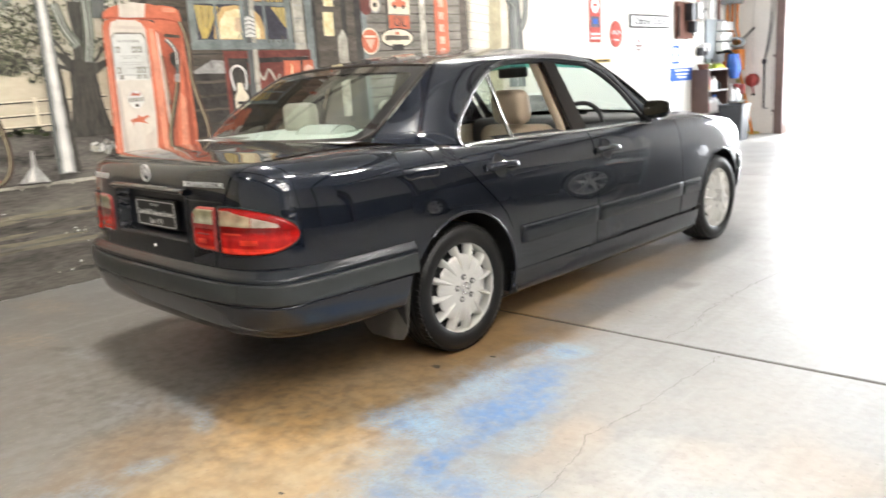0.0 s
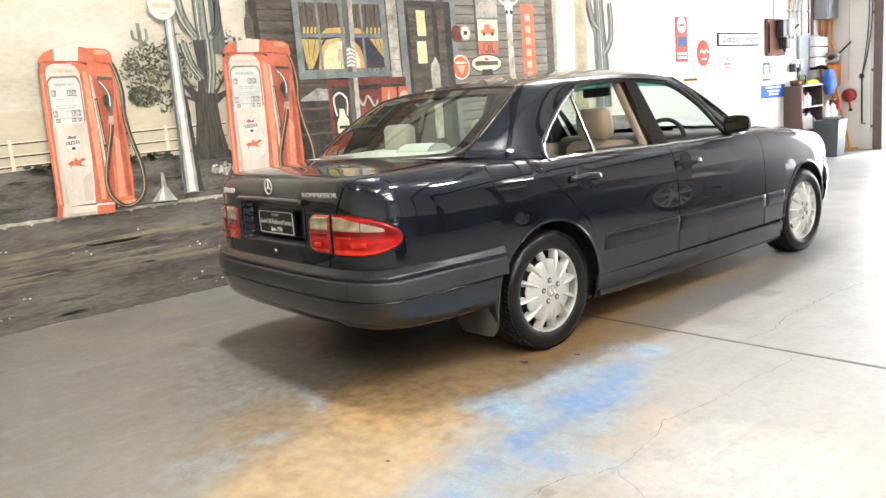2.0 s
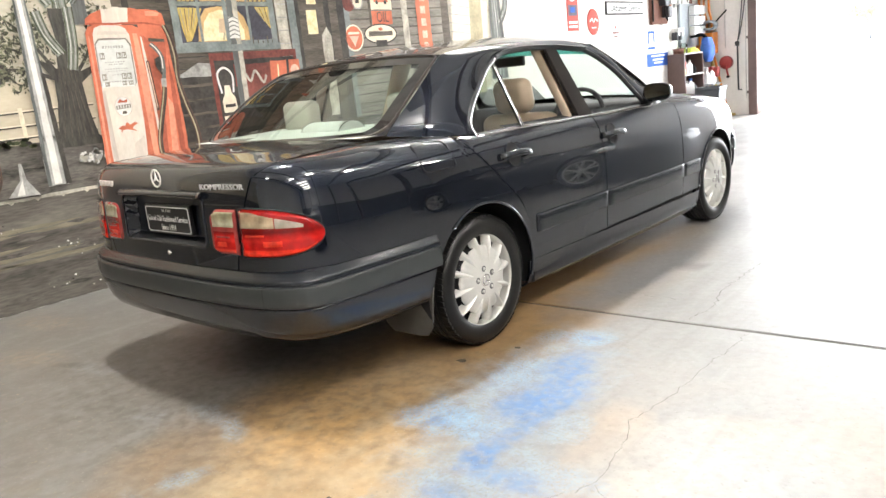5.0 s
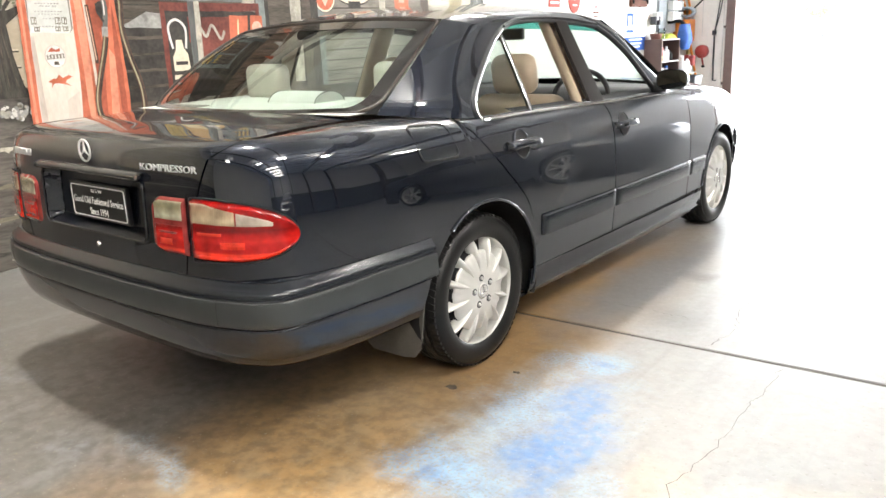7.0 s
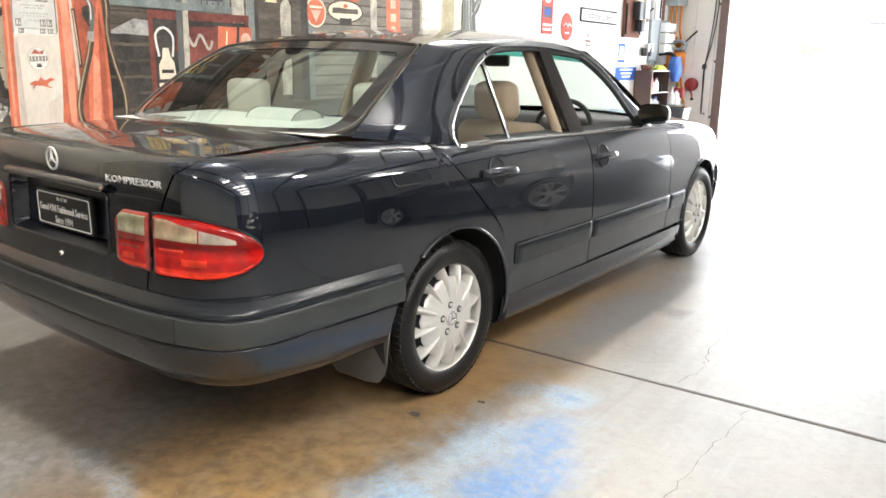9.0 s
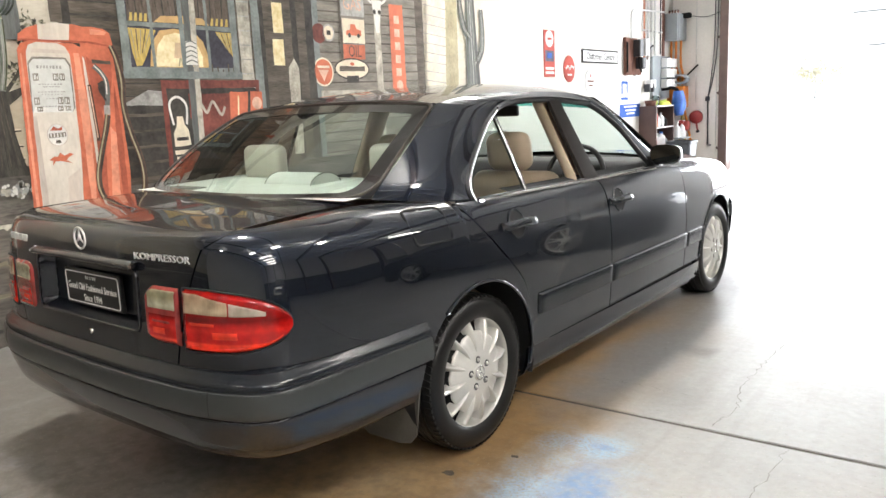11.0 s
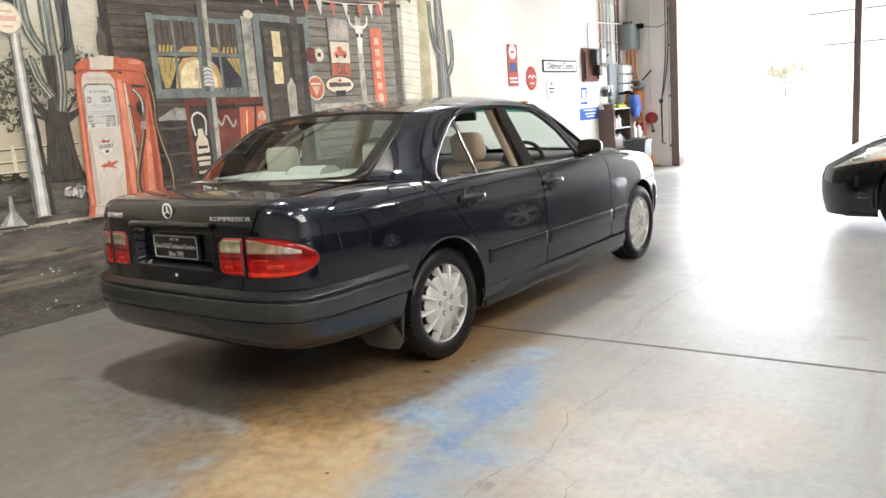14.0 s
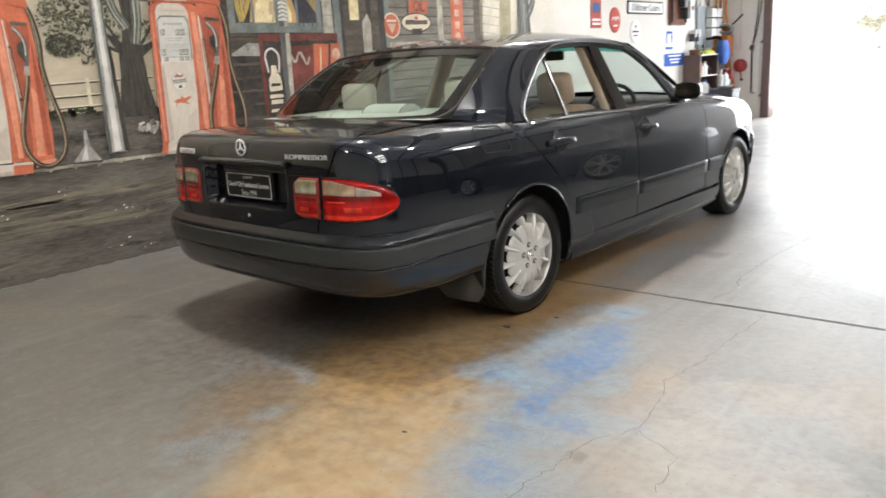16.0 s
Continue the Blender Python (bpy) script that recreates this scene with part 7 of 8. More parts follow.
part("steering_hub", cushion(0.29, 0.45, 1.68, 1.74, 0.84, 0.94, 0.028), DASH, sw, "", True)
for a in (0, math.pi, 1.5 * math.pi):
    mesh("steering_spoke", *tube([(0.37, 1.71, 0.89), (0.37 + 0.18 * math.cos(a), 1.70 + 0.06 * math.sin(a), 0.90 + 0.17 * math.sin(a))], 0.014, 6), DASH, sw)
part("inside_mirror", cushion(-0.12, 0.12, 1.49, 1.52, 1.265, 1.33, 0.014), DASH, saloon, "dark inside mirror", True)

# ---- signs and fittings on the white wall ----
SIGN_RED = material("red_enamel", (0.50, 0.115, 0.095), 0.8, 0, 0.15, 6, 90, 0.05, spec=0.12)
SIGN_BLUE = material("blue_print", (0.06, 0.14, 0.48), 0.8, 0, 0.2, 6, 90, spec=0.12)
SIGN_NAVY = material("navy_enamel", (0.15, 0.14, 0.18), 0.8, 0, 0.3, 9, 90, spec=0.12)
PAPER = material("white_paper", (0.80, 0.80, 0.80), 0.8, 0, 0.05, 6, 90, spec=0.12)
BLACK = material("black_enamel", (0.015, 0.015, 0.015), 0.8, 0, 0.2, 6, 90, spec=0.12)
BROWN_BOARD = material("brown_board", (0.17, 0.085, 0.065), 0.8, 0, 0.25, 5, 60, 0.1, spec=0.12)
SHELF_BROWN = material("dark_brown_laminate", (0.10, 0.06, 0.05), 0.45, 0, 0.2, 5, 60, 0.05)
GREY_BOX = material("grey_steel_box", (0.30, 0.33, 0.35), 0.4, 0.2, 0.12, 5, 80)
COPPER = material("orange_red_conduit", (0.46, 0.17, 0.09), 0.5, 0, 0.2, 6, 90)
PVC = material("grey_conduit", (0.55, 0.55, 0.54), 0.4, 0, 0.1, 6, 90)
ORANGE = material("orange_plastic", (0.70, 0.22, 0.02), 0.35, 0, 0.15, 6, 90)
RED = material("red_plastic", (0.30, 0.035, 0.03), 0.35, 0, 0.15, 6, 90)
BLUE = material("blue_fabric", (0.03, 0.11, 0.42), 0.6, 0, 0.3, 9, 90, 0.2)
YELLOW = material("yellow_paint", (0.50, 0.38, 0.14), 0.8, 0, 0.2, 6, 90, spec=0.12)
LIME = material("lime_cloth", (0.50, 0.58, 0.08), 0.7, 0, 0.3, 9, 90, 0.2)
BIN_GREY = material("dark_grey_bin_plastic", (0.05, 0.055, 0.065), 0.45, 0, 0.15, 6, 90)
TAN = material("tan_wood", (0.42, 0.29, 0.15), 0.6, 0, 0.25, 9, 90)


def on_wall(name, label, category, y0, y1, z0, z1, depth, mat, bevel=0.003):
    t = thing(name, label, category)
    part("panel", block(WX, WX + depth, y0, y1, z0, z1, bevel), mat, t)
    return t


def bar(t, y0, y1, z0, z1, x, mat, name="print_bar", d=0.002):
    return part(name, block(WX + x - 0.001, WX + x + d, y0, y1, z0, z1, 0), mat, t)


s_ = on_wall("enamel_sign", "tall red enamel sign with a white roundel", "sign", 6.60, 6.89, 1.66, 2.26, 0.012, SIGN_RED)
mesh("roundel", *moved(lathe([(0.0005, 0.0145), (0.105, 0.0145), (0.11, 0.01)], 28), Matrix.Translation((WX, 6.745, 2.15))), PAPER, s_, "white roundel")
bar(s_, 6.69, 6.80, 2.135, 2.165, 0.016, SIGN_RED)
bar(s_, 6.63, 6.86, 1.86, 2.0, 0.012, SIGN_NAVY)
bar(s_, 6.68, 6.80, 1.90, 1.97, 0.0145, SIGN_BLUE)
bar(s_, 6.63, 6.86, 1.755, 1.785, 0.012, PAPER)
bar(s_, 6.63, 6.86, 1.70, 1.73, 0.012, PAPER)

s_ = thing("oval_sign", "oval red enamel drinks sign", "sign")
mesh("panel", *moved(lathe([(0.0005, 0.014), (0.155, 0.014), (0.165, 0.010), (0.168, 0.0)], 32), Matrix.Translation((WX, 7.315, 1.77)) @ Matrix.Diagonal((1, 1.0, 1.08, 1))), SIGN_RED, s_)
mesh("script_stroke", *tube(smooth_curve([(WX + 0.015, 7.20, 1.77), (WX + 0.015, 7.26, 1.81), (WX + 0.015, 7.31, 1.765), (WX + 0.015, 7.36, 1.81), (WX + 0.015, 7.43, 1.775)], 5), 0.012, 6), PAPER, s_, "white script flourish")
bar(s_, 7.25, 7.38, 1.68, 1.70, 0.014, PAPER)

s_ = on_wall("name_sign", "long white name board with a black border", "sign", 7.71, 8.95, 1.862, 2.052, 0.016, BLACK)
bar(s_, 7.735, 8.925, 1.882, 2.032, 0.014, PAPER, "face", 0.004)
words("sign_words", "Oldtimer Centre", 0.15, Matrix.Translation((WX + 0.0195, 8.33, 1.955)) @ pose(0, 0, 0, 90, 0, 90), BLACK, s_, 0.0008, "black lettering", 0.98)

s_ = thing("round_sign", "round white enamel sign with faded print", "sign")
mesh("panel", *moved(lathe([(0.0005, 0.012), (0.165, 0.012), (0.172, 0.008), (0.174, 0.0)], 32), Matrix.Translation((WX, 7.98, 1.60))), PAPER, s_)
bar(s_, 7.88, 8.08, 1.59, 1.615, 0.012, BROWN_BOARD)
bar(s_, 7.91, 8.05, 1.535, 1.555, 0.012, BROWN_BOARD)
mesh("emblem", [(WX + 0.0135, 7.93, 1.66), (WX + 0.0135, 8.03, 1.66), (WX + 0.0135, 7.98, 1.72)], [(0, 1, 2)], RED, s_, "small red triangle", False)
s_ = on_wall("small_sign", "small yellow enamel strip sign", "sign", 6.75, 7.15, 1.385, 1.435, 0.008, YELLOW)
bar(s_, 6.79, 7.11, 1.40, 1.42, 0.008, BLACK)

# switchgear on its board
s_ = on_wall("switch_board", "brown switch board with grey switchgear", "switch board", 9.19, 9.80, 1.70, 2.27, 0.05, BROWN_BOARD)
part("switch_box", block(WX + 0.05, WX + 0.17, 9.47, 9.62, 1.98, 2.24, 0.01), DARK_METAL, s_)
part("switch_box", block(WX + 0.05, WX + 0.2, 9.63, 9.8, 2.0, 2.26, 0.012), PVC, s_)
part("switch_box", block(WX + 0.05, WX + 0.18, 9.56, 9.7, 1.79, 1.97, 0.02), DARK_METAL, s_)
mesh("switch_lever", *tube([(WX + 0.17, 9.84, 2.1), (WX + 0.2, 9.93, 2.16)], 0.015, 8), DARK_METAL, s_)
mesh("cable", *tube(smooth_curve([(WX + 0.12, 9.62, 1.80), (WX + 0.16, 9.55, 1.74), (WX + 0.14, 9.5, 1.84), (WX + 0.12, 9.54, 1.98)], 6), 0.012, 6), BLACK, s_)
part("terminal", block(WX + 0.05, WX + 0.075, 9.195, 9.22, 1.74, 2.2, 0.004), BLACK, s_)

s_ = on_wall("wall_calendar", "white and blue wall calendar sheet", "calendar", 9.01, 9.88, 1.03, 1.68, 0.006, PAPER)
bar(s_, 9.03, 9.86, 1.035, 1.24, 0.006, SIGN_BLUE, "blue_band")
for z, a, b_ in ((1.19, 9.2, 9.72), (1.13, 9.25, 9.68), (1.08, 9.3, 9.62)):
    bar(s_, a, b_, z, z + 0.025, 0.0085, PAPER)
for y, z, h in ((9.10, 1.40, 0.19), (9.30, 1.42, 0.17)):
    bar(s_, y, y + 0.05, z, z + h, 0.006, SIGN_BLUE)
bar(s_, 9.12, 9.34, 1.56, 1.60, 0.006, SIGN_BLUE)
bar(s_, 9.08, 9.36, 1.31, 1.35, 0.006, SIGN_BLUE)
mesh("cord", *tube([(WX + 0.004, 9.2, 1.68), (WX + 0.01, 9.44, 1.72), (WX + 0.004, 9.7, 1.68)], 0.004, 6), BLACK, s_)

# conduits
for i, (y, z0, z1, mat, r) in enumerate(((9.98, 1.93, 5.38, COPPER, 0.016), (10.14, 1.95, 5.38, PVC, 0.02), (10.30, 2.0, 5.38, PVC, 0.02), (10.46, 2.0, 5.38, PVC, 0.018), (10.72, 2.05, 5.38, RUBBER, 0.012))):
    c = thing("conduit", "grey wall conduit running up the wall" if mat is PVC else "orange-red wall conduit running up the wall" if mat is COPPER else "dark cable running up the wall", "conduit", None, "conduits")
    mesh("pipe", *tube([(WX + 0.03, y, z0), (WX + 0.03, y, z1)], r, 10), mat, c)
    for z in (2.4, 3.1, 3.9):
        part("saddle", block(WX, WX + 0.055, y - 0.04, y + 0.04, z, z + 0.03, 0.006), PVC, c)
c = thing("conduit", "bent grey conduit feeding the switch board", "conduit", None, "conduits")
mesh("pipe", *tube(smooth_curve([(WX + 0.04, 9.42, 2.26), (WX + 0.04, 9.42, 2.6), (WX + 0.04, 9.5, 2.70), (WX + 0.04, 9.7, 2.72), (WX + 0.04, 10.9, 2.76)], 8), 0.016, 10), PVC, c)

# meters, cabinet, orange gear in the corner
s_ = on_wall("meter_board", "grey meter board with white meter boxes", "meter board", 10.32, 11.22, 1.30, 2.02, 0.05, GREY_BOX)
for r in range(3):
    for k in range(2):
        part("meter_box", block(WX + 0.05, WX + 0.16, 10.70 + 0.26 * k, 10.94 + 0.26 * k, 1.48 + 0.175 * r, 1.63 + 0.175 * r, 0.012), PAPER, s_)
for k in range(4):
    part("meter_box", block(WX + 0.02, WX + 0.12, 10.0 + 0.08 * k, 10.06 + 0.08 * k, 1.42 + 0.07 * (k % 2), 1.55 + 0.07 * (k % 2), 0.01), PAPER if k % 2 else DARK_METAL, s_)
s_ = thing("electric_cabinet", "grey steel electric cabinet high in the corner", "cabinet")
part("body", block(WX, WX + 0.24, 10.96, 11.395, 2.28, 2.74, 0.008), GREY_BOX, s_)
part("door", block(WX + 0.242, WX + 0.256, 10.98, 11.38, 2.30, 2.72, 0.004), GREY_BOX, s_)
part("back_board", block(WX, WX + 0.02, 10.86, 10.955, 1.6, 3.3, 0.003), BROWN_BOARD, s_)
for k in range(4):
    mesh("gland", *tube([(WX + 0.05 + 0.05 * k, 11.1, 2.74), (WX + 0.05 + 0.05 * k, 11.1, 2.80)], 0.018, 8), BROWN_BOARD, s_)
for k in range(3):
    c = thing("conduit", "orange conduit below the cabinet", "conduit", None, "conduits")
    x = WX + 0.05 + 0.085 * k
    mesh("pipe", *tube(smooth_curve([(x, 11.2, 2.28), (x, 11.2, 1.9), (x + 0.03, 11.22, 1.72), (x + 0.02, 11.25, 1.52)], 6), 0.02, 10), ORANGE, c)
s_ = thing("cable_coil", "coiled pale blue hose on the wall", "hose")
for k in range(3):
    ring = [(WX + 0.24 + 0.12 * math.cos(a), 11.1 + 0.05 * k, 1.62 + 0.07 * math.sin(a)) for a in np.linspace(0, 2 * math.pi, 25)]
    mesh("coil", *tube(ring, 0.022, 8, False), GREY_BOX, s_)
s_ = thing("orange_box", "orange wall box with a black handle", "box")
part("body", block(WX, WX + 0.30, 11.12, 11.398, 1.13, 1.50, 0.012), ORANGE, s_)
mesh("handle", *tube(smooth_curve([(WX + 0.2, 11.12, 1.32), (WX + 0.22, 11.06, 1.32), (WX + 0.32, 11.05, 1.28)], 5), 0.014, 8), BLACK, s_)
s_ = thing("mallet", "wooden mallet with a black handle", "tool")
mesh("handle", *tube([(-1.98, ENDY - 0.03, 1.86), (-2.22, ENDY - 0.03, 1.64)], 0.014, 8), BLACK, s_)
mesh("head", *tube([(-2.32, ENDY - 0.07, 1.66), (-2.16, ENDY - 0.07, 1.58)], 0.06, 12), TAN, s_)
s_ = thing("security_camera", "small black wall camera on a bracket", "camera")
mesh("bracket", *tube([(-2.18, ENDY, 2.70), (-2.18, ENDY - 0.1, 2.70)], 0.02, 8), BLACK, s_)
part("housing", block(-2.23, -2.08, ENDY - 0.2, ENDY - 0.08, 2.66, 2.75, 0.02), BLACK, s_)
s_ = thing("cable", "thin grey cable sagging along the wall", "cable")
mesh("line", *tube(smooth_curve([(-2.1, ENDY - 0.012, 2.70), (-1.85, ENDY - 0.012, 2.66), (-1.62, ENDY - 0.012, 2.72)], 6), 0.007, 6), DARK_METAL, s_)
for x, z0, z1 in ((-2.02, 1.2, 5.3), (-1.66, 0.3, 5.3)):
    s_ = thing("cable", "thin upright cable on the concrete panel", "cable")
    mesh("line", *tube([(x, ENDY - 0.008, z0), (x, ENDY - 0.008, z1)], 0.005, 6), PVC, s_)
s_ = thing("door_chain", "dark pull chain and rod of the roller door", "chain")
for dx in (0.0, 0.05):
    mesh("chain", *tube(smooth_curve([(-1.69 + dx, ENDY - 0.03, 3.3), (-1.70 + dx, ENDY - 0.03, 2.2), (-1.75 + dx * 0.6, ENDY - 0.03, 1.6), (-1.80, ENDY - 0.03, 1.27)], 6), 0.009, 6), DARK_METAL, s_)
mesh("rod", *tube([(-1.80, ENDY - 0.03, 1.27), (-1.79, ENDY - 0.03, 0.45), (-1.73, ENDY - 0.03, 0.45)], 0.014, 8), DARK_METAL, s_)
part("hook", block(-1.84, -1.77, ENDY - 0.05, ENDY, 1.22, 1.30, 0.012), DARK_METAL, s_)
s_ = thing("winch_box", "dark red winch with a hanging handle", "winch")
mesh("drum", *moved(lathe([(0.001, -0.12), (0.10, -0.12), (0.115, -0.10), (0.115, -0.02), (0.10, 0.0)], 20, "y"), Matrix.Translation((-1.99, ENDY, 0.95))), RED, s_)
mesh("handle", *tube([(-1.98, ENDY - 0.13, 0.92), (-1.93, ENDY - 0.15, 0.72)], 0.016, 8), RED, s_)
mesh("knob", *tube([(-1.93, ENDY - 0.19, 0.70), (-1.93, ENDY - 0.12, 0.70)], 0.022, 8), BLACK, s_)
for z in (0.4, 1.35, 2.3, 2.95):
    s_ = thing("post_bolt", "dark bolt head on the door post", "bolt", None, "post bolts")
    mesh("head", *tube([(-1.61, ENDY - 0.03, z), (-1.64, ENDY - 0.03, z)], 0.025, 6), STEEL_BROWN, s_)
s_ = thing("floor_batten", "short yellow timber batten on the floor", "batten")
part("timber", block(-2.15, -1.85, ENDY - 0.1, ENDY - 0.02, 0.0, 0.04, 0.005), YELLOW, s_)


# shelf and what stands on it
SX0, SX1, SY0, SY1 = WX, -2.15, 9.83, 10.66
s_ = thing("shelf_unit", "dark brown open shelf unit against the wall", "shelf unit")
part("side_panel", block(SX0, SX1, SY0, SY0 + 0.03, 0.0, 1.19, 0.003), SHELF_BROWN, s_)
part("side_panel", block(SX0, SX1, SY1 - 0.03, SY1, 0.0, 1.19, 0.003), SHELF_BROWN, s_)
part("back_panel", block(SX0, SX0 + 0.012, SY0 + 0.03, SY1 - 0.03, 0.0, 1.19, 0), SHELF_BROWN, s_)
LEVELS = (0.08, 0.46, 0.82, 1.17)
for z in LEVELS:
    part("shelf", block(SX0 + 0.013, SX1, SY0 + 0.031, SY1 - 0.031, z, z + 0.02, 0.002), SHELF_BROWN, s_)
for z in LEVELS[1:]:
    part("shelf_edge", block(SX1 + 0.001, SX1 + 0.006, SY0 + 0.03, SY1 - 0.03, z, z + 0.02, 0.001), PVC, s_)


def bottle(name, x, y, z, r, h, mat, cap, label, square=False):
    t = thing(name, label, "bottle", pose(x, y, z), "workshop bottles")
    prof = [(0.001, 0), (r * 0.95, 0.0), (r, 0.01), (r, h * 0.62), (r * 0.85, h * 0.72), (r * 0.38, h * 0.82), (r * 0.34, h * 0.9)]
    mesh("container", *lathe(prof, 4 if square else 16, "z"), mat, t, smooth=not square)
    mesh("cap", *lathe([(r * 0.36, h * 0.88), (r * 0.42, h * 0.9), (r * 0.42, h), (0.001, h)], 12, "z"), cap, t)
    return t


def spray(x, y, z, mat):
    t = bottle("spray_bottle", x, y, z, 0.05, 0.26, PAPER, mat, "white trigger spray bottle")
    part("trigger", block(-0.07, 0.03, -0.018, 0.018, 0.25, 0.29, 0.008), mat, t)
    return t


bottle("spray_can", -2.22, 9.98, 0.84, 0.045, 0.29, RED, RED, "red spray can on the shelf")
bottle("plastic_bottle", -2.24, 10.10, 0.84, 0.05, 0.2, PAPER, PAPER, "white plastic bottle on the shelf")
bottle("plastic_bottle", -2.22, 10.22, 0.84, 0.05, 0.23, PAPER, PVC, "white plastic bottle on the shelf")
bottle("plastic_bottle", -2.20, 9.90, 0.84, 0.04, 0.13, YELLOW, LIME, "small yellow bottle on the shelf")
bottle("plastic_bottle", -2.23, 10.40, 0.84, 0.05, 0.16, BLACK, BLACK, "black bottle on the shelf")
bottle("oil_jug", -2.24, 9.94, 0.48, 0.06, 0.22, RED, BLACK, "red oil jug on the shelf")
bottle("oil_jug", -2.23, 10.08, 0.48, 0.07, 0.25, PAPER, PAPER, "white oil jug on the shelf", True)
bottle("oil_jug", -2.22, 10.24, 0.48, 0.07, 0.28, PAPER, BLUE, "white oil jug on the shelf", True)
bottle("oil_jug", -2.24, 10.42, 0.48, 0.06, 0.2, DARK_METAL, BLACK, "dark oil jug on the shelf")
bottle("oil_jug", -2.24, 10.1, 0.10, 0.08, 0.26, PAPER, RED, "white oil jug on the lowest shelf")
s_ = thing("plastic_tub", "dark red tub on the shelf unit", "tub")
mesh("bowl", *moved(lathe([(0.001, 0.0), (0.08, 0.0), (0.10, 0.09), (0.092, 0.09), (0.074, 0.01), (0.001, 0.01)], 20, "z"), Matrix.Translation((-2.3, 9.96, 1.19))), BROWN_BOARD, s_)
s_ = thing("glass_jar", "clear glass jar on the shelf unit", "jar")
mesh("jar", *moved(lathe([(0.001, 0.0), (0.055, 0.0), (0.06, 0.02), (0.06, 0.15), (0.05, 0.17)], 20, "z"), Matrix.Translation((-2.28, 10.14, 1.19))), SIDE_GLASS, s_)
s_ = thing("cleaning_cloth", "crumpled lime green cloth on the shelf unit", "cloth")
rows = []
cl = random.Random(5)
for i in range(9):
    rows.append([Vector((-2.40 + 0.028 * i, 10.24 + 0.04 * j, 1.192 + (0.0 if i in (0, 8) or j in (0, 9) else 0.03 + cl.uniform(0, 0.06)))) for j in range(10)])
mesh("folds", *lattice(rows), LIME, s_)
s_ = thing("blue_bag", "blue fabric bag hanging from a black strap", "bag")
rows = []
for t in np.linspace(0, 1, 12):
    z = 1.42 - 0.42 * t
    w = 0.05 + 0.11 * math.sin(math.pi * min(1, t * 0.75 + 0.15))
    rows.append([Vector((-2.12 + 0.7 * w * math.cos(a) + 0.01 * math.sin(5 * a + 9 * t), 10.78 + w * math.sin(a) + 0.05 * t, z)) for a in np.linspace(0, 2 * math.pi, 17)[:-1]])
v, f = lattice(rows, True)
f.append(tuple(range(len(v) - 16, len(v))))
mesh("sack", v, f, BLUE, s_)
mesh("strap", *tube(smooth_curve([(-2.12, 10.78, 1.40), (-2.2, 10.76, 1.47), (-2.40, 10.75, 1.46)], 5), 0.03, 8), BLACK, s_)
s_ = thing("side_ledge", "small steel wall ledge beside the shelf unit", "ledge")
part("plate", block(WX, -2.0, 10.70, 11.12, 0.60, 0.62, 0.003), GREY_BOX, s_)
for y in (10.74, 11.08):
    mesh("bracket", *tube([(WX, y, 0.42), (-2.1, y, 0.6)], 0.012, 6), GREY_BOX, s_)
spray(-2.14, 10.78, 0.62, PAPER)
spray(-2.10, 10.92, 0.62, RED)
spray(-2.12, 11.05, 0.62, PAPER)
s_ = thing("trestle", "yellow folding trestle stand with red head", "trestle")
mesh("leg", *tube([(-2.20, 11.2, 1.1), (-2.02, 11.05, 0.0)], 0.026, 8), YELLOW, s_)
mesh("leg", *tube([(-2.20, 11.25, 1.1), (-2.30, 11.25, 0.0)], 0.026, 8), YELLOW, s_)
mesh("leg", *tube([(-2.16, 11.2, 1.1), (-1.95, 11.3, 0.0)], 0.022, 8), ORANGE, s_)
part("head", block(-2.2, -2.02, 11.02, 11.14, 0.72, 0.90, 0.03), RED, s_)

# waste bin
s_ = thing("waste_bin", "tall dark grey plastic waste bin on the floor", "bin", pose(-1.86, 10.22, 0.0))
rows = []
for z, k in ((0.0, 0.80), (0.02, 0.83), (0.55, 0.98), (0.56, 1.04), (0.60, 1.04), (0.60, 0.95), (0.05, 0.78)):
    rows.append([Vector((0.20 * k * sx_, 0.2 * k * sy_, z)) for sx_, sy_ in ((0.85, -1), (1, -0.85), (1, 0.85), (0.85, 1), (-0.85, 1), (-1, 0.85), (-1, -0.85), (-0.85, -1))])
mesh("tub", *lattice(rows, True), BIN_GREY, s_, smooth=False)
mesh("bottom", [(-0.15, -0.15, 0.03), (0.15, -0.15, 0.03), (0.15, 0.15, 0.03), (-0.15, 0.15, 0.03)], [(0, 1, 2, 3)], BIN_GREY, s_)

# ---- the black car across the bay ----
SPORT = Shell([(0, -1.1), (0.4, -1.08), (0.7, -1.0), (0.86, -0.8), (0.92, -0.3), (0.93, 0.6), (0.93, 1.8), (0.93, 2.5), (0.915, 2.95), (0.865, 3.28), (0.76, 3.5), (0.55, 3.66), (0.3, 3.73), (0, 3.75)],
              [(0.10, 0.16), (0.03, 0.18), (0.012, 0.26), (0.0, 0.42), (0.0, 0.58), (0.008, 0.68), (0.02, 0.78), (0.045, 0.88), (0.085, 0.955), (0.15, 1.0)],
              [(-1.3, 0.98), (0.0, 1.02), (1.5, 1.03), (2.0, 1.02), (2.5, 0.99), (2.9, 0.93), (3.2, 0.865), (3.5, 0.80), (3.8, 0.75)],
              ([0, 0.72, 0.84, 0.93, 1.0], [1.0, 1.0, 1.5, 2.2, 2.6]), 0.0, 0.38)
black_car = thing("black_car", "glossy black sports saloon parked across the bay", "car", pose(5.76, 4.87, 0, 0, 0, 91))
SPORT_R, SPORT_AXLE, SPORT_ARCH = 0.352, 2.86, 0.392


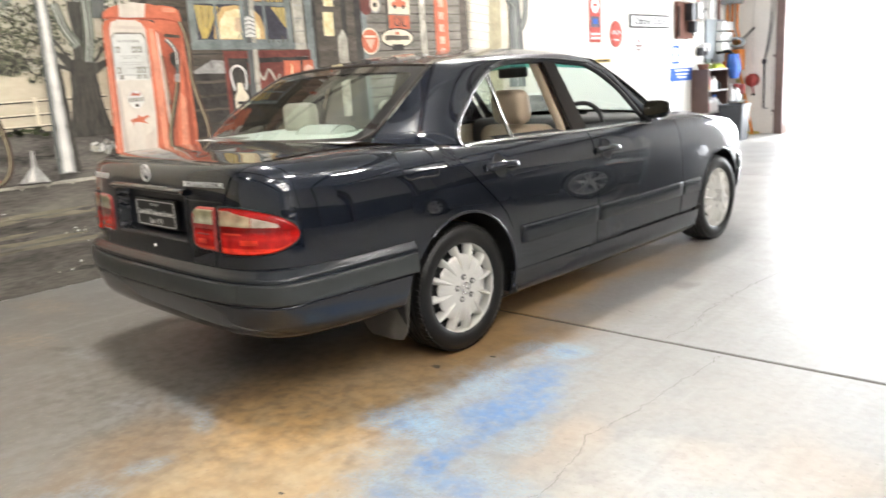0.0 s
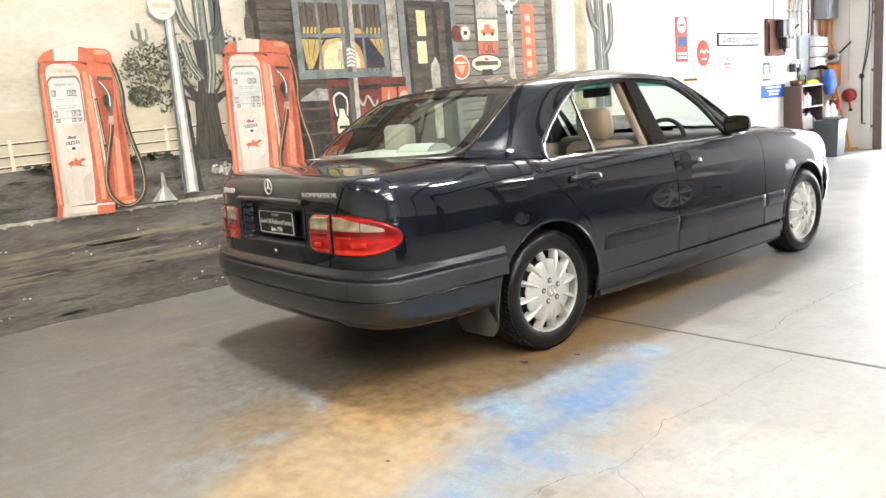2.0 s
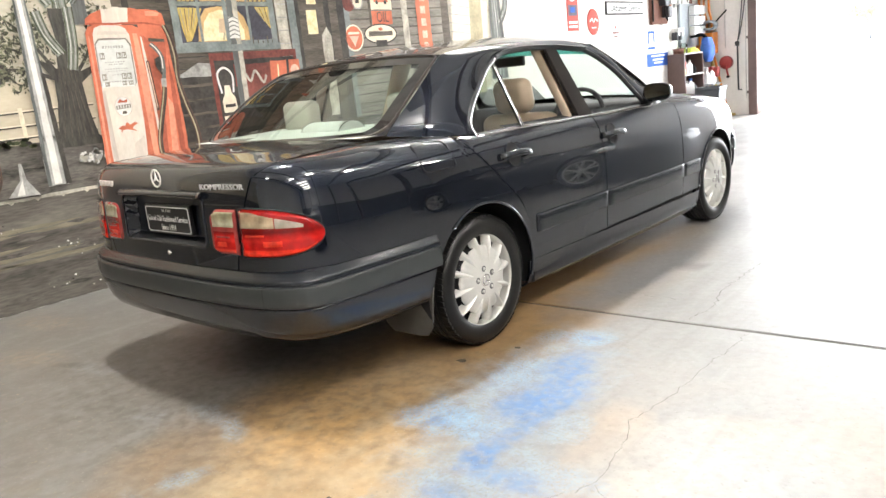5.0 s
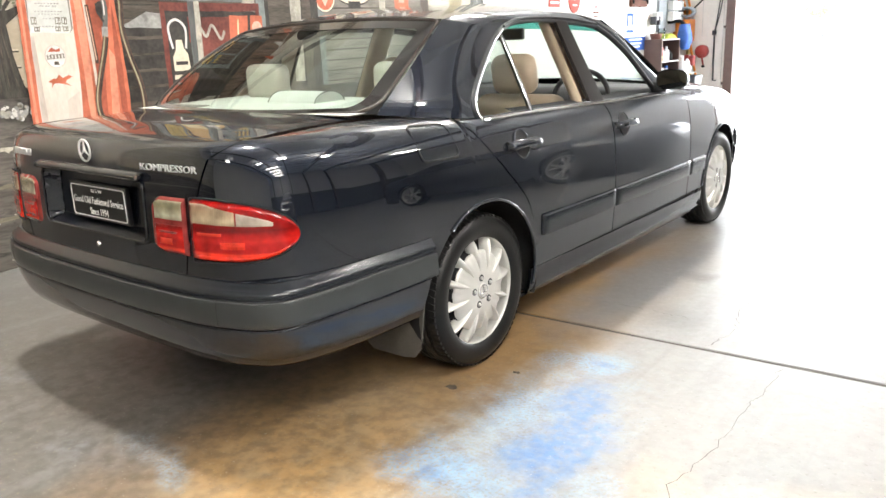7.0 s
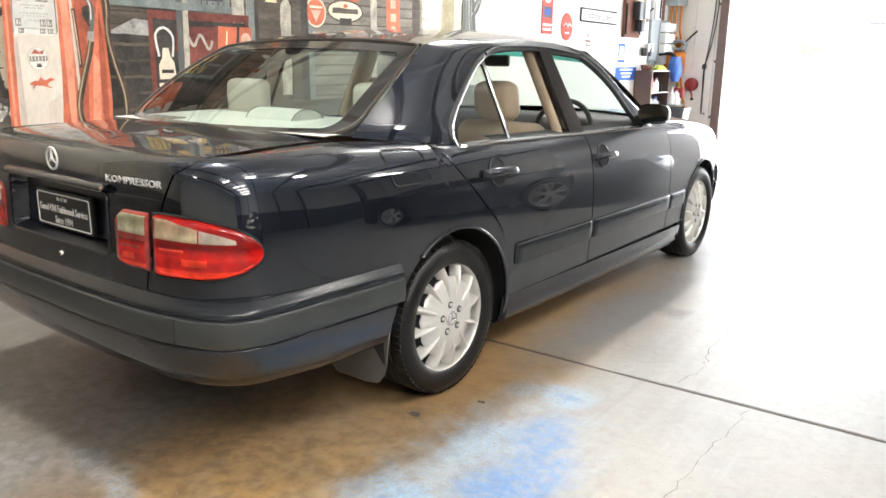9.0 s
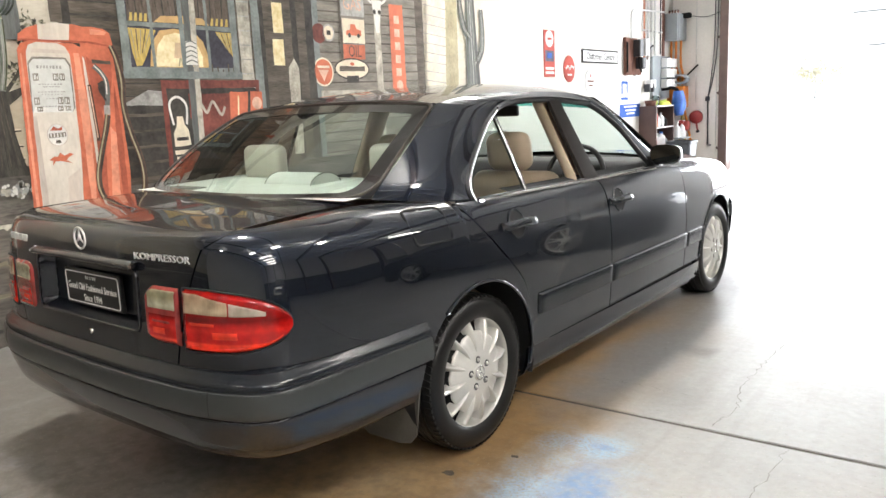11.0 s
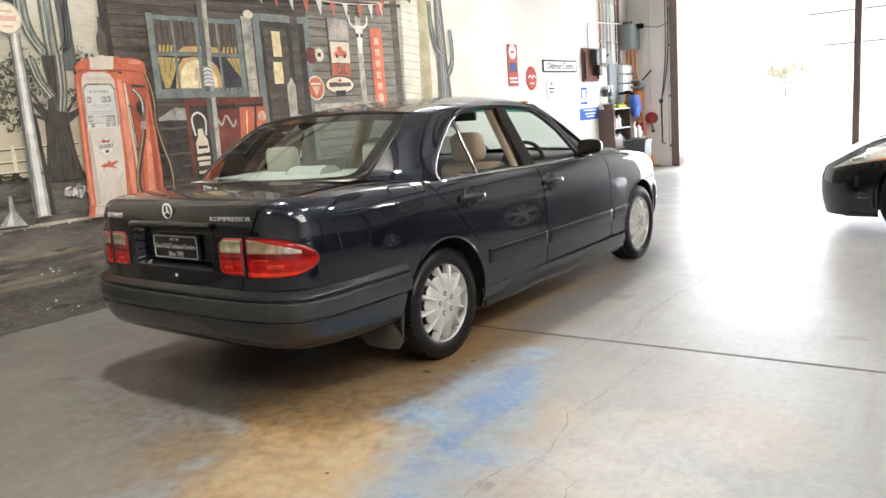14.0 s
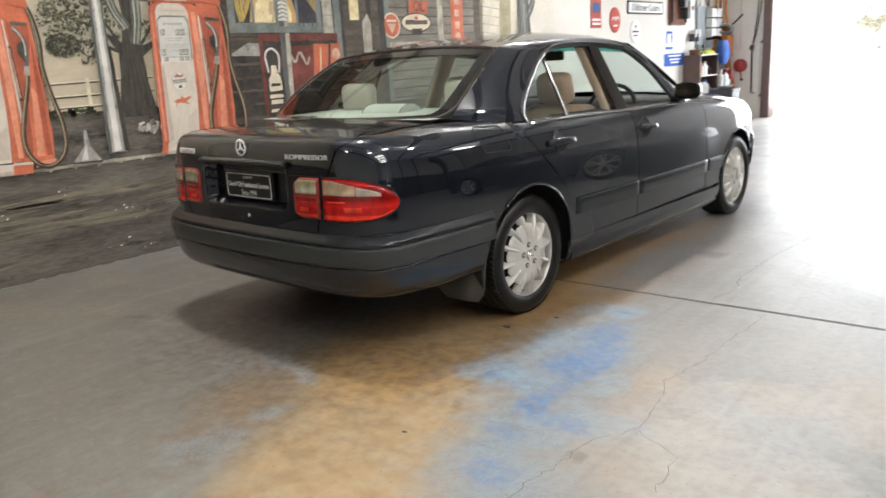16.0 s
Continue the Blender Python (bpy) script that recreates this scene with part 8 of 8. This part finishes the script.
def sport_arch(y, c):
    k = SPORT_ARCH ** 2 - (y - c) ** 2
    return SPORT_R + math.sqrt(k) if k > 0 else 0.0


def sport_body():
    b = SPORT
    yy = lambda u: float(np.interp(u, b.u, b.p[:, 1]))
    out = []
    for a, c, hub in ((-0.75, 0.9, 0.0), (0.9, 3.22, SPORT_AXLE)):
        ys = sorted(set(list(np.linspace(a, c, 40)) + [hub + SPORT_ARCH * math.cos(t) for t in np.linspace(0.02, math.pi - 0.02, 36)]))
        ys = [y for y in ys if a <= y <= c]
        out.append(b.panel([b.at_y(y) for y in ys], lambda u: b.s_at(max(sport_arch(yy(u), hub), 0.17 if yy(u) < hub else 0.215), yy(u)), lambda u: 1.0, 20))
    out.append(b.panel(list(np.linspace(b.at_y(3.222), b.u[-1], 40)), lambda u: b.s_at(0.205, 3.4), lambda u: 1.0, 20))
    out.append(b.panel(list(np.linspace(0, b.at_y(-0.752), 30)), lambda u: b.s_at(0.2, 0), lambda u: 1.0, 16))
    for hub in (0.0, SPORT_AXLE):
        out.append(lattice([[Vector((x, hub + (SPORT_ARCH + 0.01) * math.cos(t), SPORT_R + (SPORT_ARCH + 0.01) * math.sin(t))) for x in (0.4, 0.9)] for t in np.linspace(-0.2, math.pi + 0.2, 24)]))
    return out


pieces = sport_body()
sb = None
for nm, lb, q in zip(("rear_wing", "front_wing", "nose", "tail", "rear_arch", "front_arch"), ("glossy black rear wing and door", "glossy black front wing and door", "glossy black nose", "glossy black tail", "", ""), pieces):
    if nm in ("nose", "tail"):
        ob = mesh(nm, *join(q, flip(q)), BLACK_PAINT, black_car, lb, crease=50)
        sb = ob if nm == "nose" else sb
    else:
        for mir in (lambda r: r, flip):
            mesh(nm, *mir(q), UNDER if "arch" in nm else BLACK_PAINT, black_car, lb, crease=50)


part("underbody", block(-0.74, 0.74, -0.9, 3.35, 0.24, 0.60, 0.02), UNDER, black_car, "black underbody")


def sport_top(u0, u1, crown):
    """The deck from one side's edge to the other."""
    b = SPORT
    rows = []
    for u in np.linspace(u0, u1, 60):
        e = b.point(u, 1.0)
        k = min(1.0, e.x / 0.5)
        rows.append([Vector((e.x * t, e.y, e.z + crown * k * (1 - t * t) ** 0.7)) for t in np.linspace(-1, 1, 25)])
    return lattice(rows)


mesh("bonnet", *sport_top(SPORT.at_y(1.75), SPORT.u[-1], 0.05), BLACK_PAINT, black_car, "glossy black bonnet")
mesh("boot_lid", *sport_top(0.0, SPORT.at_y(-0.35), 0.03), BLACK_PAINT, black_car)
rows = []
for y, z, w in ((-0.45, 1.0, 0.74), (0.0, 1.2, 0.66), (0.35, 1.33, 0.60), (0.8, 1.38, 0.585), (1.1, 1.33, 0.60), (1.5, 1.16, 0.68), (1.95, 0.97, 0.76)):
    rows.append([Vector((w * t, y, z + 0.04 * (1 - t * t))) for t in np.linspace(-1, 1, 17)])
mesh("roof_and_screens", *lattice([list(r) for r in rows]), SEAL, black_car, "dark glass canopy and roof")
side = [[Vector((w, y, z)), Vector((0.80, y, 0.96))] for y, z, w in ((-0.45, 1.0, 0.74), (0.0, 1.2, 0.66), (0.35, 1.33, 0.60), (0.8, 1.38, 0.585), (1.1, 1.33, 0.60), (1.5, 1.16, 0.68), (1.95, 0.97, 0.76))]
mesh("side_glass", *lattice(side), SEAL, black_car, "dark side glass")
mesh("side_glass", *flip(lattice(side)), SEAL, black_car, "dark side glass")


def sport_patch(y0, y1, low, high, out, n=24):
    b = SPORT
    ys = np.linspace(y0, y1, n)
    rows = []
    for i, y in enumerate(ys):
        u = b.at_y(y)
        a, c = low((y - y0) / (y1 - y0)), high((y - y0) / (y1 - y0))
        rows.append([b.point(u, b.s_at(a + (c - a) * t, y), out if 0 < i < n - 1 and 0 < t < 1 else 0.0) for t in np.linspace(0, 1, 9)])
    return lattice(rows)


for mir in (lambda q: q, flip):
    hl = mesh("headlamp", *mir(sport_patch(3.08, 3.60, lambda t: 0.69 - 0.03 * t, lambda t: 0.695 - 0.03 * t + 0.125 * max(0.0, 1 - t) ** 0.75 * min(1.0, 0.35 + 6 * t), 0.006)), LAMP_CLEAR, black_car, "clear swept-back headlamp")
    mesh("side_reflector", *mir(sport_patch(3.09, 3.30, lambda t: 0.69 - 0.01 * t, lambda t: 0.712 - 0.02 * t, 0.009)), LAMP_ORANGE, hl, "orange side reflector")
    mesh("headlamp_bezel", *mir(sport_patch(3.32, 3.44, lambda t: 0.70, lambda t: 0.735, 0.009)), CHROME, hl, "chrome reflector bowl")
    mesh("fog_recess", *mir(sport_patch(3.28, 3.42, lambda t: 0.37, lambda t: 0.375 + 0.045 * math.sin(math.pi * t), 0.003)), UNDER, sb, "dark fog lamp recess")
    mesh("fog_trim", *mir(sport_patch(3.29, 3.38, lambda t: 0.366, lambda t: 0.370, 0.004)), CHROME, sb)
    mesh("bumper_lip", *mir(sport_patch(3.22, 3.5, lambda t: 0.200, lambda t: 0.225, 0.02)), UNDER, sb, "black front lip")


def sport_wheel():
    w = thing("wheel", "", "")
    prof = [(0.245, -0.10), (0.26, -0.118), (0.30, -0.122), (0.328, -0.112), (SPORT_R - 0.004, -0.09), (SPORT_R, -0.07), (SPORT_R, 0.07), (SPORT_R - 0.004, 0.09), (0.328, 0.112), (0.30, 0.122), (0.26, 0.118), (0.245, 0.10)]
    mesh("tyre", *lathe(prof, 64), RUBBER, w, "black low-profile tyre")
    r = mesh("rim", *lathe([(0.252, 0.105), (0.258, 0.116), (0.248, 0.114), (0.236, 0.095), (0.232, 0.0), (0.22, -0.08)], 64), ALLOY, w, "silver alloy rim")
    mesh("hub", *lathe([(0.06, 0.05), (0.065, 0.09), (0.05, 0.1), (0.001, 0.1)], 32), ALLOY, r)
    mesh("brake_disc", *lathe([(0.02, 0.0), (0.17, 0.0), (0.17, -0.02)], 40), DARK_METAL, r)
    for n in range(10):
        a = 2 * math.pi * (n // 2) / 5 + (0.13 if n % 2 else -0.13)
        b_ = 2 * math.pi * (n // 2) / 5 + (0.22 if n % 2 else -0.22)
        rows = []
        for t in (0, 0.35, 0.7, 1.0):
            rad, ang = 0.05 + 0.192 * t, a + (b_ - a) * t
            wd = 0.016 + 0.004 * t
            c = Vector((0, math.cos(ang), math.sin(ang)))
            s2 = Vector((0, -math.sin(ang), math.cos(ang)))
            x = 0.095 - 0.01 * t
            rows.append([c * rad - s2 * wd + Vector((x - 0.03, 0, 0)), c * rad - s2 * wd * 0.6 + Vector((x, 0, 0)), c * rad + s2 * wd * 0.6 + Vector((x, 0, 0)), c * rad + s2 * wd + Vector((x - 0.03, 0, 0))])
        v, f = lattice(rows)
        mesh("spoke", v, f, ALLOY, r)
    return w


first2 = sport_wheel()
first2.parent = black_car
first2.matrix_local = pose(-0.81, SPORT_AXLE, SPORT_R, 12, 0, 180)
for x, y, rz in ((0.80, SPORT_AXLE, 0), (-0.80, 0, 180), (0.80, 0, 0)):
    copy_thing(first2, pose(x, y, SPORT_R, 12, 0, rz)).parent = black_car

tagged(copy_thing(black_car, pose(8.3, -1.7, 0, 0, 0, 90)), "glossy black sports saloon mirrored in the blue car's flank")

# ---- outside ----
# leaf and bark colours are paled to stand for the outdoor glare
BLEACHED_BARK = material("bleached_bark", (0.80, 0.78, 0.74), 0.9, 0, 0.3, 9, 60, 0.3)
BLEACHED_LEAF = material("bleached_leaf", (0.88, 0.84, 0.72), 0.6, 0, 0.08, 2, 30, second=(0.93, 0.91, 0.84))
_t = BLEACHED_LEAF.node_tree
_thin, _mix = _t.nodes.new("ShaderNodeBsdfTranslucent"), _t.nodes.new("ShaderNodeMixShader")
_thin.inputs["Color"].default_value = (0.9, 0.84, 0.6, 1)
_mix.inputs[0].default_value = 0.4
_t.links.new(_t.nodes["Principled BSDF"].outputs[0], _mix.inputs[1])
_t.links.new(_thin.outputs[0], _mix.inputs[2])
_t.links.new(_mix.outputs[0], _t.nodes["Material Output"].inputs["Surface"])

# a glowing sheet burns the view beyond the yard out to white
BACKDROP_GLOW = glowing("backdrop_glow", (1.0, 0.99, 0.97), 1.6)
haze = mesh("backdrop", [(-120, 150, -1), (140, 150, -1), (140, 150, 30), (-120, 150, 30)], [(0, 3, 2, 1)], BACKDROP_GLOW, None, "", False)
tagged(haze, "glowing white sheet standing for the overexposed distance", "backdrop", "", "structure")
# stands in for a building's eaves lines, placed to fit the camera's view
canopy = thing("yard_eaves_lines", "thin grey beams standing in for a far building's eaves", "canopy")
for x0, z in ((-2.9, 4.33), (-2.3, 2.98)):
    part("beam", block(x0, 9.1, 33.86, 33.99, z, z + 0.07, 0.01), PVC, canopy, "thin grey beam")
for x in (3.4, 8.9):
    part("column", block(x, x + 0.12, 33.87, 33.98, -0.01, 4.4, 0.01), PVC, canopy)


def yard_tree(x, y, h, seed):
    rnd = random.Random(seed)
    t = thing("tree", "broad yellowish tree in the yard, colours paled for glare", "tree", pose(x, y, 0), "yard trees")
    limbs = [tube(smooth_curve([(0, 0, 0), (0.05, 0, h * 0.3), (-0.04, 0.05, h * 0.6), (0, 0, h * 0.85)], 5), [0.12 - 0.0055 * i for i in range(16)], 8)]
    for k in range(9):
        a, z = rnd.uniform(0, 6.28), h * rnd.uniform(0.4, 0.8)
        l = h * rnd.uniform(0.15, 0.3)
        limbs.append(tube([(0, 0, z), (0.5 * l * math.cos(a), 0.5 * l * math.sin(a), z + 0.35 * l), (l * math.cos(a), l * math.sin(a), z + 0.8 * l)], [0.04, 0.025, 0.01], 6))
    mesh("trunk", *join(*limbs), BLEACHED_BARK, t)
    v, f = [], []
    for k in range(1300):
        a, b_, r = rnd.uniform(0, 6.28), rnd.uniform(-1, 1), rnd.random() ** 0.45
        c = Vector((math.cos(a) * math.sqrt(1 - b_ * b_), math.sin(a) * math.sqrt(1 - b_ * b_), b_)) * r
        c = Vector((c.x * h * 0.75, c.y * h * 0.6, h * 0.72 + c.z * h * 0.36)) * 1
        if noise.noise(c * 0.7) < 0.06:
            continue
        d, e = Vector((rnd.uniform(-1, 1), rnd.uniform(-1, 1), rnd.uniform(-1, 1))).normalized() * 0.3, Vector((rnd.uniform(-1, 1), rnd.uniform(-1, 1), rnd.uniform(-1, 1))).normalized() * 0.18
        n = len(v)
        v += [c - d, c + e, c + d, c - e]
        f.append((n, n + 1, n + 2, n + 3))
    mesh("crown", v, f, BLEACHED_LEAF, t, smooth=False)
    return t


yard_tree(-20.0, 120, 5.4, 1)
